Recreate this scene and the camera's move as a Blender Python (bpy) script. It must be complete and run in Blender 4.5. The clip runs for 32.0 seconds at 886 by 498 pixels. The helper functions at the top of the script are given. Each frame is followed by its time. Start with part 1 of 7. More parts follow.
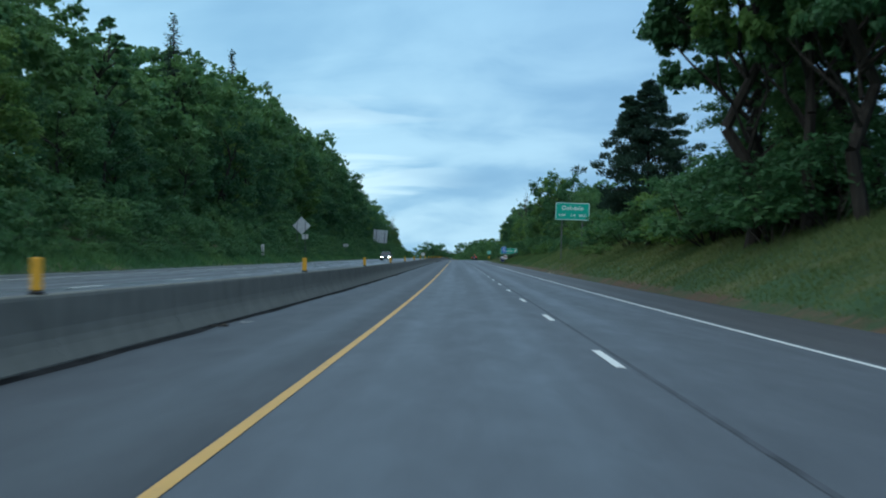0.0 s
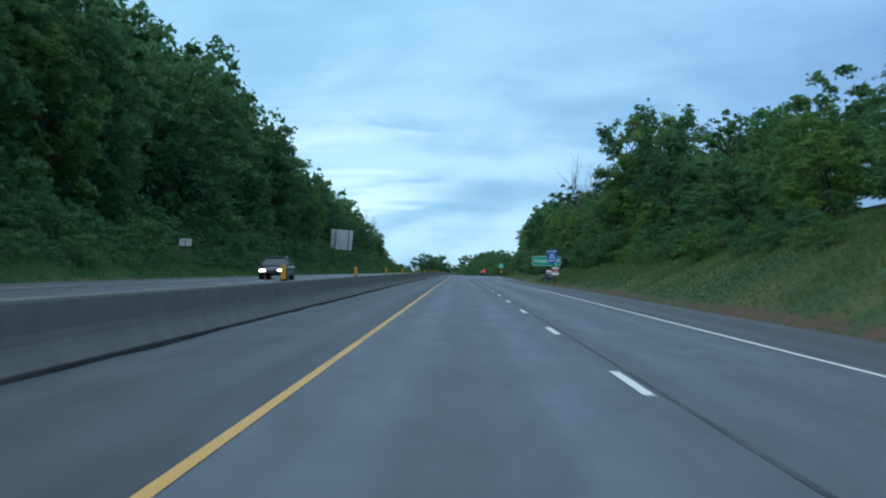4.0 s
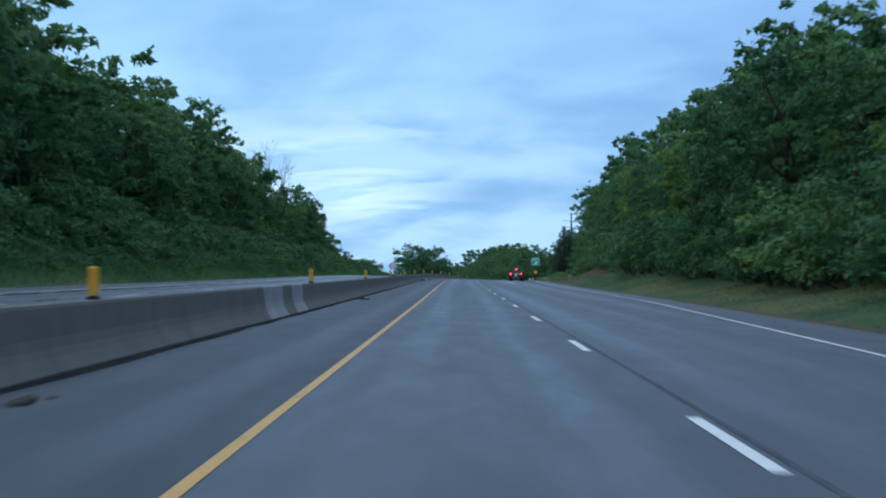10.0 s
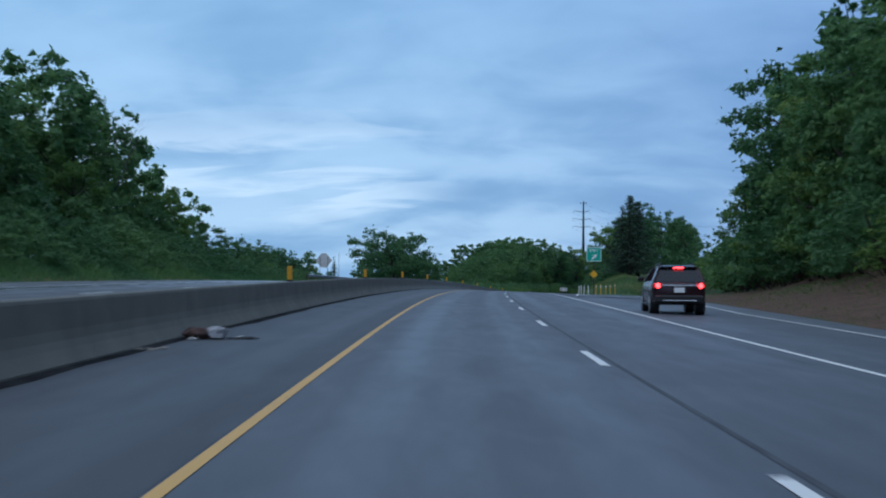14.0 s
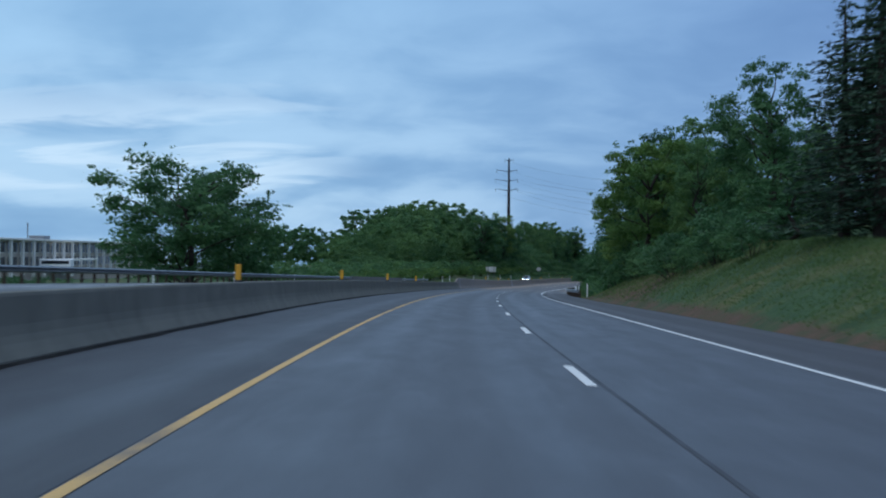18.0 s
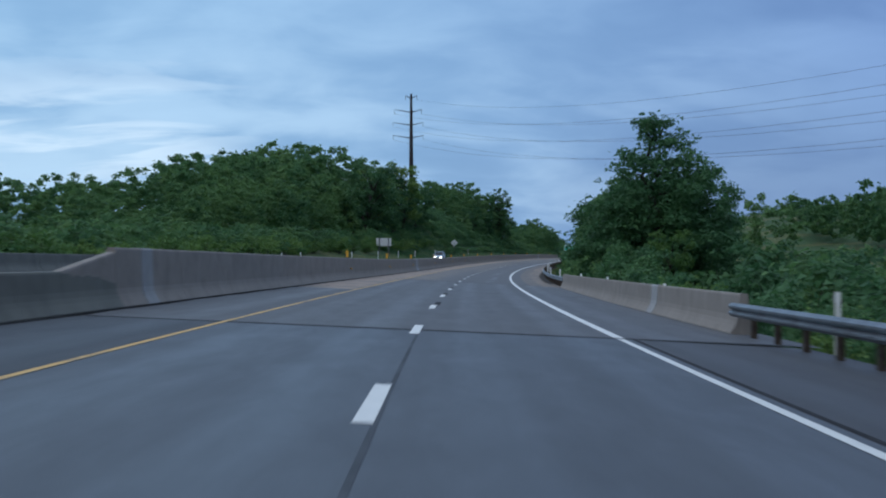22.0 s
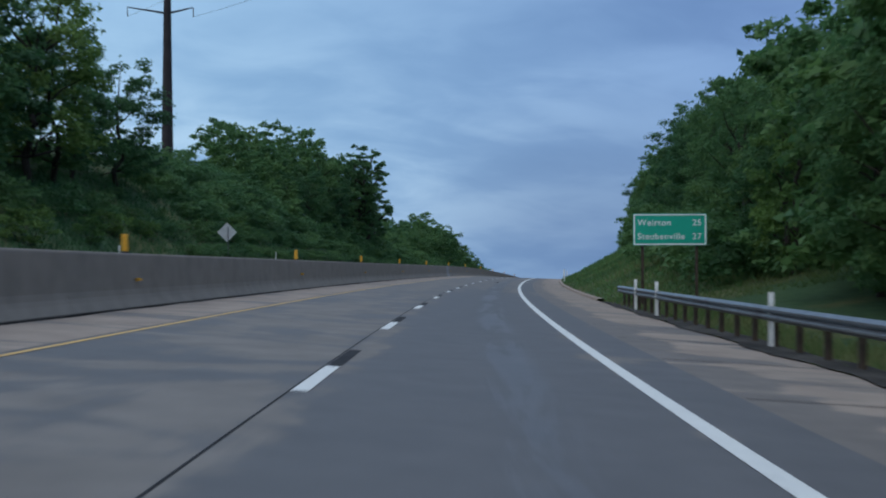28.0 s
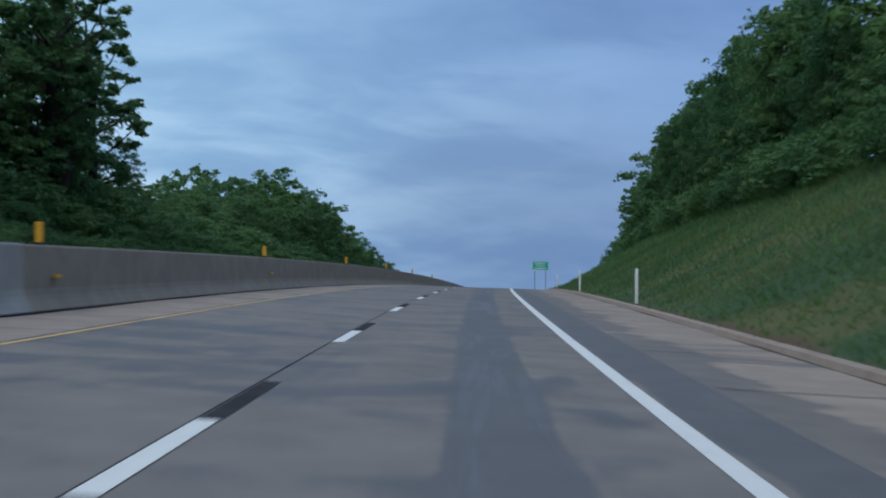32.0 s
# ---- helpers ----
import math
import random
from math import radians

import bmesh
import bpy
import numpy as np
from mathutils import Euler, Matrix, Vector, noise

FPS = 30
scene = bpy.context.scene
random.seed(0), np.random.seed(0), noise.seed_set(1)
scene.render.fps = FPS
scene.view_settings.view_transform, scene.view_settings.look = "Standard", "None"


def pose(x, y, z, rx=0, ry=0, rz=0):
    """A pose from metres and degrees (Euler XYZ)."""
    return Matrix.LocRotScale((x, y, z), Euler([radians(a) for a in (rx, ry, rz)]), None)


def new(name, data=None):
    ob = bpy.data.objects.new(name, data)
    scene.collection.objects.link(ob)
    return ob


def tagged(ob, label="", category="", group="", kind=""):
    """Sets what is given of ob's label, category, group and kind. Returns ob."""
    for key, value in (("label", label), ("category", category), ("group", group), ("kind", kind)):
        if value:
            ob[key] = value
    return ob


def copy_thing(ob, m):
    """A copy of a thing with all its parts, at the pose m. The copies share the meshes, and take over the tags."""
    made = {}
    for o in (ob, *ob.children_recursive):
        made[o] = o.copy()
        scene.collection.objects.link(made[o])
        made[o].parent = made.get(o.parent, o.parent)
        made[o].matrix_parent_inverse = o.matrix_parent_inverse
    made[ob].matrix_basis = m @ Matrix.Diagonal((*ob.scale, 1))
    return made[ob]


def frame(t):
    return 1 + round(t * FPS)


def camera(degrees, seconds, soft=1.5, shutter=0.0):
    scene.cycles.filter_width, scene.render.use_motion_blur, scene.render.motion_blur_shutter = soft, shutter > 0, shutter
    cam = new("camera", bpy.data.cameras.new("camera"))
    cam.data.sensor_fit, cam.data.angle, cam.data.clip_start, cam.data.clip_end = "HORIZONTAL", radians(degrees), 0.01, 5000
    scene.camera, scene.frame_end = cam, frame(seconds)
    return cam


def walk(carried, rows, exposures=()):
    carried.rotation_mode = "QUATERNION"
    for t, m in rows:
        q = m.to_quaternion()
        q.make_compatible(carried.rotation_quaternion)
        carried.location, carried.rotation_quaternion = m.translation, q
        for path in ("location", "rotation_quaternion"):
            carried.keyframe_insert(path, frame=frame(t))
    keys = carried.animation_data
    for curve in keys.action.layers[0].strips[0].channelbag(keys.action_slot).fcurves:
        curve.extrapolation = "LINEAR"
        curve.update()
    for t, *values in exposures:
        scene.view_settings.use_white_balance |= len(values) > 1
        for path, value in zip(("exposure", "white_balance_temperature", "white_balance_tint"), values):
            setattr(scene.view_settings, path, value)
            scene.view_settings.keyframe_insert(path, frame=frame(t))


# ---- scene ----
cam = camera(39.15, 32.0, soft=2.0, shutter=0.3)
PATH = [
    (0.0, 1.698, 7.581, 1.351, 90.665, -0.071, 1.233),
    (0.5, 1.560, 23.177, 1.370, 91.098, -0.189, 1.334),
    (1.0, 1.457, 38.775, 1.411, 91.177, -0.173, 1.252),
    (1.5, 1.336, 54.390, 1.470, 91.265, -0.071, 1.239),
    (2.0, 1.235, 69.985, 1.539, 91.189, -0.127, 1.144),
    (2.5, 1.106, 85.547, 1.634, 91.253, -0.089, 1.148),
    (3.0, 0.979, 101.107, 1.731, 91.161, -0.226, 1.139),
    (3.5, 0.834, 116.702, 1.828, 91.341, -0.150, 1.298),
    (5.5, 0.246, 179.244, 2.256, 91.299, 0.005, 1.546),
    (6.0, 0.022, 194.881, 2.367, 91.192, -0.194, 1.523),
    (6.5, -0.197, 210.505, 2.478, 91.308, -0.098, 1.528),
    (7.0, -0.421, 226.129, 2.580, 91.288, -0.119, 1.556),
    (7.5, -0.644, 241.769, 2.671, 91.170, -0.138, 1.502),
    (8.0, -0.850, 257.413, 2.756, 91.173, -0.146, 1.448),
    (8.5, -1.032, 273.065, 2.837, 91.214, -0.014, 1.412),
    (9.0, -1.209, 288.736, 2.919, 91.252, -0.027, 1.414),
    (9.5, -1.425, 304.421, 3.004, 91.294, 0.030, 1.516),
    (10.0, -1.676, 320.083, 3.095, 91.310, 0.137, 1.606),
    (10.5, -1.946, 335.752, 3.178, 91.164, 0.162, 1.618),
    (11.0, -2.228, 351.441, 3.258, 91.228, 0.017, 1.680),
    (11.5, -2.535, 367.141, 3.336, 91.252, -0.068, 1.658),
    (12.0, -2.814, 382.832, 3.414, 91.272, -0.221, 1.515),
    (12.5, -3.069, 398.496, 3.498, 91.196, -0.349, 1.414),
    (13.0, -3.298, 414.124, 3.588, 91.193, -0.534, 1.306),
    (13.5, -3.492, 429.712, 3.681, 91.202, -0.581, 1.252),
    (14.0, -3.651, 445.287, 3.779, 91.283, -0.482, 1.063),
    (14.5, -3.754, 460.862, 3.871, 91.192, -0.404, 0.915),
    (16.5, -3.215, 523.220, 4.021, 90.742, -0.020, -1.424),
    (17.0, -2.590, 538.796, 3.953, 90.583, -0.034, -1.931),
    (17.5, -1.819, 554.370, 3.840, 90.380, -0.185, -2.562),
    (18.0, -0.841, 569.958, 3.679, 90.223, -0.374, -3.388),
    (18.5, 0.350, 585.545, 3.471, 90.085, -0.167, -4.132),
    (19.0, 1.734, 601.134, 3.215, 89.905, -0.058, -4.814),
    (19.5, 3.316, 616.721, 2.908, 89.710, -0.081, -5.453),
    (20.0, 5.059, 632.322, 2.558, 89.510, -0.188, -5.960),
    (20.5, 6.938, 647.958, 2.171, 89.261, -0.164, -6.489),
    (21.0, 8.975, 663.667, 1.781, 89.433, -0.125, -6.998),
    (21.5, 11.156, 679.483, 1.397, 89.413, 0.038, -7.428),
    (22.0, 13.459, 695.348, 1.011, 89.272, 0.079, -7.809),
    (22.5, 15.847, 711.222, 0.618, 89.338, 0.135, -8.227),
    (23.0, 18.361, 727.089, 0.221, 89.608, -0.014, -8.750),
    (23.5, 21.033, 742.933, -0.179, 89.235, 0.248, -9.145),
    (24.0, 23.790, 758.778, -0.575, 89.451, 0.301, -9.429),
    (24.5, 26.692, 774.603, -0.961, 89.205, 0.072, -9.736),
    (25.0, 29.690, 790.398, -1.331, 89.463, -0.001, -10.109),
    (25.5, 32.778, 806.136, -1.682, 89.443, -0.153, -10.435),
    (27.5, 45.974, 868.424, -2.785, 89.886, 0.072, -12.783),
    (28.0, 49.765, 883.848, -3.007, 90.102, 0.081, -13.621),
    (28.5, 53.802, 899.236, -3.223, 90.072, -0.035, -14.331),
    (29.0, 58.015, 914.608, -3.434, 89.964, -0.112, -14.972),
    (29.5, 62.401, 929.941, -3.649, 90.047, -0.132, -15.522),
    (30.0, 66.910, 945.235, -3.869, 90.039, -0.139, -15.931),
    (30.5, 71.547, 960.485, -4.101, 90.079, -0.274, -16.356),
    (31.0, 76.265, 975.691, -4.329, 90.012, -0.303, -16.820),
    (31.5, 81.099, 990.838, -4.556, 90.042, -0.343, -17.234),
    (32.0, 86.048, 1005.937, -4.778, 89.860, -0.391, -17.691),
]
EXPOSURE = [(0.0, 0.25, 6200, 0), (3.5, 0.40, 6080, 1), (10.0, 0.30, 5720, 9), (13.0, -0.02, 5750, 12), (19.0, -0.04, 6000, 11), (23.0, 0.05, 6150, 13), (26.0, 0.0, 6250, 12), (32.0, 0.06, 6300, 11)]
walk(cam, [(t, pose(*p)) for t, *p in PATH], EXPOSURE)

# ---- sky and sun ----
SUN_ELEV, SUN_TURN = radians(46), radians(240)
world = bpy.data.worlds.new("sky")
scene.world = world
world.use_nodes = True


class Graph:
    """Short hand for node trees."""

    def __init__(self, tree):
        self.tree = tree
        tree.nodes.clear()

    def node(self, kind, **ins):
        n = self.tree.nodes.new(kind)
        for key, value in ins.items():
            self.feed(n.inputs[key.replace("_", " ")], value)
        return n

    def feed(self, socket, value):
        if hasattr(value, "is_output"):
            self.tree.links.new(value, socket)
        else:
            socket.default_value = value

    def math(self, op, a, b=0.0, c=0.0, clamp=False):
        n = self.tree.nodes.new("ShaderNodeMath")
        n.operation, n.use_clamp = op, clamp
        for i, v in enumerate((a, b, c)):
            self.feed(n.inputs[i], v)
        return n.outputs[0]

    def vmath(self, op, a, b=(0, 0, 0)):
        n = self.tree.nodes.new("ShaderNodeVectorMath")
        n.operation = op
        self.feed(n.inputs[0], a)
        self.feed(n.inputs[1], b)
        return n

    def noise(self, vec, scale, detail=4.0, rough=0.55, warp=0.0):
        n = self.node("ShaderNodeTexNoise", Scale=scale, Detail=detail, Roughness=rough, Distortion=warp)
        if vec is not None:
            self.tree.links.new(vec, n.inputs["Vector"])
        return n.outputs[0]

    def ramp(self, fac, *stops):
        n = self.tree.nodes.new("ShaderNodeValToRGB")
        self.feed(n.inputs[0], fac)
        els = n.color_ramp.elements
        while len(els) < len(stops):
            els.new(0.5)
        for e, (p, c) in zip(els, stops):
            e.position = p
            e.color = (*c, 1) if len(c) == 3 else c
        return n.outputs[0]

    def band(self, v, lo, hi):
        n = self.node("ShaderNodeMapRange", From_Min=lo, From_Max=hi)
        n.interpolation_type = "SMOOTHSTEP"
        self.feed(n.inputs["Value"], v)
        return n.outputs[0]

    def mix(self, fac, a, b, how="MIX"):
        n = self.tree.nodes.new("ShaderNodeMix")
        n.data_type, n.blend_type = "RGBA", how
        for sock, v in ((n.inputs[0], fac), (n.inputs[6], a), (n.inputs[7], b)):
            self.feed(sock, (*v, 1) if isinstance(v, tuple) and len(v) == 3 else v)
        return n.outputs[2]

    def scaled(self, vec, xyz):
        return self.vmath("MULTIPLY", vec, xyz).outputs[0]


g = Graph(world.node_tree)
sky = g.node("ShaderNodeTexSky")
sky.sky_type, sky.sun_disc = "NISHITA", False
sky.sun_elevation, sky.sun_rotation = SUN_ELEV, SUN_TURN
way = g.node("ShaderNodeTexCoord").outputs["Generated"]
sep = g.node("ShaderNodeSeparateXYZ", Vector=way)
lift = g.math("MAXIMUM", sep.outputs[2], 0.0)
flat = g.math("ADD", g.math("MAXIMUM", sep.outputs[2], -0.12), 0.30)
layer = g.node("ShaderNodeCombineXYZ", X=g.math("DIVIDE", sep.outputs[0], flat), Y=g.math("DIVIDE", sep.outputs[1], flat), Z=0.0).outputs[0]
big = g.noise(g.scaled(layer, (0.9, 1.2, 1)), 1.25, 4.0, 0.5, 0.5)
fine = g.noise(g.scaled(layer, (1.2, 1.5, 1)), 3.6, 5.0, 0.55, 0.4)
cloud = g.math("ADD", g.math("MULTIPLY", big, 0.76), g.math("MULTIPLY", fine, 0.24))
# brighter towards the front left, where the cover is thin near the skyline, darker to the right
side = g.vmath("DOT_PRODUCT", way, (-0.55, 0.83, 0.0)).outputs["Value"]
side = g.band(side, 0.36, 0.98)
low = g.band(lift, 0.24, 0.02)
dark = g.mix(side, (0.116, 0.215, 0.455), (0.235, 0.435, 0.670))
bright = g.mix(side, (0.225, 0.375, 0.675), (0.420, 0.680, 0.910))
puff = g.band(cloud, 0.29, 0.71)
cover = g.mix(puff, dark, bright)
glow = g.math("MULTIPLY", low, g.math("MULTIPLY", side, g.band(cloud, 0.43, 0.57)))
cover = g.mix(g.math("MULTIPLY", glow, 0.55), cover, (0.62, 0.83, 0.98))
# the cover is thinner behind, so that what faces back is well lit
back = g.math("MULTIPLY", g.band(sep.outputs[1], 0.25, -0.35), g.band(sep.outputs[0], 0.55, -0.25))
cover = g.mix(g.math("MULTIPLY", back, 0.85), cover, g.mix(puff, (0.34, 0.49, 0.70), (0.58, 0.76, 0.98)))
# a long pale break low on the left
ahead_left = g.math("MULTIPLY", sep.outputs[0], -1.0)
strip_z = g.math("MULTIPLY", g.band(lift, 0.025, 0.06), g.band(lift, 0.15, 0.09))
strip_x = g.math("MULTIPLY", g.band(ahead_left, -0.02, 0.10), g.band(ahead_left, 0.60, 0.40))
wisps = g.noise(g.scaled(layer, (0.8, 2.2, 1)), 2.6, 5.0, 0.55, 0.6)
gap = g.math("MULTIPLY", g.math("MULTIPLY", strip_z, strip_x), g.band(wisps, 0.46, 0.60))
cover = g.mix(g.math("MULTIPLY", gap, 0.70), cover, (0.74, 0.92, 1.04))
# a rain shower far off ahead on the right
rain = g.math("MULTIPLY", g.band(g.vmath("DOT_PRODUCT", way, (0.43, 0.90, 0.0)).outputs["Value"], 0.965, 0.995), g.band(lift, 0.16, 0.03))
cover = g.mix(g.math("MULTIPLY", rain, 0.6), cover, (0.135, 0.245, 0.455))
# an overcast dome is brighter overhead than at the skyline
high = g.band(lift, 0.32, 0.85)
cover = g.mix(high, cover, (0.70, 0.86, 1.06))
clear = g.scaled(sky.outputs[0], (0.07, 0.07, 0.07))
tint = g.mix(0.12, cover, clear)
bg = g.node("ShaderNodeBackground", Color=tint, Strength=1.0)
g.tree.links.new(bg.outputs[0], g.node("ShaderNodeOutputWorld").inputs[0])

sun = new("sun", bpy.data.lights.new("sun", "SUN"))
sun.data.energy, sun.data.angle, sun.data.color = 0.65, radians(60), (1.0, 0.97, 0.92)
sun.rotation_euler = (radians(90) - SUN_ELEV, 0, math.pi - SUN_TURN)


# ---- the road's alignment: every 40 m from s = -40: curvature (1/km), grade (%), fall to the right (%) ----
KNOTS = [-40.0 + 40.0 * i for i in range(34)]
CURVE = [0.16, 0.15, 0.13, 0.07, -0.00, 0.01, 0.00, 0.04, 0.02, 0.02, 0.06, 0.03, -0.21, -0.52, -0.64, -0.65, -0.61, -0.60, -0.63, -0.52, -0.37, -0.54, -0.75, -0.73, -0.64, -0.58, -0.55, -0.48, -0.41, -0.36, -0.33, -0.31, -0.29, -0.28]
GRADE = [-0.19, -0.00, 0.39, 0.61, 0.65, 0.72, 0.69, 0.53, 0.53, 0.59, 0.54, 0.55, 0.63, 0.50, -0.21, -0.96, -1.70, -2.38, -2.36, -2.47, -2.40, -2.15, -1.74, -1.39, -1.32, -1.40, -1.39, -1.42, -2.33, -3.27, -4.20, -5.13, -6.07, -7.00]
FALL = [1.72, 2.18, 2.67, 3.01, 2.89, 2.79, 2.86, 3.00, 2.80, 2.48, 2.05, 1.74, 1.69, 2.07, 2.38, 2.86, 3.39, 3.65, 4.05, 4.43, 4.93, 5.44, 5.71, 5.60, 5.46, 5.47, 5.30, 4.41, 3.34, 2.36, 1.57, 0.98, 0.53, 0.16]

STEP = 2.0
S_GRID = np.arange(-400.0, 2600.0, STEP)
_k = np.interp(S_GRID, KNOTS, CURVE) * 1e-3
_h = np.cumsum(_k) * STEP
_h -= np.interp(0.0, S_GRID, _h)
_x, _y, _z = (np.cumsum(a) * STEP for a in (-np.sin(_h), np.cos(_h), np.interp(S_GRID, KNOTS, GRADE) * 0.01))
_x, _y, _z = (a - np.interp(0.0, S_GRID, a) for a in (_x, _y, _z))


def heading(s):
    return float(np.interp(s, S_GRID, _h))


def level(s):
    return float(np.interp(s, S_GRID, _z))


def tilt(s, lat):
    """Height of the roadway over its middle line, lat metres right of the yellow line."""
    return -float(np.interp(s, KNOTS, FALL)) * 0.01 * (lat - 3.66)


def opp(s, lat):
    """Height of the opposite carriageway."""
    return tilt(s, -3.0) + 0.30 + 0.022 * (-3.4 - lat)


def pos(s, lat, z):
    """A place s metres along the road, lat metres right of the yellow line, z metres over the road's middle line."""
    a = heading(s)
    return Vector((float(np.interp(s, S_GRID, _x)) + math.cos(a) * lat, float(np.interp(s, S_GRID, _y)) + math.sin(a) * lat, level(s) + z))


def at(s, lat, up=0.0):
    return pos(s, lat, tilt(s, lat) + up)


def stand(s, lat, z, turn=0.0, scale=1.0):
    """A pose at that place, facing along the road."""
    return Matrix.Translation(pos(s, lat, z)) @ Matrix.Rotation(heading(s) + radians(turn), 4, "Z") @ Matrix.Scale(scale, 4)


def knots(s, pairs):
    return float(np.interp(s, [p[0] for p in pairs], [p[1] for p in pairs]))


# ---- lie of the land: height over the road's middle line at set distances to each side ----
R_LATS = (13, 17, 22, 30, 45, 80, 200)
RIGHT = [
    (-60, (0.8, 2.4, 4.0, 5.5, 7, 9, 10)),
    (90, (0.9, 2.6, 4.2, 5.5, 7, 9, 10)),
    (150, (0.9, 3.0, 5.2, 6.2, 6.8, 8, 10)),
    (230, (0.7, 2.2, 3.6, 5.5, 8, 11, 14)),
    (317, (0.25, 1.5, 2.5, 4.0, 8, 11, 14)),
    (380, (-0.2, 0.3, 1.2, 3.0, 7, 11, 14)),
    (430, (-0.3, 0.9, 2.8, 5.0, 8, 12, 14)),
    (480, (-0.35, 0.5, 3.0, 6.0, 9, 12, 14)),
    (530, (-0.3, -0.3, 0.4, 4.0, 8, 12, 14)),
    (575, (-0.2, -0.1, -0.5, -0.8, 2, 8, 14)),
    (589, (-0.30, -0.15, -0.3, -0.7, 0, 6, 14)),
    (603, (0.9, 2.0, 1.2, -1.0, -0.5, 4, 14)),
    (620, (1.1, 2.9, 1.9, 0.0, -0.5, 4, 14)),
    (650, (0.9, 3.0, 5.0, 5.5, 4, 4, 12)),
    (676, (0.6, 2.6, 4.8, 6.0, 5, 2, 10)),
    (692, (-0.6, -0.5, 0.5, 1.5, 1, -1, 9)),
    (725, (-1.4, -3.5, -5.5, -6.5, -6, -3, 8)),
    (775, (-1.2, -3.0, -4.5, -5.5, -5, -2, 8)),
    (800, (-0.8, -1.2, -1.5, -1.0, 0, 2, 9)),
    (920, (-0.7, -0.8, -0.6, 0.5, 2, 5, 12)),
    (950, (-0.3, 0.6, 1.8, 3.5, 6, 9, 14)),
    (985, (0.2, 2.0, 4.2, 6.5, 9, 12, 16)),
    (1040, (0.4, 2.5, 5.0, 8.0, 11, 14, 18)),
    (1150, (0.4, 2.6, 5.4, 9.0, 13, 16, 18)),
    (1300, (0.4, 2.0, 3.5, 5.0, 7, 9, 10)),
]
L_LATS = (-17, -20, -25, -32, -45, -68, -96)
LEFT = [
    (-60, (1.2, 2.2, 4.2, 7.0, 12, 18, 24)),
    (350, (1.2, 2.2, 4.2, 7.0, 11, 16, 20)),
    (430, (1.1, 1.8, 3.0, 5.0, 8, 12, 14)),
    (530, (1.0, 1.3, 1.8, 2.4, 3, 4, 4)),
    (580, (0.8, 0.9, 0.9, 0.6, 0, -1, -2)),
    (640, (0.4, -0.3, -1.2, -2.0, -2.5, -3, -3)),
    (740, (0.4, -0.4, -1.2, -1.5, -1, 0, 0)),
    (800, (0.9, 0.8, 1.0, 1.5, 2, 0, 0)),
    (880, (1.0, 1.6, 2.8, 4.5, 7, 3, 0)),
    (940, (1.1, 1.9, 3.8, 6.5, 11, 8, 0)),
    (1000, (1.4, 3.0, 7.0, 11.5, 15, 14, 0)),
    (1055, (1.4, 3.0, 7.0, 11.5, 15, 15, 1)),
    (1120, (1.3, 2.5, 5.0, 8.0, 11, 12, 3)),
    (1200, (1.1, 1.8, 3.0, 4.5, 6, 7, 7)),
    (1320, (0.9, 1.2, 1.5, 2.0, 3, 3, 3)),
]


def edge_right(s):
    return knots(s, [(318, 10.6), (345, 11.2), (380, 11.9), (440, 12.2), (480, 12.8), (520, 15.0), (545, 12.2), (575, 11.0), (600, 10.6)])


def profile(s, table):
    rows = np.array([r[1] for r in table], float)
    xs = [r[0] for r in table]
    return [float(np.interp(s, xs, rows[:, i])) for i in range(rows.shape[1])]


# left line of the exit ramp
RAMP = [(520, 7.9), (528, 8.4), (546, 9.5), (560, 11.1), (573, 13.4), (590, 18.6), (610, 27.5), (632, 41.0), (655, 56.0)]


def ramp_level(s, lat):
    """Height of the exit ramp: it leaves the road's cross slope and runs nearly level."""
    w = knots(s, [(545, 0), (590, 1)])
    return (1 - w) * tilt(s, min(lat, 16)) + w * knots(s, [(545, -0.25), (590, -0.45), (620, -0.55), (660, -0.4)])


def ground_z(s, lat):
    """Height of the land over the road's middle line."""
    if lat >= 0:
        e = edge_right(s)
        base = tilt(s, e) - 0.12
        if lat <= e:
            return tilt(s, lat) - 0.12
        z = float(np.interp(lat, [e, *[max(l, e + 0.5 + i) for i, l in enumerate(R_LATS)]], [base, *profile(s, RIGHT)]))
    else:
        if lat > -15.6:
            return (opp(s, lat) if lat < -3.2 else tilt(s, lat)) - 0.12
        z = float(np.interp(-lat, [15.6, *[-l for l in L_LATS]], [opp(s, -15.6) - 0.12, *profile(s, LEFT)]))
    if 540 < s < 668 and lat > edge_right(s) + 0.2:
        left = knots(s, RAMP)
        wide = 6.6 * math.hypot(1.0, (knots(s + 4, RAMP) - knots(s - 4, RAMP)) / 8.0)
        off = max(left - 0.6 - lat, lat - left - wide - 0.6, 0.0)
        base = ramp_level(s, lat) - 0.14
        z = min(max(z, base - 0.4 * off), base + 0.5 * off)
        if off < 3.0:
            return z
    far = min(1.0, max(0.0, (abs(lat) - 16) / 10))
    p = pos(s, lat, 0)
    return z + 0.45 * far * noise.noise((p.x * 0.11, p.y * 0.11, 3.0)) + 0.12 * min(1, far + 0.3) * noise.noise((p.x * 0.5, p.y * 0.5, 9.0))


# ---- materials ----
def material(name, rough=0.85, metal=0.0, spec=0.5):
    m = bpy.data.materials.new(name)
    m.use_nodes = True
    gr = Graph(m.node_tree)
    b = gr.node("ShaderNodeBsdfPrincipled", Roughness=rough, Metallic=metal)
    b.inputs["Specular IOR Level"].default_value = spec
    gr.tree.links.new(b.outputs[0], gr.node("ShaderNodeOutputMaterial").inputs[0])
    return m, gr, b


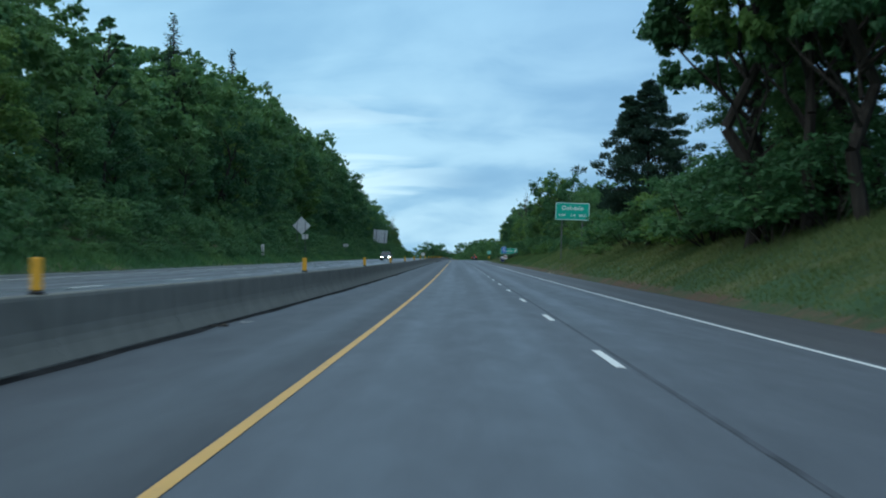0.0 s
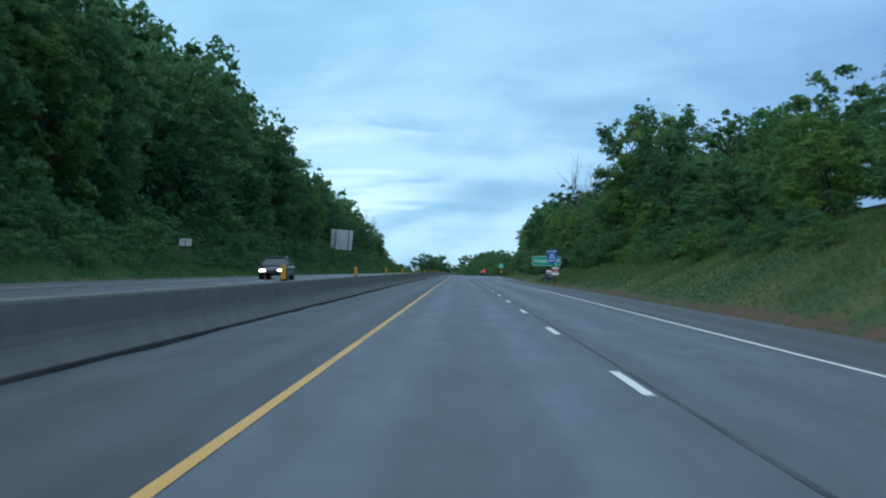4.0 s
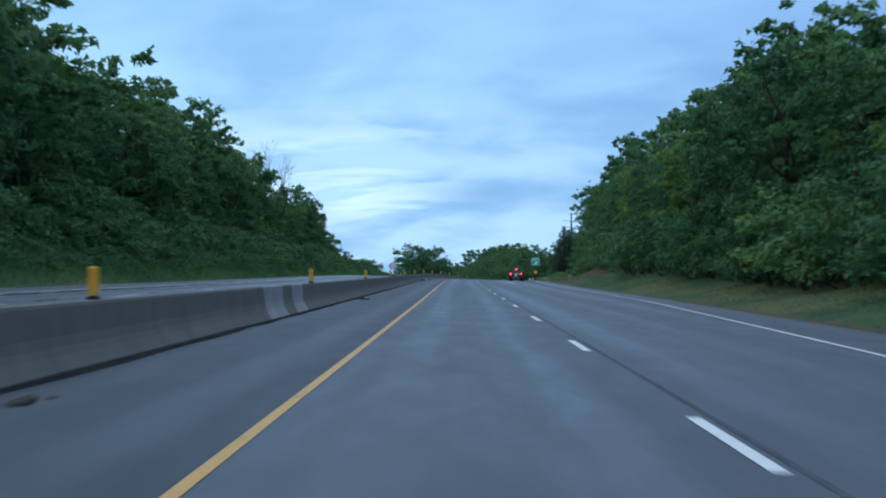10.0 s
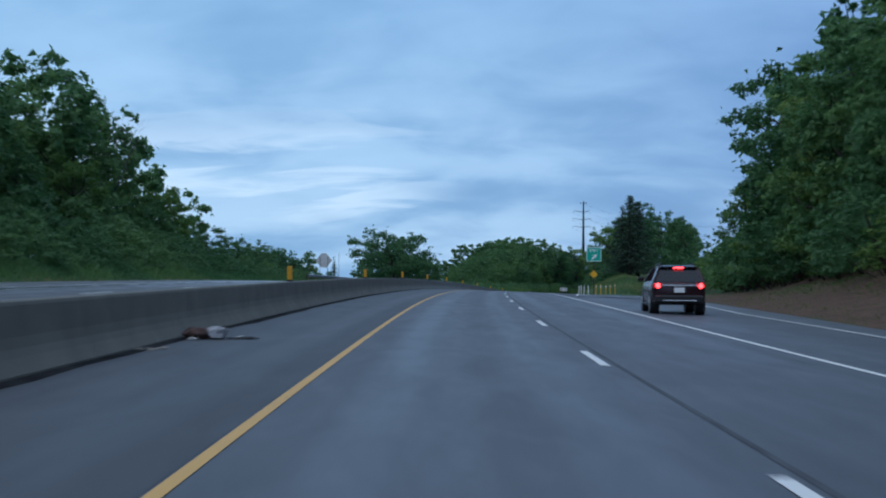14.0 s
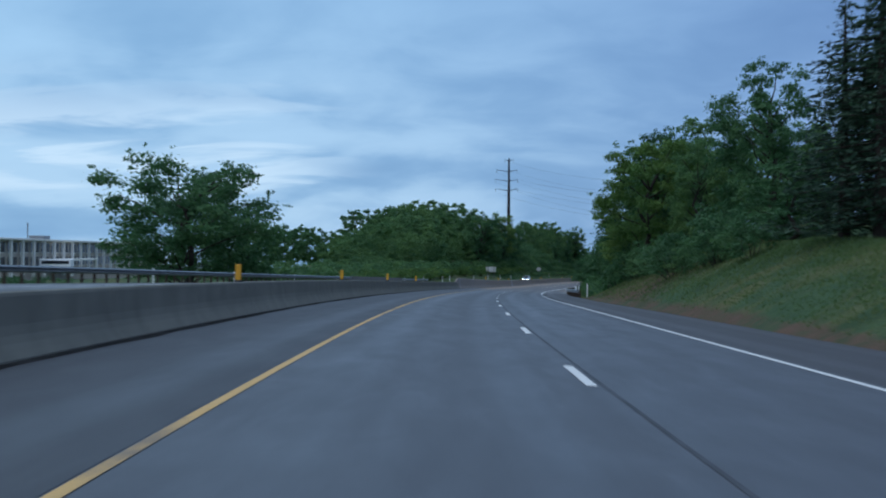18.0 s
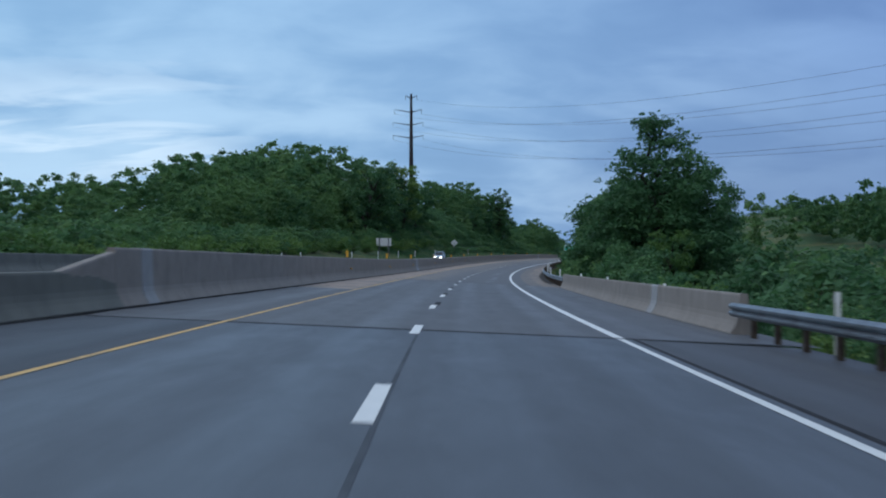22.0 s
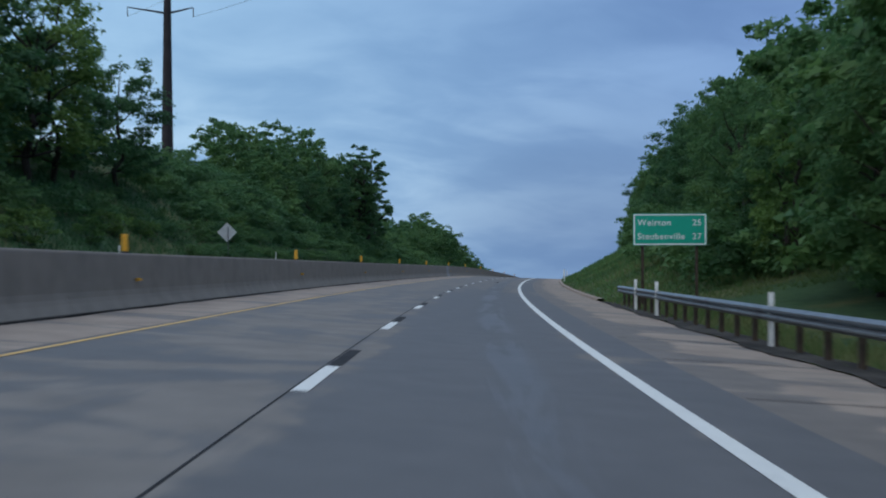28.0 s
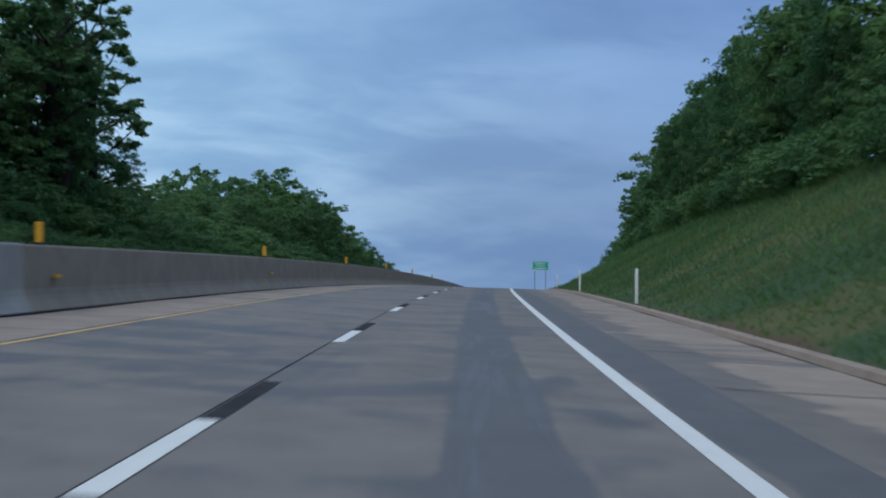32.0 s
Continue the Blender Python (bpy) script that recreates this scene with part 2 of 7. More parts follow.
def bump(gr, b, height, strength=0.3, dist=0.02):
    n = gr.node("ShaderNodeBump", Strength=strength, Distance=dist, Height=height)
    gr.tree.links.new(n.outputs[0], b.inputs["Normal"])


def plain(name, col, rough=0.6, metal=0.0, vary=0.12, scale=6.0, grime=None, spec=0.5):
    """Paint, metal or plastic with a slight mottling and, where given, grime."""
    m, gr, b = material(name, rough, metal, spec)
    co = gr.node("ShaderNodeTexCoord").outputs["Object"]
    n1 = gr.noise(co, scale, 5, 0.6)
    lo = tuple(c * (1 - vary * 1.6) for c in col)
    hi = tuple(min(1.0, c * (1 + vary)) for c in col)
    out = gr.ramp(n1, (0.3, lo), (0.7, hi))
    if grime:
        out = gr.mix(gr.math("MULTIPLY", gr.band(gr.noise(co, scale * 0.35, 6, 0.65, 0.6), 0.5, 0.72), 0.7), out, grime)
    gr.feed(b.inputs["Base Color"], out)
    gr.feed(b.inputs["Roughness"], gr.math("ADD", rough - 0.08, gr.math("MULTIPLY", n1, 0.16)))
    return m


def uv_of(gr):
    return gr.node("ShaderNodeTexCoord").outputs["UV"]


def asphalt(name, a, b_col, wet):
    """Worn tarmac: polished wheel tracks, a stained middle, stones, damp patches drawn out along the road."""
    m, gr, b = material(name, 0.6, 0.0, 0.4)
    uv = uv_of(gr)
    sx = gr.node("ShaderNodeSeparateXYZ", Vector=uv)
    lat = sx.outputs[0]
    stones = gr.noise(uv, 60.0, 3, 0.7)
    mid = gr.noise(gr.scaled(uv, (1.6, 0.35, 1)), 1.0, 6, 0.6, 0.4)
    long = gr.noise(gr.scaled(uv, (0.7, 0.012, 1)), 1.0, 4, 0.5)
    # wheel tracks: each lane is 3.66 m wide, its wheels run 0.9 m either side of its middle
    lane = gr.math("FRACT", gr.math("DIVIDE", gr.math("ADD", lat, 36.6), 3.66))
    track = gr.math("ABSOLUTE", gr.math("SUBTRACT", gr.math("ABSOLUTE", gr.math("SUBTRACT", lane, 0.5)), 0.25))
    track = gr.band(track, 0.14, 0.03)
    col = gr.ramp(gr.math("ADD", gr.math("MULTIPLY", mid, 0.7), gr.math("MULTIPLY", long, 0.3)), (0.3, a), (0.7, b_col))
    col = gr.mix(gr.math("MULTIPLY", gr.band(stones, 0.45, 0.75), 0.35), col, tuple(min(1, c * 1.9) for c in b_col))
    col = gr.mix(gr.math("MULTIPLY", track, 0.12), col, tuple(c * 1.5 for c in b_col))
    cracks = gr.node("ShaderNodeTexVoronoi", Scale=0.22)
    cracks.feature = "DISTANCE_TO_EDGE"
    warped = gr.vmath("ADD", uv, gr.scaled(gr.node("ShaderNodeTexNoise", Scale=0.8, Detail=4.0, Vector=uv).outputs[1], (1.6, 1.6, 0))).outputs[0]
    gr.tree.links.new(warped, cracks.inputs["Vector"])
    crack = gr.math("MULTIPLY", gr.band(cracks.outputs["Distance"], 0.012, 0.003), gr.band(mid, 0.54, 0.64))
    col = gr.mix(gr.math("MULTIPLY", crack, 0.3), col, (0.012, 0.012, 0.013))
    gr.feed(b.inputs["Base Color"], col)
    damp = gr.math("MULTIPLY", gr.band(gr.math("ADD", gr.math("MULTIPLY", long, 0.6), gr.math("MULTIPLY", mid, 0.4)), 0.35, 0.7), wet)
    gr.feed(b.inputs["Roughness"], gr.math("SUBTRACT", 0.66, gr.math("ADD", gr.math("MULTIPLY", damp, 0.13), gr.math("MULTIPLY", track, 0.06))))
    bump(gr, b, stones, 0.25, 0.006)
    return m


def concrete_road(name):
    """Drying concrete lanes: pale slabs, dark damp areas with ragged rims across the lanes, wettest along the right lane."""
    m, gr, b = material(name, 0.8, 0.0, 0.35)
    uv = uv_of(gr)
    sx = gr.node("ShaderNodeSeparateXYZ", Vector=uv)
    lat = sx.outputs[0]
    grain = gr.noise(uv, 45.0, 4, 0.7)
    mid = gr.noise(gr.scaled(uv, (0.9, 0.5, 1)), 1.0, 6, 0.6, 0.5)
    dry = gr.ramp(gr.noise(uv, 0.9, 5, 0.6), (0.3, (0.150, 0.137, 0.125)), (0.7, (0.214, 0.194, 0.175)))
    damp = gr.ramp(gr.noise(uv, 1.4, 5, 0.6), (0.3, (0.074, 0.074, 0.078)), (0.7, (0.102, 0.101, 0.104)))
    along = sx.outputs[1]
    patch = gr.noise(gr.scaled(uv, (0.22, 0.30, 1)), 1.0, 7, 0.62, 1.1)
    streaks = gr.noise(gr.scaled(uv, (0.9, 0.05, 1)), 1.0, 5, 0.6, 0.7)
    patch = gr.math("ADD", gr.math("MULTIPLY", patch, 0.75), gr.math("MULTIPLY", streaks, 0.25))
    right_lane = gr.math("MULTIPLY", gr.band(lat, 3.7, 4.5), gr.band(lat, 7.4, 6.6))
    core = gr.math("MULTIPLY", gr.band(lat, 5.30, 5.62), gr.band(lat, 6.36, 6.02))
    early = gr.band(along, 880.0, 800.0)
    middle = gr.band(along, 985.0, 915.0)
    late = gr.band(along, 930.0, 990.0)
    share = gr.math("ADD", patch, gr.math("MULTIPLY", right_lane, gr.math("MULTIPLY", middle, 0.24)))
    share = gr.math("ADD", share, gr.math("MULTIPLY", early, 0.09))
    share = gr.math("ADD", share, gr.math("MULTIPLY", core, gr.math("MULTIPLY", late, 0.24)))
    share = gr.math("SUBTRACT", share, gr.math("MULTIPLY", late, 0.02))
    share = gr.math("SUBTRACT", share, gr.math("MULTIPLY", gr.band(lat, 2.8, 1.0), gr.math("MULTIPLY", early, 0.13)))
    share = gr.math("ADD", share, gr.math("MULTIPLY", gr.band(lat, 7.35, 7.6), 0.11))
    wet = gr.band(share, 0.47, 0.55)
    col = gr.mix(gr.math("MULTIPLY", wet, 0.85), dry, damp)
    col = gr.mix(gr.math("MULTIPLY", gr.band(grain, 0.5, 0.8), 0.2), col, (0.17, 0.16, 0.155))
    gr.feed(b.inputs["Base Color"], col)
    film = gr.math("MULTIPLY", core, gr.band(gr.noise(gr.scaled(uv, (1.6, 0.10, 1)), 1.0, 5, 0.6, 0.6), 0.47, 0.60))
    gr.feed(b.inputs["Roughness"], gr.math("SUBTRACT", 0.86, gr.math("ADD", gr.math("MULTIPLY", wet, 0.20), gr.math("MULTIPLY", film, 0.12))))
    bump(gr, b, gr.math("ADD", grain, gr.math("MULTIPLY", mid, 0.3)), 0.2, 0.006)
    return m


def concrete(name, a, c, streak=0.5):
    """Cast concrete with rain streaks, a dark splashed foot and pitting."""
    m, gr, b = material(name, 0.9, 0.0, 0.3)
    uv = uv_of(gr)
    n1 = gr.noise(gr.scaled(uv, (1.0, 1.0, 1)), 1.3, 6, 0.62, 0.4)
    runs = gr.noise(gr.scaled(uv, (1.1, 0.3, 1)), 1.0, 5, 0.6)
    pits = gr.noise(uv, 40.0, 3, 0.7)
    col = gr.ramp(n1, (0.28, a), (0.72, c))
    col = gr.mix(gr.math("MULTIPLY", gr.band(runs, 0.48, 0.7), streak), col, tuple(v * 0.55 for v in a))
    col = gr.mix(gr.math("MULTIPLY", gr.band(pits, 0.58, 0.8), 0.3), col, tuple(v * 0.6 for v in a))
    info = gr.node("ShaderNodeObjectInfo").outputs["Random"]
    col = gr.mix(gr.math("MULTIPLY", info, 0.08), col, tuple(v * 0.72 for v in a))
    gr.feed(b.inputs["Base Color"], col)
    bump(gr, b, gr.math("ADD", pits, n1), 0.3, 0.01)
    return m


def damp_shoulder(name):
    """Tan concrete shoulder: dark damp fringe beside the lane, streaks across it, grime."""
    m, gr, b = material(name, 0.9, 0.0, 0.3)
    uv = uv_of(gr)
    axes = gr.node("ShaderNodeSeparateXYZ", Vector=uv)
    lat = axes.outputs[0]
    early = gr.band(axes.outputs[1], 905.0, 845.0)
    grain = gr.noise(uv, 40.0, 4, 0.7)
    dry = gr.ramp(gr.noise(uv, 0.8, 6, 0.62, 0.4), (0.3, (0.245, 0.195, 0.160)), (0.7, (0.345, 0.280, 0.228)))
    damp = gr.ramp(gr.noise(uv, 1.6, 5, 0.6), (0.3, (0.102, 0.093, 0.086)), (0.7, (0.150, 0.135, 0.122)))
    across = gr.noise(gr.scaled(uv, (0.14, 0.42, 1)), 1.0, 6, 0.6, 0.8)
    fringe = gr.math("MULTIPLY", gr.band(lat, 9.5, 8.7), gr.band(lat, 0.5, 3.0))
    fringe = gr.math("ADD", gr.math("MULTIPLY", fringe, 0.20), gr.math("MULTIPLY", early, gr.math("MULTIPLY", gr.band(lat, 0.5, 3.0), 0.07)))
    wet = gr.band(gr.math("ADD", across, fringe), 0.53, 0.60)
    col = gr.mix(gr.math("MULTIPLY", wet, 0.8), dry, damp)
    col = gr.mix(gr.math("MULTIPLY", gr.band(grain, 0.5, 0.8), 0.22), col, (0.16, 0.145, 0.13))
    gr.feed(b.inputs["Base Color"], col)
    gr.feed(b.inputs["Roughness"], gr.math("SUBTRACT", 0.9, gr.math("MULTIPLY", wet, 0.2)))
    bump(gr, b, grain, 0.25, 0.006)
    return m


def road_paint(name, col, wear):
    m, gr, b = material(name, 0.6)
    co = gr.node("ShaderNodeTexCoord").outputs["Object"]
    n1 = gr.noise(co, 5.0, 6, 0.7)
    n2 = gr.noise(co, 0.35, 4, 0.6)
    gone = gr.band(gr.math("ADD", gr.math("MULTIPLY", n1, 0.55), gr.math("MULTIPLY", n2, 0.45)), 0.50 + 0.12 * (1 - wear), 0.60 + 0.12 * (1 - wear))
    gr.feed(b.inputs["Base Color"], gr.mix(gr.math("MULTIPLY", gone, 0.75), gr.ramp(n1, (0.3, tuple(c * 0.85 for c in col)), (0.7, col)), (0.09, 0.085, 0.08)))
    return m


def land():
    """Rough roadside grass with dry stalks and bare reddish soil where the cuttings are worn."""
    m, gr, b = material("roadside_grass", 0.95, 0.0, 0.2)
    co = gr.node("ShaderNodeTexCoord").outputs["Object"]
    n1 = gr.noise(co, 0.16, 6, 0.62, 0.5)
    n2 = gr.noise(co, 1.6, 6, 0.65)
    n3 = gr.noise(co, 9.0, 4, 0.7)
    green = gr.ramp(gr.math("ADD", gr.math("MULTIPLY", n2, 0.6), gr.math("MULTIPLY", n3, 0.4)), (0.3, (0.028, 0.060, 0.027)), (0.5, (0.048, 0.093, 0.038)), (0.72, (0.092, 0.136, 0.052)))
    dry = gr.ramp(n3, (0.3, (0.100, 0.095, 0.036)), (0.7, (0.20, 0.175, 0.070)))
    patch = gr.band(gr.noise(co, 0.33, 4, 0.6, 0.8), 0.50, 0.62)
    green = gr.mix(gr.math("MULTIPLY", patch, 0.6), green, (0.030, 0.056, 0.019))
    soil = gr.ramp(n2, (0.3, (0.068, 0.043, 0.031)), (0.7, (0.150, 0.092, 0.062)))
    bare = gr.node("ShaderNodeAttribute")
    bare.attribute_name = "bare"
    col = gr.mix(gr.math("MULTIPLY", gr.band(n1, 0.46, 0.62), 0.6), green, dry)
    amount = gr.band(gr.math("ADD", gr.math("MULTIPLY", bare.outputs["Fac"], 0.5), gr.math("MULTIPLY", gr.math("ADD", n1, n2), 0.4)), 0.52, 0.72)
    col = gr.mix(amount, col, soil)
    gr.feed(b.inputs["Base Color"], col)
    bump(gr, b, gr.math("ADD", n2, n3), 0.7, 0.12)
    return m


def leaves(name, a, mid, c, gloss=0.6, thin=0.48):
    """Foliage: each leaf, each bough and each tree has its own green; some light passes through."""
    m = bpy.data.materials.new(name)
    m.use_nodes = True
    gr = Graph(m.node_tree)
    b = gr.node("ShaderNodeBsdfPrincipled", Roughness=gloss)
    b.inputs["Specular IOR Level"].default_value = 0.3
    isl = gr.node("ShaderNodeNewGeometry").outputs["Random Per Island"]
    info = gr.node("ShaderNodeObjectInfo").outputs["Random"]
    co = gr.node("ShaderNodeTexCoord").outputs["Object"]
    broad = gr.band(gr.noise(gr.scaled(co, (1, 1, 0.5)), 0.16, 2, 0.5), 0.34, 0.66)
    n = gr.math("ADD", gr.math("MULTIPLY", gr.noise(co, 0.6, 2, 0.5), 0.45), gr.math("MULTIPLY", broad, 0.55))
    f = gr.math("ADD", gr.math("MULTIPLY", isl, 0.18), gr.math("ADD", gr.math("MULTIPLY", info, 0.34), gr.math("MULTIPLY", n, 0.50)))
    col = gr.ramp(f, (0.22, a), (0.5, mid), (0.80, c))
    gr.feed(b.inputs["Base Color"], col)
    tr = gr.node("ShaderNodeBsdfTranslucent", Color=col)
    mx = gr.node("ShaderNodeMixShader", Fac=thin)
    gr.tree.links.new(b.outputs[0], mx.inputs[1])
    gr.tree.links.new(tr.outputs[0], mx.inputs[2])
    gr.tree.links.new(mx.outputs[0], gr.node("ShaderNodeOutputMaterial").inputs[0])
    return m


def bark(name, a, c):
    m, gr, b = material(name, 0.95, 0.0, 0.2)
    co = gr.node("ShaderNodeTexCoord").outputs["Object"]
    n = gr.noise(gr.scaled(co, (6, 6, 0.9)), 1.0, 5, 0.65)
    gr.feed(b.inputs["Base Color"], gr.ramp(n, (0.3, a), (0.7, c)))
    bump(gr, b, n, 0.6, 0.04)
    return m


def glowing(name, col, strength):
    m, gr, b = material(name, 0.3)
    gr.feed(b.inputs["Base Color"], (*col, 1))
    gr.feed(b.inputs["Emission Color"], (*col, 1))
    b.inputs["Emission Strength"].default_value = strength
    return m


M_ASPHALT = asphalt("worn_tarmac", (0.054, 0.062, 0.072), (0.082, 0.092, 0.104), 1.1)
M_SHOULDER = asphalt("shoulder_tarmac", (0.038, 0.038, 0.040), (0.056, 0.056, 0.058), 0.3)
M_OPPOSITE = asphalt("opposite_tarmac", (0.050, 0.051, 0.054), (0.090, 0.090, 0.093), 3.3)
M_INNER = asphalt("inner_shoulder_tarmac", (0.028, 0.030, 0.034), (0.050, 0.053, 0.058), 0.6)
M_DECK = asphalt("bridge_deck", (0.066, 0.066, 0.068), (0.092, 0.090, 0.090), 0.8)
M_SLAB = concrete_road("drying_concrete")
M_TAN = concrete("tan_shoulder_concrete", (0.265, 0.205, 0.165), (0.36, 0.285, 0.23), 0.5)
M_WET_TAN = damp_shoulder("damp_tan_shoulder")
M_WALL = concrete("barrier_concrete", (0.124, 0.125, 0.108), (0.184, 0.183, 0.156), 0.28)
M_WALL_HIGH = concrete("tan_barrier_concrete", (0.208, 0.184, 0.160), (0.290, 0.256, 0.222), 0.16)
M_PALE = concrete("new_concrete", (0.26, 0.26, 0.26), (0.36, 0.36, 0.35), 0.15)
M_SEAL = plain("joint_sealant", (0.034, 0.034, 0.037), 0.9, vary=0.3, scale=2.0, spec=0.15)
M_SEAM = plain("worn_joint_sealant", (0.060, 0.067, 0.076), 0.75, vary=0.4, scale=1.2, spec=0.3)
M_GRIT = plain("damp_grit", (0.060, 0.054, 0.048), 0.95, vary=0.5, scale=1.5, spec=0.2)
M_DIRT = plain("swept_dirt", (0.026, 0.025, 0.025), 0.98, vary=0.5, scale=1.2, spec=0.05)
M_WHITE = road_paint("white_road_paint", (0.74, 0.74, 0.70), 0.3)
M_YELLOW = road_paint("yellow_road_paint", (0.62, 0.35, 0.075), 0.6)
M_YELLOW_WORN = road_paint("worn_yellow_road_paint", (0.64, 0.39, 0.11), 0.85)
M_LAND = land()
M_STEEL = plain("galvanised_steel", (0.23, 0.245, 0.26), 0.42, 0.75, 0.18, 3.0, (0.10, 0.09, 0.08))
M_POST = plain("weathered_post_steel", (0.16, 0.16, 0.155), 0.6, 0.5, 0.2, 5.0)
M_RUST = plain("rusty_post", (0.075, 0.052, 0.036), 0.8, 0.2, 0.3, 5.0)
M_ALU = plain("sign_back_aluminium", (0.66, 0.66, 0.64), 0.5, 0.2, 0.08, 2.0, (0.44, 0.42, 0.38))
M_BACK = plain("dull_sign_back", (0.72, 0.70, 0.66), 0.65, 0.0, 0.10, 2.0, (0.50, 0.47, 0.42))
M_GREEN = plain("green_sign_sheeting", (0.012, 0.42, 0.28), 0.45, 0.0, 0.05, 2.0)
M_SIGNWHITE = plain("white_sign_sheeting", (0.90, 0.91, 0.89), 0.5, 0.0, 0.02, 3.0)
M_BLUE = plain("blue_sign_sheeting", (0.012, 0.16, 0.58), 0.45, 0.0, 0.06, 2.0)
M_NAVY = plain("navy_print", (0.02, 0.035, 0.12), 0.5)
M_RED = plain("red_print", (0.45, 0.06, 0.06), 0.5)
M_BRIGHTRED = plain("bright_red_print", (0.75, 0.03, 0.04), 0.5)
M_AMBER = plain("yellow_plastic", (0.72, 0.36, 0.02), 0.5, 0.0, 0.08, 4.0, (0.35, 0.2, 0.05))
M_DIAMOND = plain("amber_sign_sheeting", (0.85, 0.42, 0.01), 0.45, 0.0, 0.05)
M_BLACK = plain("black_rubber", (0.012, 0.012, 0.013), 0.8)
M_POSTWHITE = plain("white_plastic_post", (0.80, 0.80, 0.77), 0.55, 0.0, 0.05, 5.0, (0.5, 0.48, 0.44))
M_BARK = bark("grey_brown_bark", (0.020, 0.017, 0.014), (0.065, 0.055, 0.045))
M_DEADWOOD = bark("bleached_deadwood", (0.060, 0.052, 0.048), (0.15, 0.13, 0.12))
M_LEAF = leaves("summer_leaves", (0.044, 0.116, 0.046), (0.078, 0.178, 0.066), (0.140, 0.250, 0.078))
M_LEAF_PALE = leaves("fresh_leaves", (0.070, 0.155, 0.040), (0.125, 0.225, 0.052), (0.190, 0.290, 0.075))
M_NEEDLE = leaves("conifer_needles", (0.020, 0.046, 0.030), (0.036, 0.074, 0.044), (0.060, 0.105, 0.056), 0.7, 0.2)
M_WEED = leaves("roadside_weeds", (0.070, 0.130, 0.045), (0.120, 0.185, 0.060), (0.215, 0.230, 0.095), 0.7, 0.5)
M_DRYWEED = leaves("dry_roadside_weeds", (0.115, 0.165, 0.055), (0.180, 0.210, 0.075), (0.275, 0.255, 0.110), 0.7, 0.5)
M_WIRE = plain("power_cable", (0.05, 0.05, 0.055), 0.6)
M_POLE = plain("weathering_steel_pole", (0.035, 0.026, 0.026), 0.75, 0.3, 0.25, 1.0)


# ---- mesh helpers ----
def finish(name, bm, mat, smooth=False):
    me = bpy.data.meshes.new(name)
    bm.normal_update()
    bm.to_mesh(me)
    bm.free()
    me.materials.append(mat)
    if smooth:
        me.polygons.foreach_set("use_smooth", [True] * len(me.polygons))
    return me


def part(name, bm, mat, parent, label="", smooth=False):
    ob = new(name, finish(name, bm, mat, smooth))
    ob.parent = parent
    return tagged(ob, label)


def thing(name, label, category, m=None, group="", kind=""):
    ob = new(name)
    ob.empty_display_size = 0.3
    if m is not None:
        ob.matrix_basis = m
    return tagged(ob, label, category, group, kind)


def box(bm, x0, x1, y0, y1, z0, z1, bevel=0.0):
    r = bmesh.ops.create_cube(bm, size=1.0)
    vs = r["verts"]
    bmesh.ops.scale(bm, vec=(x1 - x0, y1 - y0, z1 - z0), verts=vs)
    bmesh.ops.translate(bm, vec=((x0 + x1) / 2, (y0 + y1) / 2, (z0 + z1) / 2), verts=vs)
    if bevel:
        es = list({e for v in vs for e in v.link_edges})
        bmesh.ops.bevel(bm, geom=es, offset=bevel, segments=1, affect="EDGES")
    return bm


def boxed(x0, x1, y0, y1, z0, z1, bevel=0.0):
    return box(bmesh.new(), x0, x1, y0, y1, z0, z1, bevel)


def rod(bm, a, b, r0, r1, sides=8):
    """A tapered round bar from a to b."""
    a, b = Vector(a), Vector(b)
    q = (b - a).to_track_quat("Z", "Y").to_matrix()
    ring = lambda c, r: [bm.verts.new(c + q @ Vector((r * math.cos(2 * math.pi * i / sides), r * math.sin(2 * math.pi * i / sides), 0))) for i in range(sides)]
    lo, hi = ring(a, r0), ring(b, r1)
    for i in range(sides):
        j = (i + 1) % sides
        bm.faces.new((lo[i], lo[j], hi[j], hi[i]))
    bm.faces.new(list(reversed(lo)))
    bm.faces.new(hi)
    return bm


def rodded(a, b, r0, r1=None, sides=8):
    return rod(bmesh.new(), a, b, r0, r0 if r1 is None else r1, sides)


def plate(outline, y0, y1):
    """A flat shape in the x-z plane, from y0 (front) to y1 (back)."""
    bm = bmesh.new()
    a = [bm.verts.new((x, y0, z)) for x, z in outline]
    b = [bm.verts.new((x, y1, z)) for x, z in outline]
    bm.faces.new(a)
    bm.faces.new(list(reversed(b)))
    n = len(a)
    for i in range(n):
        bm.faces.new((a[i], b[i], b[(i + 1) % n], a[(i + 1) % n]))
    bmesh.ops.recalc_face_normals(bm, faces=bm.faces)
    return bm


def rounded(w, h, r, cx=0.0, cz=0.0):
    pts = []
    for sx, sz, a0 in ((1, 1, 0), (-1, 1, 90), (-1, -1, 180), (1, -1, 270)):
        for k in range(4):
            a = radians(a0 + 30 * k)
            pts.append((cx + sx * (w / 2 - r) + r * math.cos(a), cz + sz * (h / 2 - r) + r * math.sin(a)))
    return pts


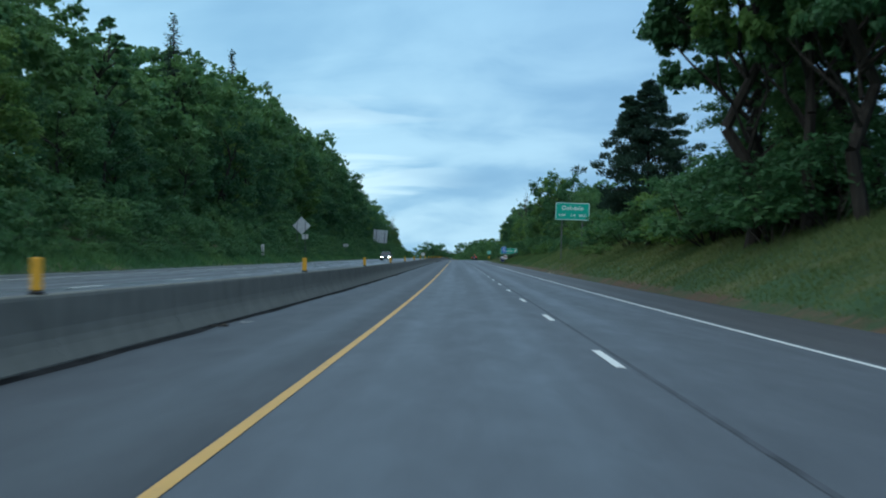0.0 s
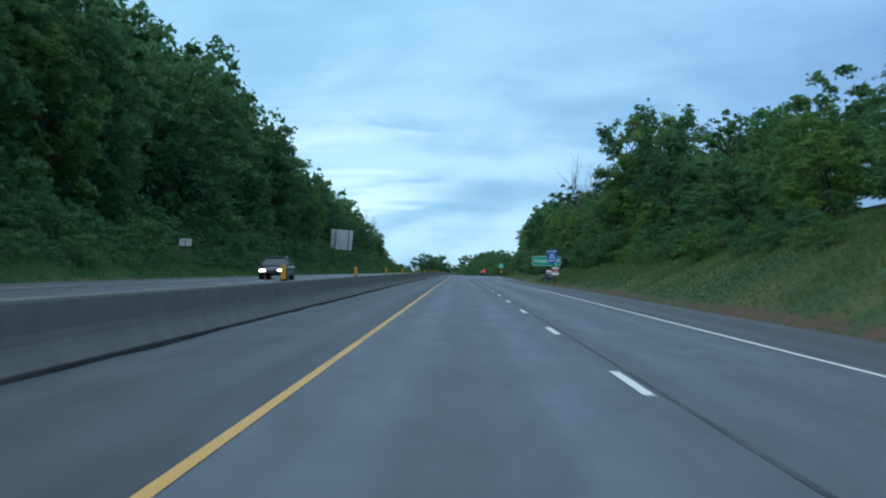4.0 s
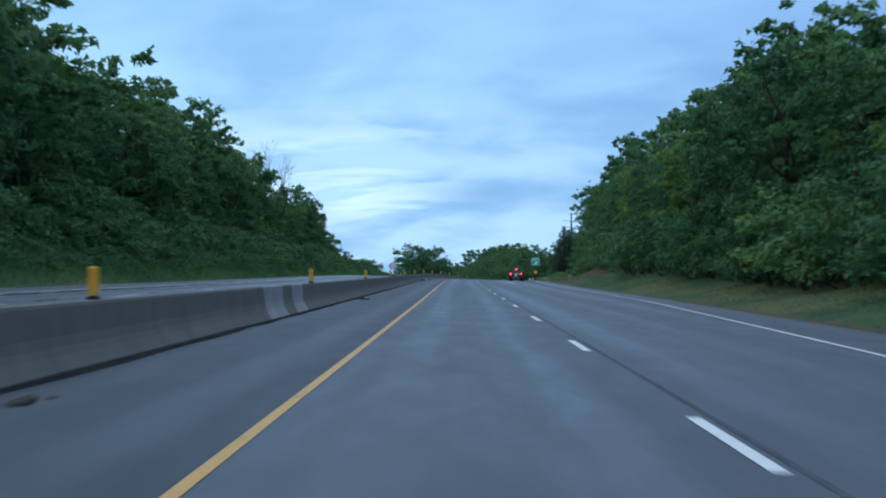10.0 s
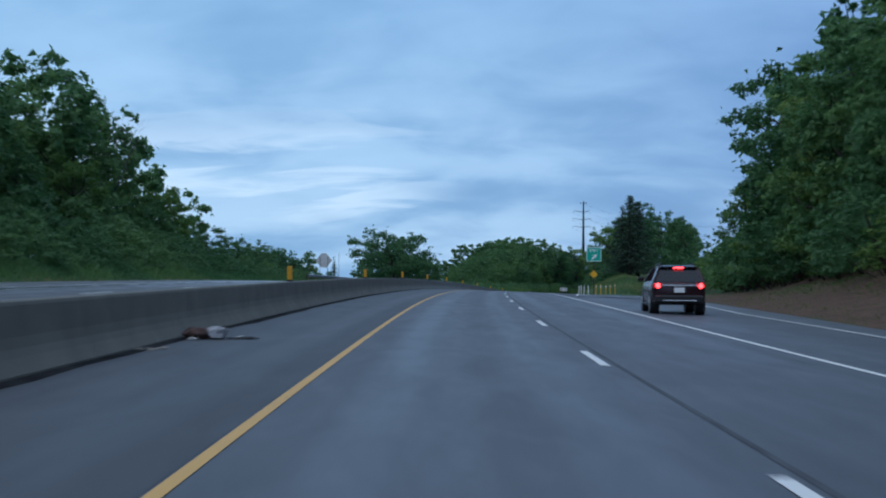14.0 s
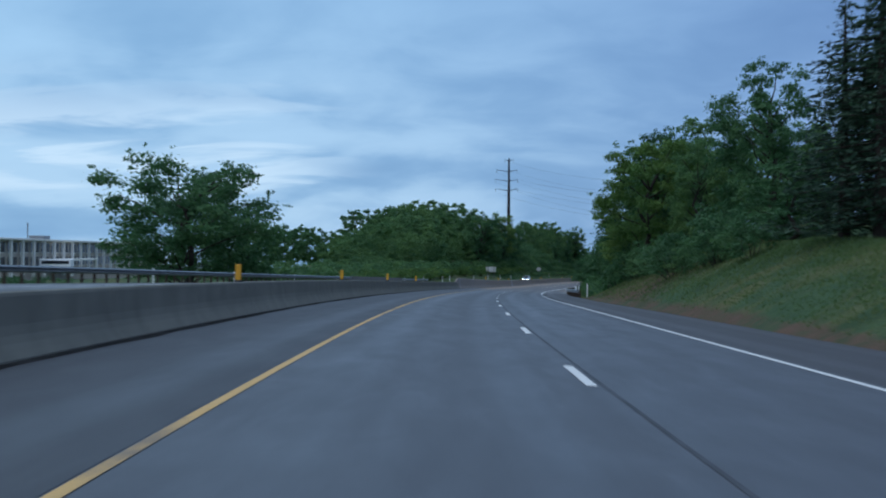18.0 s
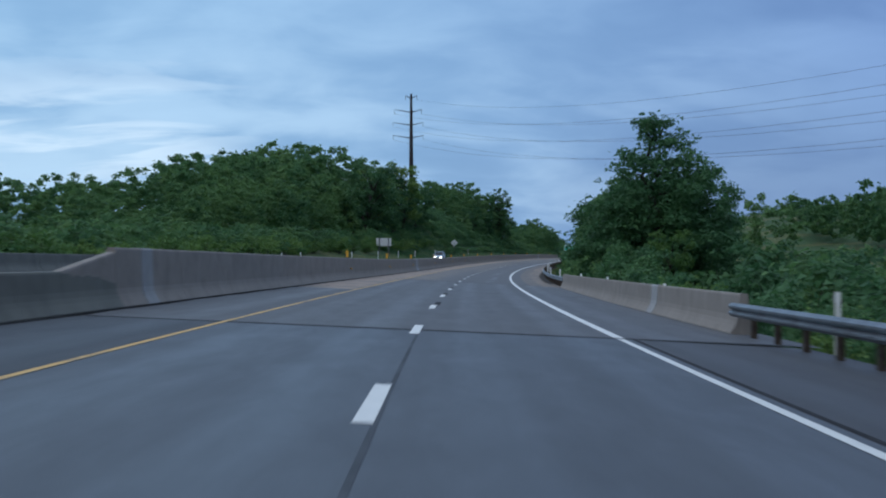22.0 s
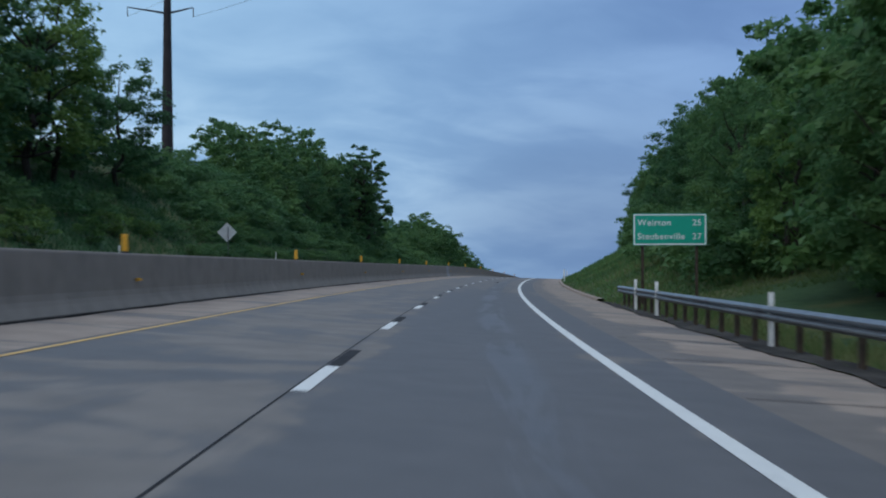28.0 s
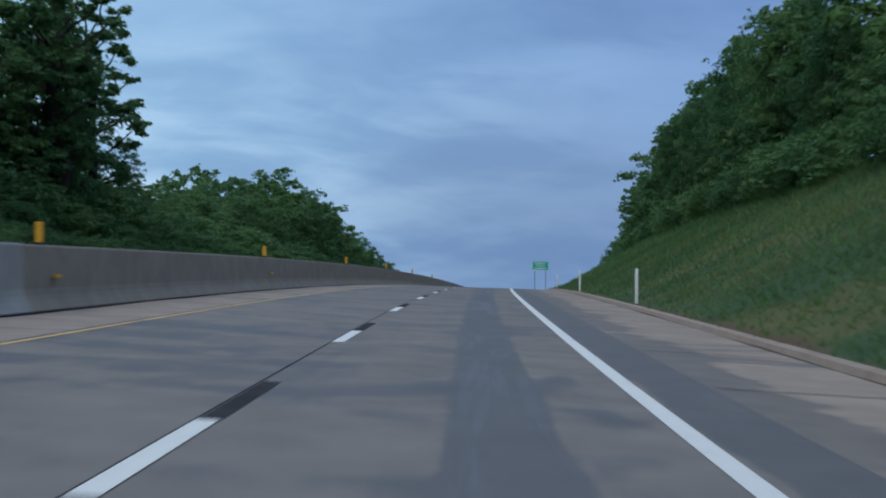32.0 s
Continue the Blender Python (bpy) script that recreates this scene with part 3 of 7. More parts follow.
def ring_plate(w, h, r, t, y0, y1):
    """A border t wide round a rounded panel."""
    bm = bmesh.new()
    o, i = rounded(w, h, r), rounded(w - 2 * t, h - 2 * t, max(r - t, 0.01))
    vs = [[bm.verts.new((x, y, z)) for x, z in ps] for y in (y0, y1) for ps in (o, i)]
    n = len(o)
    for k in range(n):
        j = (k + 1) % n
        bm.faces.new((vs[0][k], vs[0][j], vs[1][j], vs[1][k]))
        bm.faces.new((vs[2][k], vs[2][j], vs[0][j], vs[0][k]))
        bm.faces.new((vs[1][k], vs[1][j], vs[3][j], vs[3][k]))
    bmesh.ops.recalc_face_normals(bm, faces=bm.faces)
    return bm


def letters(text, size, mat, parent, x, z, y, anchor="CENTER", name="lettering", stretch=1.0):
    """Raised lettering that faces -y."""
    cu = bpy.data.curves.new(name, "FONT")
    cu.body, cu.size, cu.align_x, cu.align_y = text, size, anchor, "CENTER"
    cu.extrude, cu.offset, cu.space_character = 0.004, 0.012 * size, 1.12
    tmp = bpy.data.objects.new(name, cu)
    scene.collection.objects.link(tmp)
    dg = bpy.context.evaluated_depsgraph_get()
    me = bpy.data.meshes.new_from_object(tmp.evaluated_get(dg))
    bpy.data.objects.remove(tmp)
    me.materials.clear()
    me.materials.append(mat)
    me.transform(Matrix.Translation((x, y, z)) @ Matrix.Rotation(radians(90), 4, "X") @ Matrix.Diagonal((stretch, 1, 1, 1)))
    ob = new(name, me)
    ob.parent = parent
    return ob


def strip_mesh(name, mat, s0, s1, rail, step=4.0, caps=False, place=at):
    """A long surface with the cross-section rail, (lat, up) pairs; UV: metres across and along."""
    n = max(1, int(math.ceil((s1 - s0) / step)))
    verts, faces, uvs = [], [], []
    m = len(rail)
    run = [0.0]
    for (l0, u0), (l1, u1) in zip(rail, rail[1:]):
        run.append(run[-1] + math.hypot(l1 - l0, u1 - u0))
    flat_rail = all(abs(u - rail[0][1]) < 0.06 for _, u in rail)
    for i in range(n + 1):
        s = s0 + (s1 - s0) * i / n
        for l, u in rail:
            verts.append(place(s, l, u))
    for i in range(n):
        for j in range(m - 1):
            faces.append((i * m + j, i * m + j + 1, (i + 1) * m + j + 1, (i + 1) * m + j))
            sa, sb = s0 + (s1 - s0) * i / n, s0 + (s1 - s0) * (i + 1) / n
            if flat_rail:
                ua, ub = rail[j][0], rail[j + 1][0]
                uvs += [(ua, sa), (ub, sa), (ub, sb), (ua, sb)]
            else:
                ua, ub = run[j], run[j + 1]
                uvs += [(sa, ua), (sa, ub), (sb, ub), (sb, ua)]
    if caps:
        faces.append(tuple(range(m)))
        faces.append(tuple(n * m + j for j in reversed(range(m))))
        uvs += [(run[j], 0) for j in range(m)] + [(run[j], 0) for j in reversed(range(m))]
    me = bpy.data.meshes.new(name)
    me.from_pydata([tuple(v) for v in verts], [], faces)
    lay = me.uv_layers.new(name="UVMap")
    lay.data.foreach_set("uv", [c for uv in uvs for c in uv])
    me.materials.append(mat)
    me.update()
    return me


def strip(name, mat, s0, s1, rail, step=4.0, caps=False, parent=None, place=at):
    ob = new(name, strip_mesh(name, mat, s0, s1, rail, step, caps, place))
    if parent:
        ob.parent = parent
    return ob


# ---- land ----
def build_land():
    ss = [*range(-400, -120, 40), *range(-120, 1401, 5), *range(1440, 2600, 60)]
    lats = [-1500, -700, -350, -200, -130, -80, -60, -45, -38, -32, -28, -25, -22.5, -20, -18.5, -17, -15.6, -9, -3.2, 3.6]
    fr = [0.0, 0.15, 0.6, 1.3, 2.4, 4.0, 6.5, 9, 11.5, 15, 19.5, 26, 34, 48, 69, 110, 190, 350, 700, 1500]
    verts, faces, bare = [], [], []
    for s in ss:
        e = edge_right(s)
        for l in (*lats, *[e + f for f in fr]):
            z = ground_z(s, l) if abs(l) < 210 else ground_z(s, math.copysign(205, l)) * max(0.0, 1 - (abs(l) - 200) / 900)
            verts.append(tuple(pos(s, l, z)))
            w = 0.0
            if e + 0.1 < l < 26:
                w = max(w, 1.0 - abs(s - 500) / 70, (1.0 - abs(s - 655) / 32) * (1.0 if l < e + 5 else 0.2)) * (0.3 if l < e + 1.2 else 1.0)
                w = max(w, 0.55 * (1 - abs(s - 132) / 30) * (1 if l < 17 else 0.3), 0.6 * (1 - abs(s - 262) / 25))
            if e <= l < e + 0.7:
                w = 0.5
            if -24 < l < -18 and s < 380:
                w = 0.35
            bare.append(max(0.0, w))
    m = len(lats) + len(fr)
    for i in range(len(ss) - 1):
        for j in range(m - 1):
            faces.append((i * m + j, i * m + j + 1, (i + 1) * m + j + 1, (i + 1) * m + j))
    me = bpy.data.meshes.new("ground")
    me.from_pydata(verts, [], faces)
    a = me.attributes.new("bare", "FLOAT", "POINT")
    a.data.foreach_set("value", bare)
    me.materials.append(M_LAND)
    me.polygons.foreach_set("use_smooth", [True] * len(me.polygons))
    tagged(new("ground", me), "rough green roadside grass with bare soil on the cuttings", "ground", kind="structure")


build_land()

# ---- carriageways ----
CONC = 778.0
BRIDGE = 719.5
road = tagged(strip("road", M_ASPHALT, -110, BRIDGE, [(-3.1, 0), (3.66, 0), (7.5, 0)]), "worn grey tarmac highway lanes, slightly damp", "road", kind="structure")
inner = strip("shoulder", M_INNER, -110, BRIDGE, [(-3.09, 0.003), (-0.075, 0.003)], parent=road)
strip("bridge_deck", M_DECK, BRIDGE, CONC, [(-3.0, 0), (3.66, 0), (11.0, 0)], parent=road)
strip("concrete_lanes", M_SLAB, CONC, 1420, [(-2.2, 0), (3.66, 0), (8.3, 0)], parent=road)
shoulder = strip("shoulder", M_SHOULDER, -110, 322, [(7.5, 0.0), (10.6, -0.02)], parent=road)


def foot(s):
    return knots(s, [(640, -2.95), (690, -2.98), (722, -2.9), (760, -2.6), (800, -2.25), (830, -2.15), (1400, -2.1)])


def lip(s, l, up):
    """Shoulder whose outer rim follows the widening before the exit."""
    return at(s, l if l < 8 else edge_right(s) + 0.1, up)


strip("shoulder", M_ASPHALT, 322, 528, [(7.5, 0.0), (10.6, -0.01)], parent=road, place=lip)
strip("shoulder", M_SHOULDER, 528, BRIDGE, [(7.5, 0.0), (10.6, -0.02)], parent=road, place=lip)
strip("shoulder", M_WET_TAN, 748, 1420, [(-2.9, 0.003), (-0.16, 0.003)], parent=road, place=lambda s, l, u: at(s, max(l, foot(s) - 0.1), u))
tagged(strip("shoulder", M_WET_TAN, CONC, 1420, [(8.3, 0.0), (11.0, -0.02)], parent=road), "tan concrete shoulder with damp stains")
tagged(strip("swept_dirt", M_GRIT, 790, 948, [(10.66, 0.006), (10.98, 0.02), (11.5, 0.03)], step=1.0, parent=road, place=lambda s, l, u: at(s, l + knots(s, [(777, -0.7), (800, -0.6), (860, -0.1), (905, 0.2), (948, 0.3)]) + 0.12 * math.sin(s * 0.7) + 0.07 * math.sin(s * 2.3), u)), "dark dirt swept under the guard rail")
strip("kerb", M_TAN, 950, 1420, [(10.9, -0.02), (10.95, 0.10), (11.2, 0.12), (11.4, 0.0)], parent=road)
# shoulder slabs are cut every 6.1 m
for k in range(105):
    s = CONC + 3 + 6.1 * k
    strip("slab_joint", M_SEAL, s, s + 0.05, [(8.35, 0.005), (10.9, -0.012)], step=1, parent=road)
for s, l0, l1, w in ((BRIDGE, -2.6, 10.6, 0.35), (CONC, -2.5, 8.3, 0.30), (752.0, -2.6, 10.8, 0.10)):
    strip("expansion_joint", M_SEAL, s, s + w, [(l0, 0.004), (3.66, 0.004), (l1, 0.004)], step=1, parent=road)
# sealed seam beside the lane line
strip("seam", M_SEAM, -110, 560, [(3.80, 0.004), (3.87, 0.004)], parent=road)
strip("seam", M_SEAM, 560, BRIDGE, [(3.81, 0.004), (3.86, 0.004)], parent=road, place=lambda s, l, u: at(s, l + knots(s, [(560, 0), (690, -0.19), (720, -0.22)]), u))
strip("seam", M_SEAL, CONC, 1420, [(3.53, 0.004), (3.555, 0.004)], parent=road)

opposite = tagged(strip("opposite_road", M_OPPOSITE, -110, 1420, [(-15.6, 0), (-9, 0), (-3.4, 0)], place=lambda s, l, u: pos(s, l, opp(s, l) + u)), "paler damp tarmac of the opposite carriageway", "road", kind="structure")
strip("edge_line", M_WHITE, -110, 1420, [(-12.9, 0.006), (-12.78, 0.006)], parent=opposite, place=lambda s, l, u: pos(s, l, opp(s, l) + u))
strip("edge_line", M_YELLOW, -110, 1420, [(-4.8, 0.006), (-4.68, 0.006)], parent=opposite, place=lambda s, l, u: pos(s, l, opp(s, l) + u))
for k in range(-8, 112):
    s = 4 + 12.192 * k
    strip("lane_dash", M_WHITE, s, s + 3.05, [(-8.9, 0.006), (-8.78, 0.006)], step=3.1, parent=opposite, place=lambda s, l, u: pos(s, l, opp(s, l) + u))

strip("yellow_edge_line", M_YELLOW_WORN, 545, 1420, [(-0.05, 0.006), (0.05, 0.006)], parent=road)
strip("yellow_edge_line", M_YELLOW_WORN, 200, 292, [(-0.052, 0.006), (0.052, 0.006)], parent=road)
strip("yellow_edge_line", M_YELLOW, -110, 200, [(-0.055, 0.006), (0.055, 0.006)], parent=road)
strip("yellow_edge_line", M_YELLOW, 292, 545, [(-0.052, 0.006), (0.052, 0.006)], parent=road)
strip("white_edge_line", M_WHITE, -110, 322, [(7.25, 0.006), (7.36, 0.006)], parent=road)
strip("white_edge_line", M_WHITE, 446, 655, [(7.24, 0.006), (7.37, 0.006)], parent=road)
for s0, s1, w in ((655, 674, 0.045), (674, 700, 0.022), (700, BRIDGE, 0.065)):
    strip("white_edge_line", M_WHITE, s0, s1, [(7.305 - w, 0.006), (7.305 + w, 0.006)], parent=road)
strip("seam", M_SEAL, 640, BRIDGE, [(7.52, 0.004), (7.60, 0.004)], parent=road)
strip("white_edge_line", M_WHITE, BRIDGE + 0.36, 1420, [(7.22, 0.006), (7.42, 0.006)], parent=road)
for k in range(-9, 117):
    s = 2.06 + 12.192 * k
    w, c = (0.065, 3.655) if s < BRIDGE - 30 else (0.085, knots(s, [(690, 3.6), (706, 3.53), (735, 3.58), (765, 3.68), (930, 3.64)]))
    strip("lane_dash", M_WHITE, s - 3.05, s, [(c - w, 0.008), (c + w, 0.008)], step=3.1, parent=road)
    if s > BRIDGE + 4:
        strip("dark_stripe", M_SEAL, s + 0.03, s + 3.0, [(3.57, 0.005), (3.74, 0.005)], step=3.1, parent=road)
# short dots where the exit lane parts, and the exit lane's outer line
for k in range(9):
    s = 402 + 4.9 * k
    strip("lane_dot", M_WHITE, s, s + 0.95, [(7.3, 0.006), (7.44, 0.006)], step=1, parent=road)
strip("white_edge_line", M_WHITE, 322, 446, [(7.25, 0.006), (7.36, 0.006)], parent=road, place=lambda s, l, u: at(s, l + knots(s, [(322, 0), (340, 1.25), (375, 2.9), (395, 3.25), (446, 3.35)]), u))
strip("white_edge_line", M_WHITE, 446, 530, [(10.6, 0.006), (10.72, 0.006)], parent=road, place=lambda s, l, u: at(s, l + knots(s, [(446, 0), (490, 0.9), (530, 4.0)]), u))


# ---- exit ramp ----

def ramp_at(s, l, u):
    """l metres right of the ramp's left line, on the land's level."""
    left = knots(s, RAMP)
    slope = (knots(s + 4, RAMP) - knots(s - 4, RAMP)) / 8.0
    n = math.hypot(1.0, slope)
    s2, l2 = s - l * slope / n, left + l / n
    return pos(s2, l2, ramp_level(s2, l2) + 0.03 + u)


ramp = tagged(strip("exit_ramp", M_ASPHALT, 524, 655, [(-0.4, 0), (2.5, 0), (6.6, 0)], step=3.0, place=ramp_at), "tarmac exit ramp curving away behind the grassy island", "road", kind="structure")
strip("white_edge_line", M_WHITE, 526, 655, [(-0.1, 0.012), (0.06, 0.012)], step=3.0, parent=ramp, place=ramp_at)
strip("white_edge_line", M_WHITE, 532, 655, [(5.0, 0.012), (5.12, 0.012)], step=3.0, parent=ramp, place=ramp_at)


# ---- median barrier ----
def jersey(h, x0, flip=1):
    """Half open outline of a safety barrier from its road-side foot over the top to the far foot."""
    half = [(0.0, -0.05), (0.0, 0.025), (-0.05, 0.10), (-0.105, 0.19), (-0.145, 0.28), (-0.172, 0.40), (-0.195, h - 0.05), (-0.208, h - 0.012), (-0.225, h)]
    pts = half + [(-0.58 - x, z) for x, z in reversed(half)]
    return [(x0 + flip * x, z) for x, z in pts]


median = thing("median_barrier", "long cast concrete safety barrier with rain streaks between the carriageways", "barrier", kind="structure")


def barrier_at(s, l, u):
    return at(s, l + foot(s), u)


pale_spans = [(350.0, 353.2), (355.0, 357.4), (823.2, 826.4), (1035.8, 1038.8)]
s = -100.0
count = 0
while s < 1400:
    n = s + 6.1
    h = 0.79 if n < 724.5 else knots(n, [(735, 1.29), (800, 1.2)])
    if s < 723.4 < n:
        n = 723.5
    strip("barrier_section", M_WALL if h < 1 else M_WALL_HIGH, s, n - 0.010, jersey(h, 0.0), step=3.1, caps=True, parent=median, place=barrier_at)
    s = n
    count += 1
for a, b in pale_spans:
    h = 0.805 if a < 727 else 1.215
    tagged(strip("pale_repair", M_PALE, a, b, [(x + (0.012 if i < 9 else -0.012), z) for i, (x, z) in enumerate(jersey(h, 0.0))], step=3.1, caps=True, parent=median, place=barrier_at), "pale newly cast barrier stretch")
tagged(strip("pale_repair", M_PALE, 725.6, 726.6, [(x + (0.012 if i < 9 else -0.012), z) for i, (x, z) in enumerate(jersey(1.30, 0.0))], step=1, caps=True, parent=median, place=barrier_at), "blue-grey joint filler where the barrier steps up")
# sloping end of the higher stretch
slope_rail = lambda s, l, u: barrier_at(s, l, u if u < 0.7 else u - 1.29 + knots(s, [(719.4, 0.74), (724.4, 1.29)]))
strip("stepped_end", M_WALL_HIGH, 719.4, 724.4, jersey(1.29, -0.004), step=0.8, caps=True, parent=median, place=slope_rail)
# swept grit and moss along the foot
rng = random.Random(4)
grit = []


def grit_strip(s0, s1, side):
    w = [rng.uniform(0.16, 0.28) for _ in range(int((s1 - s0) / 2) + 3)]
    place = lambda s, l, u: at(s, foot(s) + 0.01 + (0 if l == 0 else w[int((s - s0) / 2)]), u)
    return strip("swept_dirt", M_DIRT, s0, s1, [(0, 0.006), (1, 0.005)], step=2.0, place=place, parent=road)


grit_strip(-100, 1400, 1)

# ---- repeated roadside markers ----
def delineator():
    t = thing("delineator", "yellow plastic delineator panel on a black foot on the barrier", "delineator", group="barrier delineators")
    bm = boxed(-0.07, 0.07, -0.02, 0.02, 0.05, 0.44, 0.012)
    box(bm, -0.045, 0.045, 0.02, 0.045, 0.05, 0.44, 0.008)
    part("panel", bm, M_AMBER, t)
    part("foot", boxed(-0.085, 0.085, -0.06, 0.07, 0.0, 0.05, 0.015), M_BLACK, t, "black rubber foot")
    return t


first = delineator()
spots = [21.85 + 24.2 * k for k in range(17)] + [409.05 + 23.95 * k for k in range(1, 12)] + [770.6, 796, 819.4, 848.2, 873.6, 894, 917, 942, 966, 990, 1014, 1040, 1064, 1090, 1114, 1138, 1163]
for i, s in enumerate(spots):
    top = 0.79 if s < 727 else knots(s, [(735, 1.29), (800, 1.2)])
    m = stand(s, foot(s) - 0.305, tilt(s, foot(s)) + top)
    if i == 0:
        first.matrix_basis = m
    else:
        copy_thing(first, m)


def reflector():
    t = thing("reflector", "small amber reflector fixed to the barrier face", "reflector", group="barrier reflectors")
    bm = boxed(-0.05, 0.06, -0.07, 0.07, -0.035, 0.035, 0.01)
    part("lens", bm, M_AMBER, t)
    part("bracket", boxed(-0.09, -0.05, -0.05, 0.05, -0.03, 0.03, 0.006), M_STEEL, t)
    return t


first = reflector()
for i, s in enumerate([x for x in spots if x > 760]):
    m = stand(s + 0.4, foot(s) - 0.10, tilt(s, foot(s)) + 0.62)
    if i == 0:
        first.matrix_basis = m
    else:
        copy_thing(first, m)


def marker_post(h=1.25):
    t = thing("marker_post", "white plastic roadside marker post with a reflective top", "marker post", group="white marker posts")
    bm = bmesh.new()
    for k in range(5):
        a0, a1 = -0.9 + 0.36 * k, -0.9 + 0.36 * (k + 1)
        p = [(0.075 * math.sin(a), 0.075 * math.cos(a) - 0.06) for a in (a0, a1)]
        q = [(0.06 * math.sin(a), 0.06 * math.cos(a) - 0.06) for a in (a0, a1)]
        lo = [bm.verts.new((x, y, -0.3)) for x, y in (p[0], p[1], q[1], q[0])]
        hi = [bm.verts.new((x, y, h)) for x, y in (p[0], p[1], q[1], q[0])]
        for i in range(4):
            bm.faces.new((lo[i], lo[(i + 1) % 4], hi[(i + 1) % 4], hi[i]))
        bm.faces.new(hi)
    bmesh.ops.recalc_face_normals(bm, faces=bm.faces)
    part("post", bm, M_POSTWHITE, t)
    part("reflective_band", boxed(-0.045, 0.045, -0.012, -0.004, h - 0.22, h - 0.04), M_SIGNWHITE, t)
    return t


first = marker_post()
places = [(s, -17.3) for s in (604, 621, 645.4, 667.9, 693.4, 718.8, 735.5, 762.2, 779.7, 803, 829.4, 840.3, 876.8, 900.4, 921, 940, 965, 1012)]
places += [(s, 11.35) for s in (684.5, 707.7, 719.8, 741, 760, 777.2, 799.3, 823, 846, 868, 880, 892, 914.5, 931, 937, 1016.2, 1062, 1092, 1130)]
for i, (s, l) in enumerate(places):
    gz = ground_z(s, l)
    m = stand(s, l, max(gz, -0.55 if l > 0 else 0.45), random.Random(i).uniform(-8, 8))
    if l > 0 and 727 < s < 778:
        m = stand(s, 11.55, gz)
    if i == 0:
        first.matrix_basis = m
    else:
        copy_thing(first, m)


# ---- guard rails ----
def guard_rail(name_s, s0, s1, lat, base, side, label, shift=lambda s: 0.0):
    """W-beam rail with posts and blocks. side: +1 where traffic passes on its left."""
    t = thing("guard_rail", label, "guard rail")
    prof = [(0, 0.46), (0.035, 0.49), (0.08, 0.52), (0.08, 0.555), (0.035, 0.585), (0.0, 0.61), (0.035, 0.635), (0.08, 0.665), (0.08, 0.70), (0.035, 0.73), (0, 0.76)]
    pl = lambda s, l, u: pos(s, l + shift(s), base(s) + u)
    beam = [(lat - side * (x), z) for x, z in prof] + [(lat - side * (x - 0.012), z) for x, z in reversed(prof)]
    n = max(1, round((s1 - s0) / 7.62))
    for k in range(n):
        a, b = s0 + (s1 - s0) * k / n, s0 + (s1 - s0) * (k + 1) / n
        strip("rail", M_STEEL, a, b - 0.02, beam + [beam[0]], step=3.9, caps=False, parent=t, place=pl)
    post_me = finish("post", boxed(-0.05, 0.05, -0.075, 0.075, -0.6, 0.74), M_RUST)
    block_me = finish("block", boxed(-0.05, 0.05, -0.07, 0.07, 0.47, 0.74), M_POST)
    k = 0
    while s0 + 1.905 * k <= s1:
        s = s0 + 1.905 * k
        for nm, me, off in (("post", post_me, 0.15), ("block", block_me, 0.05)):
            ob = new(nm, me)
            ob.parent = t
            ob.matrix_basis = stand(s, lat + shift(s) + side * off, base(s))
        k += 1
    return t


guard_rail("r", 684, 723.5, 10.85, lambda s: tilt(s, 10.8) - 0.05, 1, "galvanised W-beam guard rail on rusty posts before the bridge", lambda s: knots(s, [(684, -0.3), (700, -0.6), (724, -0.65)]))
guard_rail("r", 777.5, 944.2, 11.1, lambda s: tilt(s, 10.8) - 0.05 + knots(s, [(800, 0.0), (870, 0.10)]), 1, "long galvanised W-beam guard rail on rusty posts beside trees", lambda s: knots(s, [(777, -0.7), (800, -0.6), (860, -0.1), (905, 0.2), (945, 0.32)]))
guard_rail("l", 566, 721, -16.0, lambda s: opp(s, -15.6) - 0.02, -1, "dark galvanised guard rail beyond the opposite carriageway")
guard_rail("l", 767, 800, -16.0, lambda s: opp(s, -15.6) - 0.02, -1, "dark galvanised guard rail past the opposite bridge parapet")

parapet = thing("bridge_parapet", "weathered concrete bridge parapet with a pale joint", "parapet")
for a, b in ((723.6, 735.4), (735.45, 745.8), (745.85, 756.2), (756.25, 766.6), (766.65, 777.4)):
    strip("parapet_section", M_WALL_HIGH, a, b, [(-x + 10.2, z) for x, z in jersey(0.88, 0.0)][::-1], step=3.2, caps=True, parent=parapet)
tagged(strip("pale_joint", M_PALE, 734.9, 736.1, [(-x + 10.188, z + 0.006) for x, z in jersey(0.88, 0.0)][::-1], step=1.2, caps=True, parent=parapet), "pale mortar joint")
parapet2 = thing("bridge_parapet", "weathered concrete parapet beyond the opposite carriageway", "parapet")
for a, b in ((721, 732.4), (732.45, 744), (744.05, 755.6), (755.65, 767)):
    strip("parapet_section", M_WALL, a, b, jersey(0.84, -15.75), step=3.2, caps=True, parent=parapet2, place=lambda s, l, u: pos(s, l, opp(s, -15.6) + u))


# ---- signs ----
def posts_to_ground(t, s, lat, z, xs, top, mat, w=0.06, d=0.09, y=0.06):
    """Posts of a sign whose origin is at pos(s, lat, z)."""
    for x in xs:
        g0 = ground_z(s, lat + x) - z
        part("post", boxed(x - w, x + w, y, y + d, g0 - 0.3, top, 0.01), mat, t)


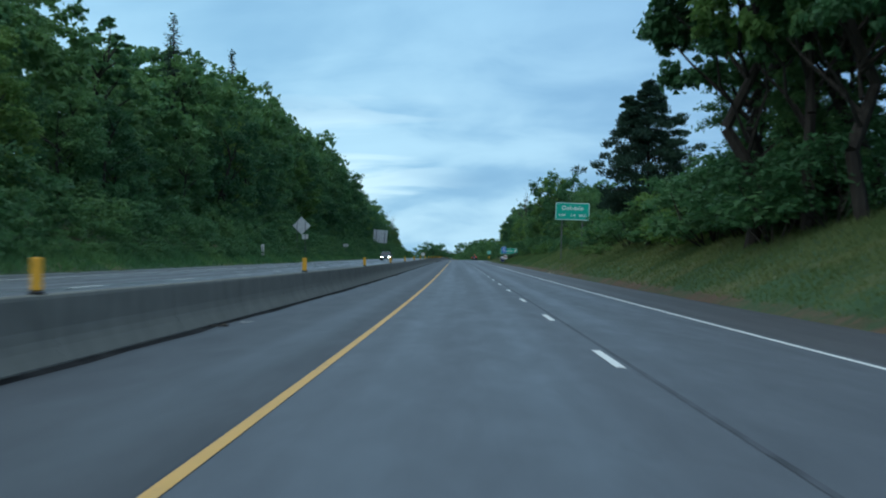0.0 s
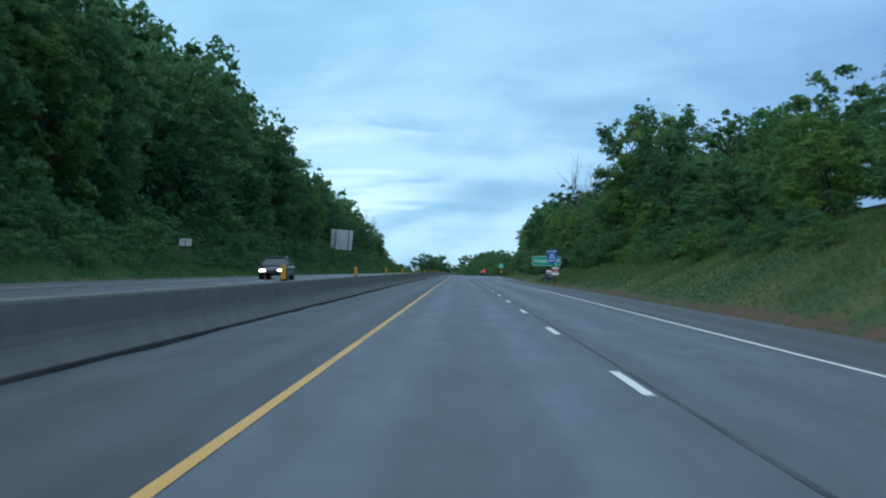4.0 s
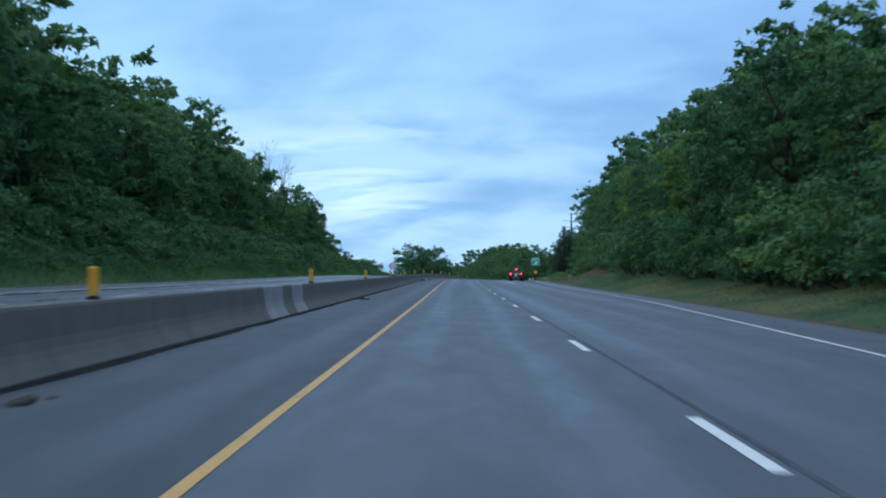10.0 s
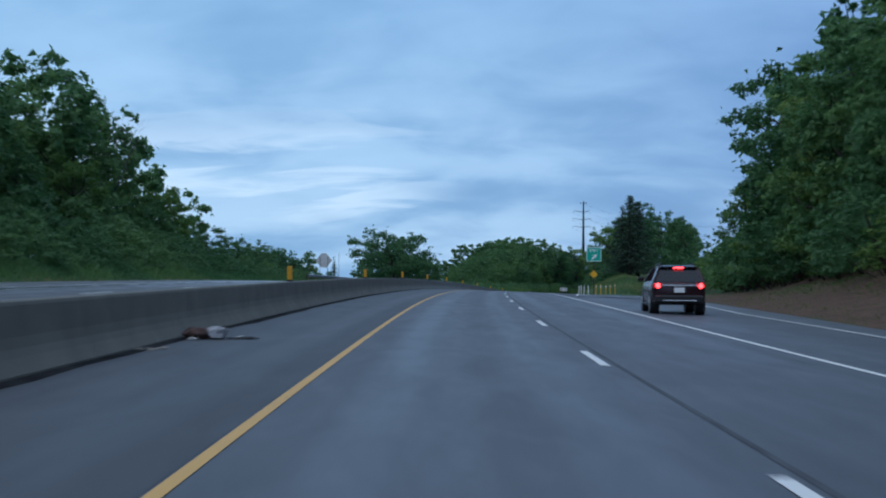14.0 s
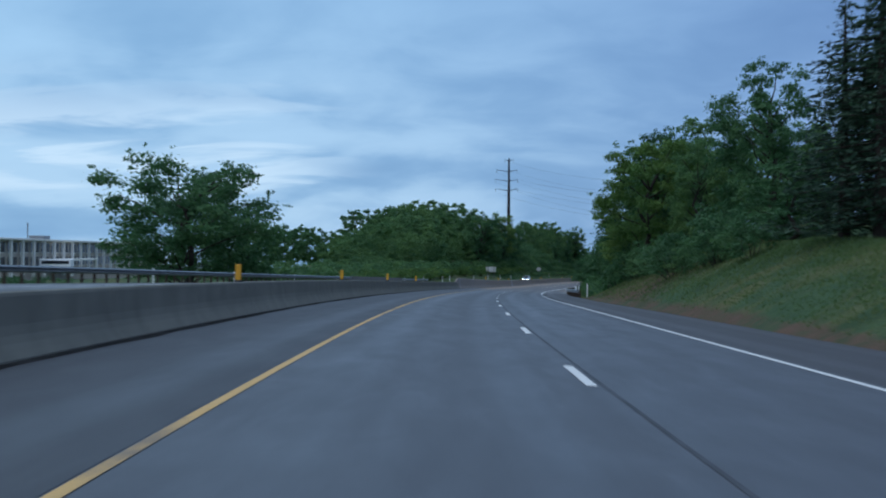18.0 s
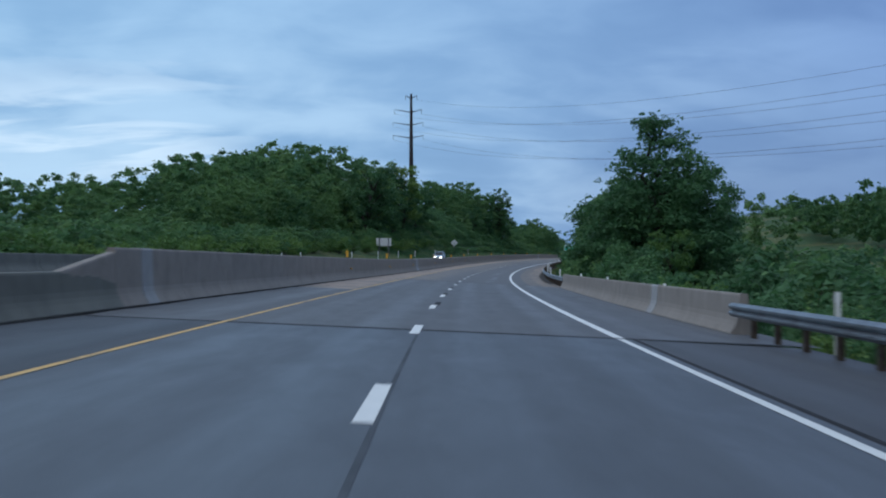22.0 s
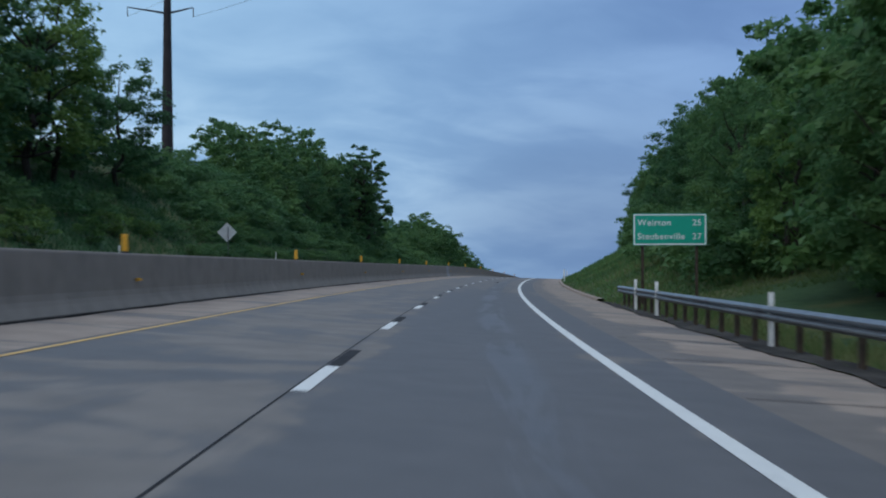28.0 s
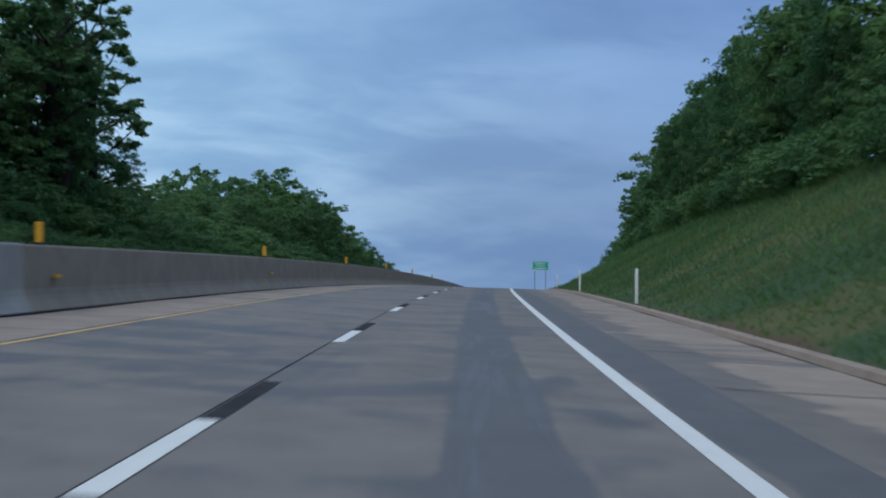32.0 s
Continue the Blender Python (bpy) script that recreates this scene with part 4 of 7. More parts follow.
def green_sign(s, lat, z, w, h, lines, xs, label, r=0.16, mat=None, post_mat=None, lean=0.0, turn=0.0):
    """A highway sign; lat, z: the middle of its panel. lines: text, size, x, z, anchor."""
    t = thing("highway_sign", label, "road sign", stand(s, lat, z, turn) @ Matrix.Rotation(radians(lean), 4, "Y"))
    part("panel", plate(rounded(w, h, r), -0.02, 0.0), mat or M_GREEN, t)
    part("border", ring_plate(w - 0.05, h - 0.05, max(r - 0.02, 0.03), 0.055, -0.028, -0.02), M_SIGNWHITE, t, "white reflective border")
    for text, size, x, zz, anchor in lines:
        letters(text, size, M_SIGNWHITE, t, x, zz, -0.026, anchor)
    for zz in (-h * 0.28, h * 0.28):
        part("brace", boxed(-w / 2 + 0.1, w / 2 - 0.1, 0.0, 0.06, zz - 0.03, zz + 0.03), M_ALU, t)
    posts_to_ground(t, s, lat, z, xs, h / 2 - 0.1, post_mat or M_POST)
    return t


def arrow(t, x, z, size, ang=45):
    """A blunt white arrow that points up to the right."""
    a = radians(ang)
    pts = [(-0.09, -0.5), (0.09, -0.5), (0.09, 0.08), (0.32, 0.0), (0.0, 0.52), (-0.32, 0.0), (-0.09, 0.08)]
    rot = [(x + size * (px * math.cos(a) + pz * math.sin(a)), z + size * (-px * math.sin(a) + pz * math.cos(a))) for px, pz in pts]
    part("arrow", plate(rot, -0.028, -0.02), M_SIGNWHITE, t, "white arrow")


green_sign(149.4, 14.55, 6.55, 3.86, 1.98, [("Oakdale", 0.66, 0, 0.36, "CENTER"), ("EXIT", 0.36, -1.12, -0.46, "CENTER"), ("1/4", 0.44, 0.04, -0.46, "CENTER"), ("MILE", 0.36, 1.16, -0.46, "CENTER")], (-1.15, 1.15), "green sign reading Oakdale exit one quarter mile on two posts", turn=-4, lean=2.0)
t = green_sign(317.3, 14.65, 2.71, 4.23, 1.45, [("Oakdale", 0.74, -0.48, 0.0, "CENTER")], (-1.28, 1.14), "green Oakdale exit sign with a white arrow on two steel posts", 0.26, turn=-3, lean=1.5)
arrow(t, 1.55, 0.0, 1.0, 33)
t = green_sign(585.0, 12.48, 4.25, 1.66, 1.62, [("EXIT", 0.44, 0, 0.42, "CENTER")], (), "square green exit sign with a white arrow on the gore", 0.16)
arrow(t, 0.05, -0.28, 0.8)
part("post", boxed(-0.05, 0.05, 0.05, 0.14, ground_z(585, 12.5) - 4.6, 0.7), M_RUST, t, "rusty steel post")
part("amber_diamond", plate([(0, -1.78), (0.44, -2.22), (0, -2.66), (-0.44, -2.22)], -0.02, 0.0), M_DIAMOND, t, "plain amber reflective diamond")
green_sign(942.1, 13.35, 2.80, 3.08, 1.34, [("Weirton", 0.36, -1.35, 0.28, "LEFT"), ("25", 0.36, 1.32, 0.28, "RIGHT"), ("Steubenville", 0.36, -1.35, -0.3, "LEFT"), ("27", 0.36, 1.32, -0.3, "RIGHT")], (-1.13, 1.13), "green distance sign reading Weirton 25 Steubenville 27 on brown posts", 0.06, post_mat=M_RUST)
t = green_sign(1272.5, 8.9, 7.2, 3.3, 1.75, [], (-1.1, 1.1), "far green information sign with unreadable white lettering", 0.12)
for x, z, w in ((0, 0.45, 2.3), (0, 0.0, 1.7), (0, -0.5, 2.5)):
    part("text_bar", boxed(x - w / 2, x + w / 2, -0.03, -0.02, z - 0.06, z + 0.06), M_SIGNWHITE, t)

t = thing("information_sign", "blue information board with white lines of small print on a post", "road sign", stand(257.9, 10.98, 2.68, -4) @ Matrix.Rotation(radians(-5), 4, "Y"))
part("panel", plate(rounded(0.98, 1.28, 0.05), -0.02, 0.0), M_BLUE, t)
part("header", boxed(-0.47, 0.47, -0.03, -0.02, 0.44, 0.61), M_SIGNWHITE, t, "white header band")
part("header_print", boxed(-0.42, 0.42, -0.036, -0.03, 0.48, 0.57), M_BLUE, t)
for z, w in ((0.24, 0.42), (0.05, 0.48), (-0.16, 0.70), (-0.40, 0.74)):
    part("text_bar", boxed(-w / 2, w / 2, -0.03, -0.02, z - 0.035, z + 0.035), M_SIGNWHITE, t)
posts_to_ground(t, 257.9, 10.98, 2.68, (0.05,), 0.4, M_RUST, 0.05, 0.06)


def yard_sign(s, lat, z, w, h, label, pieces):
    t = thing("yard_sign", label, "sign", stand(s, lat, z, -6, 0.84) @ Matrix.Rotation(radians(4), 4, "Y"))
    part("panel", plate(rounded(w, h, 0.03), -0.012, 0.0), M_SIGNWHITE, t)
    for x0, x1, z0, z1, mat in pieces:
        part("print", boxed(x0, x1, -0.02, -0.012, z0, z1), mat, t)
    posts_to_ground(t, s, lat, z, (-w * 0.3, w * 0.3), h * 0.2, M_POST, 0.012, 0.02, 0.0)


yard_sign(257.6, 10.70, 0.80, 0.82, 1.2, "white and navy roadside placard with a red disc", [(-0.40, 0.40, -0.58, 0.22, M_NAVY), (-0.34, 0.34, 0.30, 0.38, M_RED), (-0.25, 0.25, 0.02, 0.12, M_SIGNWHITE), (-0.25, 0.25, -0.16, -0.06, M_SIGNWHITE), (-0.13, 0.13, -0.52, -0.28, M_BRIGHTRED)])
yard_sign(257.3, 11.25, 1.22, 0.86, 0.95, "white and red roadside placard beside the shoulder", [(-0.42, 0.42, -0.14, 0.28, M_RED), (-0.30, 0.30, 0.12, 0.20, M_SIGNWHITE), (-0.32, 0.32, -0.04, 0.04, M_SIGNWHITE)])
t = thing("leaning_board", "small weathered board leaning over in the grass", "sign", stand(388.9, 17.8, 1.35) @ Matrix.Rotation(radians(28), 4, "Y"))
part("panel", plate(rounded(0.62, 0.9, 0.04), -0.012, 0.0), plain("stained_board", (0.42, 0.36, 0.28), 0.8, 0, 0.25, 3.0), t)
part("post", boxed(-0.02, 0.02, 0.0, 0.03, -1.6, 0.2), M_POST, t)


def diamond_back(s, lat, z, side, xs, label, plaque=False):
    t = thing("diamond_sign", label, "road sign", stand(s, lat, z, 4))
    d = side * 0.707
    part("panel", plate([(0, d), (d, 0), (0, -d), (-d, 0)], 0.0, 0.02), M_BACK, t)
    for x in xs:
        part("post", boxed(x - 0.035, x + 0.035, -0.06, 0.0, ground_z(s, lat + x) - z - 0.3, d * 0.55), M_POST, t)
    if plaque:
        part("plaque", plate(rounded(0.75, 0.6, 0.05, 0.42, -d - 0.25), 0.0, 0.02), M_BACK, t)
    return t


diamond_back(160.2, -17.65, 5.15, 1.55, (-0.55, 0.45), "pale back of a diamond warning sign on two posts", True)
diamond_back(608.7, -36.3, 2.4, 1.0, (0.0,), "pale back of a diamond sign by the side road")
diamond_back(995.3, -17.95, 4.3, 1.2, (0.1,), "pale back of a diamond warning sign against dark brush")
for s, l, z, w, h, lab in ((126.6, -17.2, 2.05, 0.30, 1.05, "narrow pale sign back on a short post"), (218.6, -17.4, 3.2, 0.85, 0.5, "small white sign back on a thin post")):
    t = thing("small_sign", lab, "road sign", stand(s, l, z))
    part("panel", plate(rounded(w, h, 0.04), 0.0, 0.015), M_BACK, t)
    part("post", boxed(-0.03, 0.03, -0.05, 0.0, ground_z(s, l) - z - 0.3, h * 0.3), M_POST, t)


def sign_back(s, lat, z, w, h, xs, label, lean, ribs, mat):
    """The back of a big sign: ribbed planks, two beams."""
    t = thing("highway_sign", label, "road sign", stand(s, lat, z, 6) @ Matrix.Rotation(radians(lean), 4, "Y"))
    n = ribs
    for k in range(n):
        z0 = -h / 2 + h * k / n
        part("plank", boxed(-w / 2, w / 2, 0.0, 0.05, z0 + 0.008, z0 + h / n - 0.008, 0.01), mat, t)
    for x in xs:
        bm = boxed(x - 0.09, x + 0.09, -0.05, 0.0, -h / 2 - 0.05, h / 2 - 0.02)
        box(bm, x - 0.012, x + 0.012, -0.2, -0.05, ground_z(s, lat + x) - z - 0.6, h / 2 - 0.02)
        box(bm, x - 0.09, x + 0.09, -0.24, -0.2, ground_z(s, lat + x) - z - 0.6, h / 2 - 0.02)
        part("post", bm, M_POST, t)
    return t


sign_back(363.6, -20.0, 7.05, 4.0, 3.7, (-1.15, 1.25), "tall ribbed aluminium back of a highway sign leaning over trees", 5.0, 12, M_ALU)
sign_back(917.9, -19.4, 4.0, 2.7, 1.42, (-0.8, 0.85), "grey back of a highway sign in front of trees", 0.0, 4, M_BACK)
t = thing("octagon_sign", "large pale octagonal sign back on two tall poles", "road sign", stand(588.8, -18.6, 3.45, 10))
part("panel", plate([(0.75 * math.cos(radians(22.5 + 45 * k)), 0.9 * math.sin(radians(22.5 + 45 * k))) for k in range(8)], 0.0, 0.03), M_BACK, t)
part("side_panel", plate([(-1.0, 0.0), (-0.6, 0.42), (0.6, 0.42), (1.0, 0.0), (0.6, -0.42), (-0.6, -0.42)], 0.035, 0.05), M_BACK, t)
for x in (-0.45, 0.45):
    part("post", boxed(x - 0.03, x + 0.03, -0.06, 0.0, ground_z(588.8, -18.6) - 3.9, 0.5), M_POST, t)
t = thing("small_sign", "grey back of a small sign beside the exit ramp", "road sign", stand(606, 36, 1.2))
part("panel", plate(rounded(0.75, 1.0, 0.05), 0.0, 0.02), M_BACK, t)
part("post", boxed(-0.03, 0.03, -0.05, 0.0, ground_z(606, 36) - 1.5, 0.3), M_POST, t)
t = thing("billboard", "small white roadside billboard with dark print", "sign", stand(820, 76, 4.6, -8))
part("panel", plate(rounded(4.2, 1.3, 0.05), -0.03, 0.0), M_SIGNWHITE, t)
part("print", boxed(-1.9, -1.2, -0.04, -0.03, -0.35, 0.35), M_NAVY, t)
part("print", boxed(-0.9, 1.8, -0.04, -0.03, -0.2, 0.2), M_NAVY, t)
posts_to_ground(t, 820, 76, 4.6, (-1.5, 1.5), 0.3, M_POST, 0.08, 0.1)


def flex_post(mat, lab, h=1.15):
    t = thing("flexible_post", lab, "marker post", group="gore posts")
    part("tube", rodded((0, 0, -0.3), (0, 0, h), 0.05, 0.045, 8), mat, t)
    part("collar", rodded((0, 0, h - 0.25), (0, 0, h - 0.15), 0.056, 0.056, 8), M_SIGNWHITE, t)
    return t


for mat, lab, spots2 in ((M_POSTWHITE, "slim white flexible post at the exit gore", ((590.5, 10.95), (590.2, 11.25), (589, 11.5), (587, 11.95))), (M_AMBER, "slim yellow flexible post at the exit gore", ((584.5, 12.7), (585.5, 13.3), (587.5, 13.9), (589.0, 14.5), (590.0, 15.1)))):
    first = flex_post(mat, lab)
    for i, (s, l) in enumerate(spots2):
        m = stand(s, l, ground_z(s, l)) @ Matrix.Rotation(radians(random.Random(i).uniform(-3, 3)), 4, "Y")
        if i == 0:
            first.matrix_basis = m
        else:
            copy_thing(first, m)


# worn white splash of paint beside the yellow line
splash = strip("paint_splash", M_WHITE, 236.2, 236.8, [(-0.52, 0.007), (-0.30, 0.007)], step=0.2, parent=road, place=lambda s, l, u: at(s, -0.41 + (l + 0.41) * math.sqrt(max(0.02, 1 - ((s - 236.5) / 0.31) ** 2)), u))


# ---- plants ----
def leaf_mesh(name, mat, v):
    """A mesh of loose leaves or blades from an array of n x corners x 3."""
    n, c = v.shape[:2]
    me = bpy.data.meshes.new(name)
    me.vertices.add(n * c)
    me.vertices.foreach_set("co", v.reshape(-1).astype(np.float32))
    me.loops.add(n * c)
    me.loops.foreach_set("vertex_index", np.arange(n * c, dtype=np.int32))
    me.polygons.add(n)
    me.polygons.foreach_set("loop_start", np.arange(0, n * c, c, dtype=np.int32))
    me.polygons.foreach_set("loop_total", np.full(n, c, dtype=np.int32))
    me.materials.append(mat)
    me.update(calc_edges=True)
    return me


def unit(a):
    return a / (np.linalg.norm(a, axis=1, keepdims=True) + 1e-9)


def tufts(r, lobes, per):
    """Breaks each lobe (x, y, z, radius) into a core and smaller tufts on its upper and outer side."""
    out = []
    for x, y, z, rad in lobes:
        out.append((x, y, z, rad * 0.62))
        away = np.array((x, y, 0.0)) / (math.hypot(x, y) + 0.6)
        for _ in range(per):
            d = r.normal(size=3) * np.array((1.0, 1.0, 0.75)) + away * 0.75 + np.array((0, 0, 0.42))
            d /= np.linalg.norm(d) + 1e-9
            c = np.array((x, y, z)) + d * rad * r.uniform(0.55, 0.98) * np.array((1.0, 1.0, 0.8))
            out.append((*c, rad * r.uniform(0.26, 0.50)))
        # a few sprigs stick out beyond the bough
        for _ in range(max(1, per // 3)):
            d = r.normal(size=3) + away * 0.9 + np.array((0, 0, 0.7))
            d /= np.linalg.norm(d) + 1e-9
            out.append((*(np.array((x, y, z)) + d * rad * r.uniform(1.05, 1.4)), rad * r.uniform(0.14, 0.24)))
    return out


def leaf_cloud(r, lobes, n, size, up=0.75, spread=0.65, slim=0.8, flat=0.82):
    """Three-sided leaf sprays set on the skins of the lobes (x, y, z, radius), facing out and up."""
    lob = np.array(lobes)
    w = lob[:, 3] ** 2
    idx = r.choice(len(lob), n, p=w / w.sum())
    d = r.normal(size=(n, 3))
    d[:, 2] = np.abs(d[:, 2]) - 0.28
    d = unit(d)
    rad = lob[idx, 3] * (1.0 - 0.55 * r.uniform(0, 1, n) ** 2.0) * (1.0 + 0.75 * r.uniform(0, 1, n) ** 6)
    p = lob[idx, :3] + d * rad[:, None] * np.array((1, 1, flat))
    nrm = unit(d + np.array((0, 0, up)) + r.normal(size=(n, 3)) * spread)
    t = unit(np.cross(nrm, r.normal(size=(n, 3))))
    b = np.cross(nrm, t)
    L = (size * r.uniform(0.55, 1.3, n))[:, None]
    sag = np.array((0, 0, -0.2)) * L
    skew = r.uniform(-0.3, 0.3, (n, 1)) * L
    return np.stack([p - t * L * 0.5 + b * L * slim * 0.45, p + t * L * 0.6 + b * skew + sag, p - t * L * 0.35 - b * L * slim * 0.55], 1)


def limb(bm, a, b, r0, r1, r, bends=3, sides=6):
    """A crooked tapering branch; returns its end."""
    a, b = Vector(a), Vector(b)
    prev = a
    for i in range(1, bends + 1):
        f = i / bends
        p = a.lerp(b, f) + Vector((r.normal() * 0.06, r.normal() * 0.06, r.normal() * 0.03)) * (b - a).length * (0 if i == bends else 1)
        rod(bm, prev, p, r0 + (r1 - r0) * (i - 1) / bends, r0 + (r1 - r0) * f, max(3, sides - 1))
        prev = p
    return prev


def broad_tree(seed, n, size, label, mat, R=4.3, low=0.2, lobes_n=26, top_heavy=0.0, pointed=0.0, per=6, loose=1.0, fine=1.0):
    """A broadleaved tree 12 m high; pointed 1 gives a cone, loose over 1 sets its boughs apart, fine under 1 makes them slighter."""
    r = np.random.default_rng(seed)
    lobes, bm = [], bmesh.new()
    lean = r.normal(size=2) * 0.35 * (1 - 0.8 * pointed)
    trunk_top = (lean[0], lean[1], 7.0 + 4.0 * pointed)
    limb(bm, (0, 0, -0.6), trunk_top, 0.25, 0.10 - 0.06 * pointed, r, 4, 8)
    for k in range(lobes_n):
        u = low + (0.96 - low) * ((k + r.uniform(0, 1)) / lobes_n) ** (1 + 0.35 * pointed)
        dome = math.sqrt(max(0.05, 1 - ((u - 0.48 - top_heavy) / 0.56) ** 2))
        cone = 0.06 + 1.05 * max(0.0, 1.0 - u) ** 0.85
        wide = R * ((1 - pointed) * dome + pointed * cone)
        a = k * 2.4 + r.uniform(-0.5, 0.5)
        q = wide * math.sqrt(r.uniform(0.2, 1.0)) * 0.86 * loose
        c = (q * math.cos(a) + lean[0] * u, q * math.sin(a) + lean[1] * u, 12 * u * r.uniform(0.96, 1.04))
        rad = r.uniform(0.20, 0.36) * fine * R * (0.8 if u > 0.8 else 1.0)
        lobes.append((*c, rad * (1 - pointed) + pointed * min(rad, 0.5 + 0.30 * wide)))
        if k % 2 == 0:
            z0 = max(1.6, min(7.0 + 3.6 * pointed, c[2] - 2.2 + 1.4 * pointed))
            f = z0 / trunk_top[2]
            limb(bm, (lean[0] * f, lean[1] * f, z0), c, 0.08, 0.025, r, 3, 5)
    v = leaf_cloud(r, tufts(r, lobes, per), n, size)
    v[..., 2] *= 12.0 / v[..., 2].max()
    t = thing("tree", label, "tree", group="roadside trees")
    part("trunk", bm, M_BARK, t)
    cr = new("crown", leaf_mesh("crown", mat, v))
    cr.parent = t
    return t


def shrub(seed, n, size, label, mat):
    r = np.random.default_rng(seed)
    lobes = []
    bm = bmesh.new()
    for k in range(10):
        u = 0.12 + 0.75 * k / 10
        a = k * 2.4 + r.uniform(-0.4, 0.4)
        q = 1.7 * math.sqrt(1 - u * 0.75) * math.sqrt(r.uniform(0.1, 1))
        c = (q * math.cos(a), q * math.sin(a), 3.0 * u)
        lobes.append((*c, r.uniform(0.55, 0.95)))
        limb(bm, (0, 0, -0.3), c, 0.035, 0.012, r, 2, 4)
    v = leaf_cloud(r, tufts(r, lobes, 4), n, size, 0.9)
    v[..., 2] *= 3.0 / v[..., 2].max()
    t = thing("shrub", label, "shrub", group="roadside shrubs")
    part("stem", bm, M_BARK, t)
    cr = new("foliage", leaf_mesh("foliage", mat, v))
    cr.parent = t
    return t


def needle_cards(r, p, out, wild, lo, hi):
    """Small slim sprays at the points p that lean the way out."""
    m = len(p)
    way = unit(out + r.normal(size=(m, 3)) * wild)
    b = unit(np.cross(way, r.normal(size=(m, 3))))
    L = r.uniform(lo, hi, m)[:, None]
    return np.stack([p - way * L * 0.5, p + b * L * 0.17, p + way * L * 0.5, p - b * L * 0.17], 1)


def conifer(seed, n, label, spread=2.6, bare_top=False):
    """A spruce 12 m high: drooping boughs with needle sprays."""
    r = np.random.default_rng(seed)
    bm = bmesh.new()
    rod(bm, (0, 0, -0.6), (0, 0, 11.6), 0.24, 0.03, 8)
    boughs_bm = bmesh.new()
    cards = []
    boughs = 120
    for i in range(boughs):
        u = (i + r.uniform(0, 1)) / boughs
        z = 0.9 + 10.9 * u
        f = 1 - u
        a = i * 2.4 + r.uniform(-0.4, 0.4)
        ll = spread * (0.07 + 0.93 * f ** 0.9) * r.uniform(0.55, 1.12)
        root = np.array((0, 0, z))
        tip = np.array((ll * math.cos(a), ll * math.sin(a), z - r.uniform(0.12, 0.34) * ll))
        rod(boughs_bm, root, tip, 0.035, 0.01, 4)
        m = int(n / boughs * (0.5 + f))
        if bare_top and f < 0.2:
            m = m // 4
        q = r.uniform(0.15, 1.04, m)[:, None]
        p = root + (tip - root) * q + r.normal(size=(m, 3)) * (0.20 * (1.15 - q) * ll + 0.13) * np.array((0.7, 0.7, 0.42))
        cards.append(needle_cards(r, p, np.array((math.cos(a), math.sin(a), -0.15)), 0.6, 0.14, 0.36))
    return conifer_thing(label, bm, boughs_bm, np.concatenate(cards))


def pine(seed, n, label, spread=4.5):
    """A pine 12 m high with two leaders: upswept boughs that carry flat dense pads of needles."""
    r = np.random.default_rng(seed)
    bm, boughs_bm = bmesh.new(), bmesh.new()
    rod(bm, (0, 0, -0.6), (0, 0, 7.0), 0.26, 0.13, 8)
    rod(bm, (0, 0, 7.0), (0.15, 0, 11.7), 0.13, 0.03, 7)
    rod(bm, (0, 0, 6.2), (-1.65, 0.2, 10.7), 0.09, 0.025, 6)
    cards, spots = [], []
    for i in range(92):
        u = (i + r.uniform(0, 1)) / 92
        a = i * 2.4 + r.uniform(-0.35, 0.35)
        ll = spread * (0.10 + 0.90 * min(1.0, (1 - u) / 0.60)) * r.uniform(0.74, 1.0)
        spots.append(((0.15 * u, 0, 2.4 + 9.2 * u), a, ll))
    for i in range(22):
        u = i / 22
        spots.append(((-0.7 - 0.95 * u, 0.1, 7.6 + 3.1 * u), i * 2.4, 1.5 * (0.25 + 0.75 * (1 - u)) * r.uniform(0.7, 1.1)))
    per = n // (len(spots) * 4)
    for root, a, ll in spots:
        root = np.array(root)
        tip = root + np.array((ll * math.cos(a), ll * math.sin(a), r.uniform(-0.06, 0.20) * ll))
        rod(boughs_bm, root, tip, 0.035, 0.01, 4)
        for k in range(5 if ll > 2 else 3):
            q = r.uniform(0.40, 1.0)
            size = (0.36 + 0.10 * ll) * r.uniform(0.75, 1.2)
            c = root + (tip - root) * q + r.normal(size=3) * np.array((0.16, 0.16, 0.05)) * ll
            d = unit(r.normal(size=(per, 3)))
            p = c + d * (size * r.uniform(0.2, 1.0, (per, 1)) ** 0.6) * np.array((1.0, 1.0, 0.42))
            cards.append(needle_cards(r, p, d * 0.7 + np.array((math.cos(a) * 0.5, math.sin(a) * 0.5, 0.55)), 0.35, 0.16, 0.34))
    return conifer_thing(label, bm, boughs_bm, np.concatenate(cards))


def conifer_thing(label, trunk, boughs, v):
    v[..., 2] *= 12.0 / v[..., 2].max()
    t = thing("conifer", label, "conifer")
    part("trunk", trunk, M_BARK, t)
    tagged(part("bough", boughs, M_BARK, t), kind="stuff")
    cr = new("crown", leaf_mesh("crown", M_NEEDLE, v))
    cr.parent = t
    return t


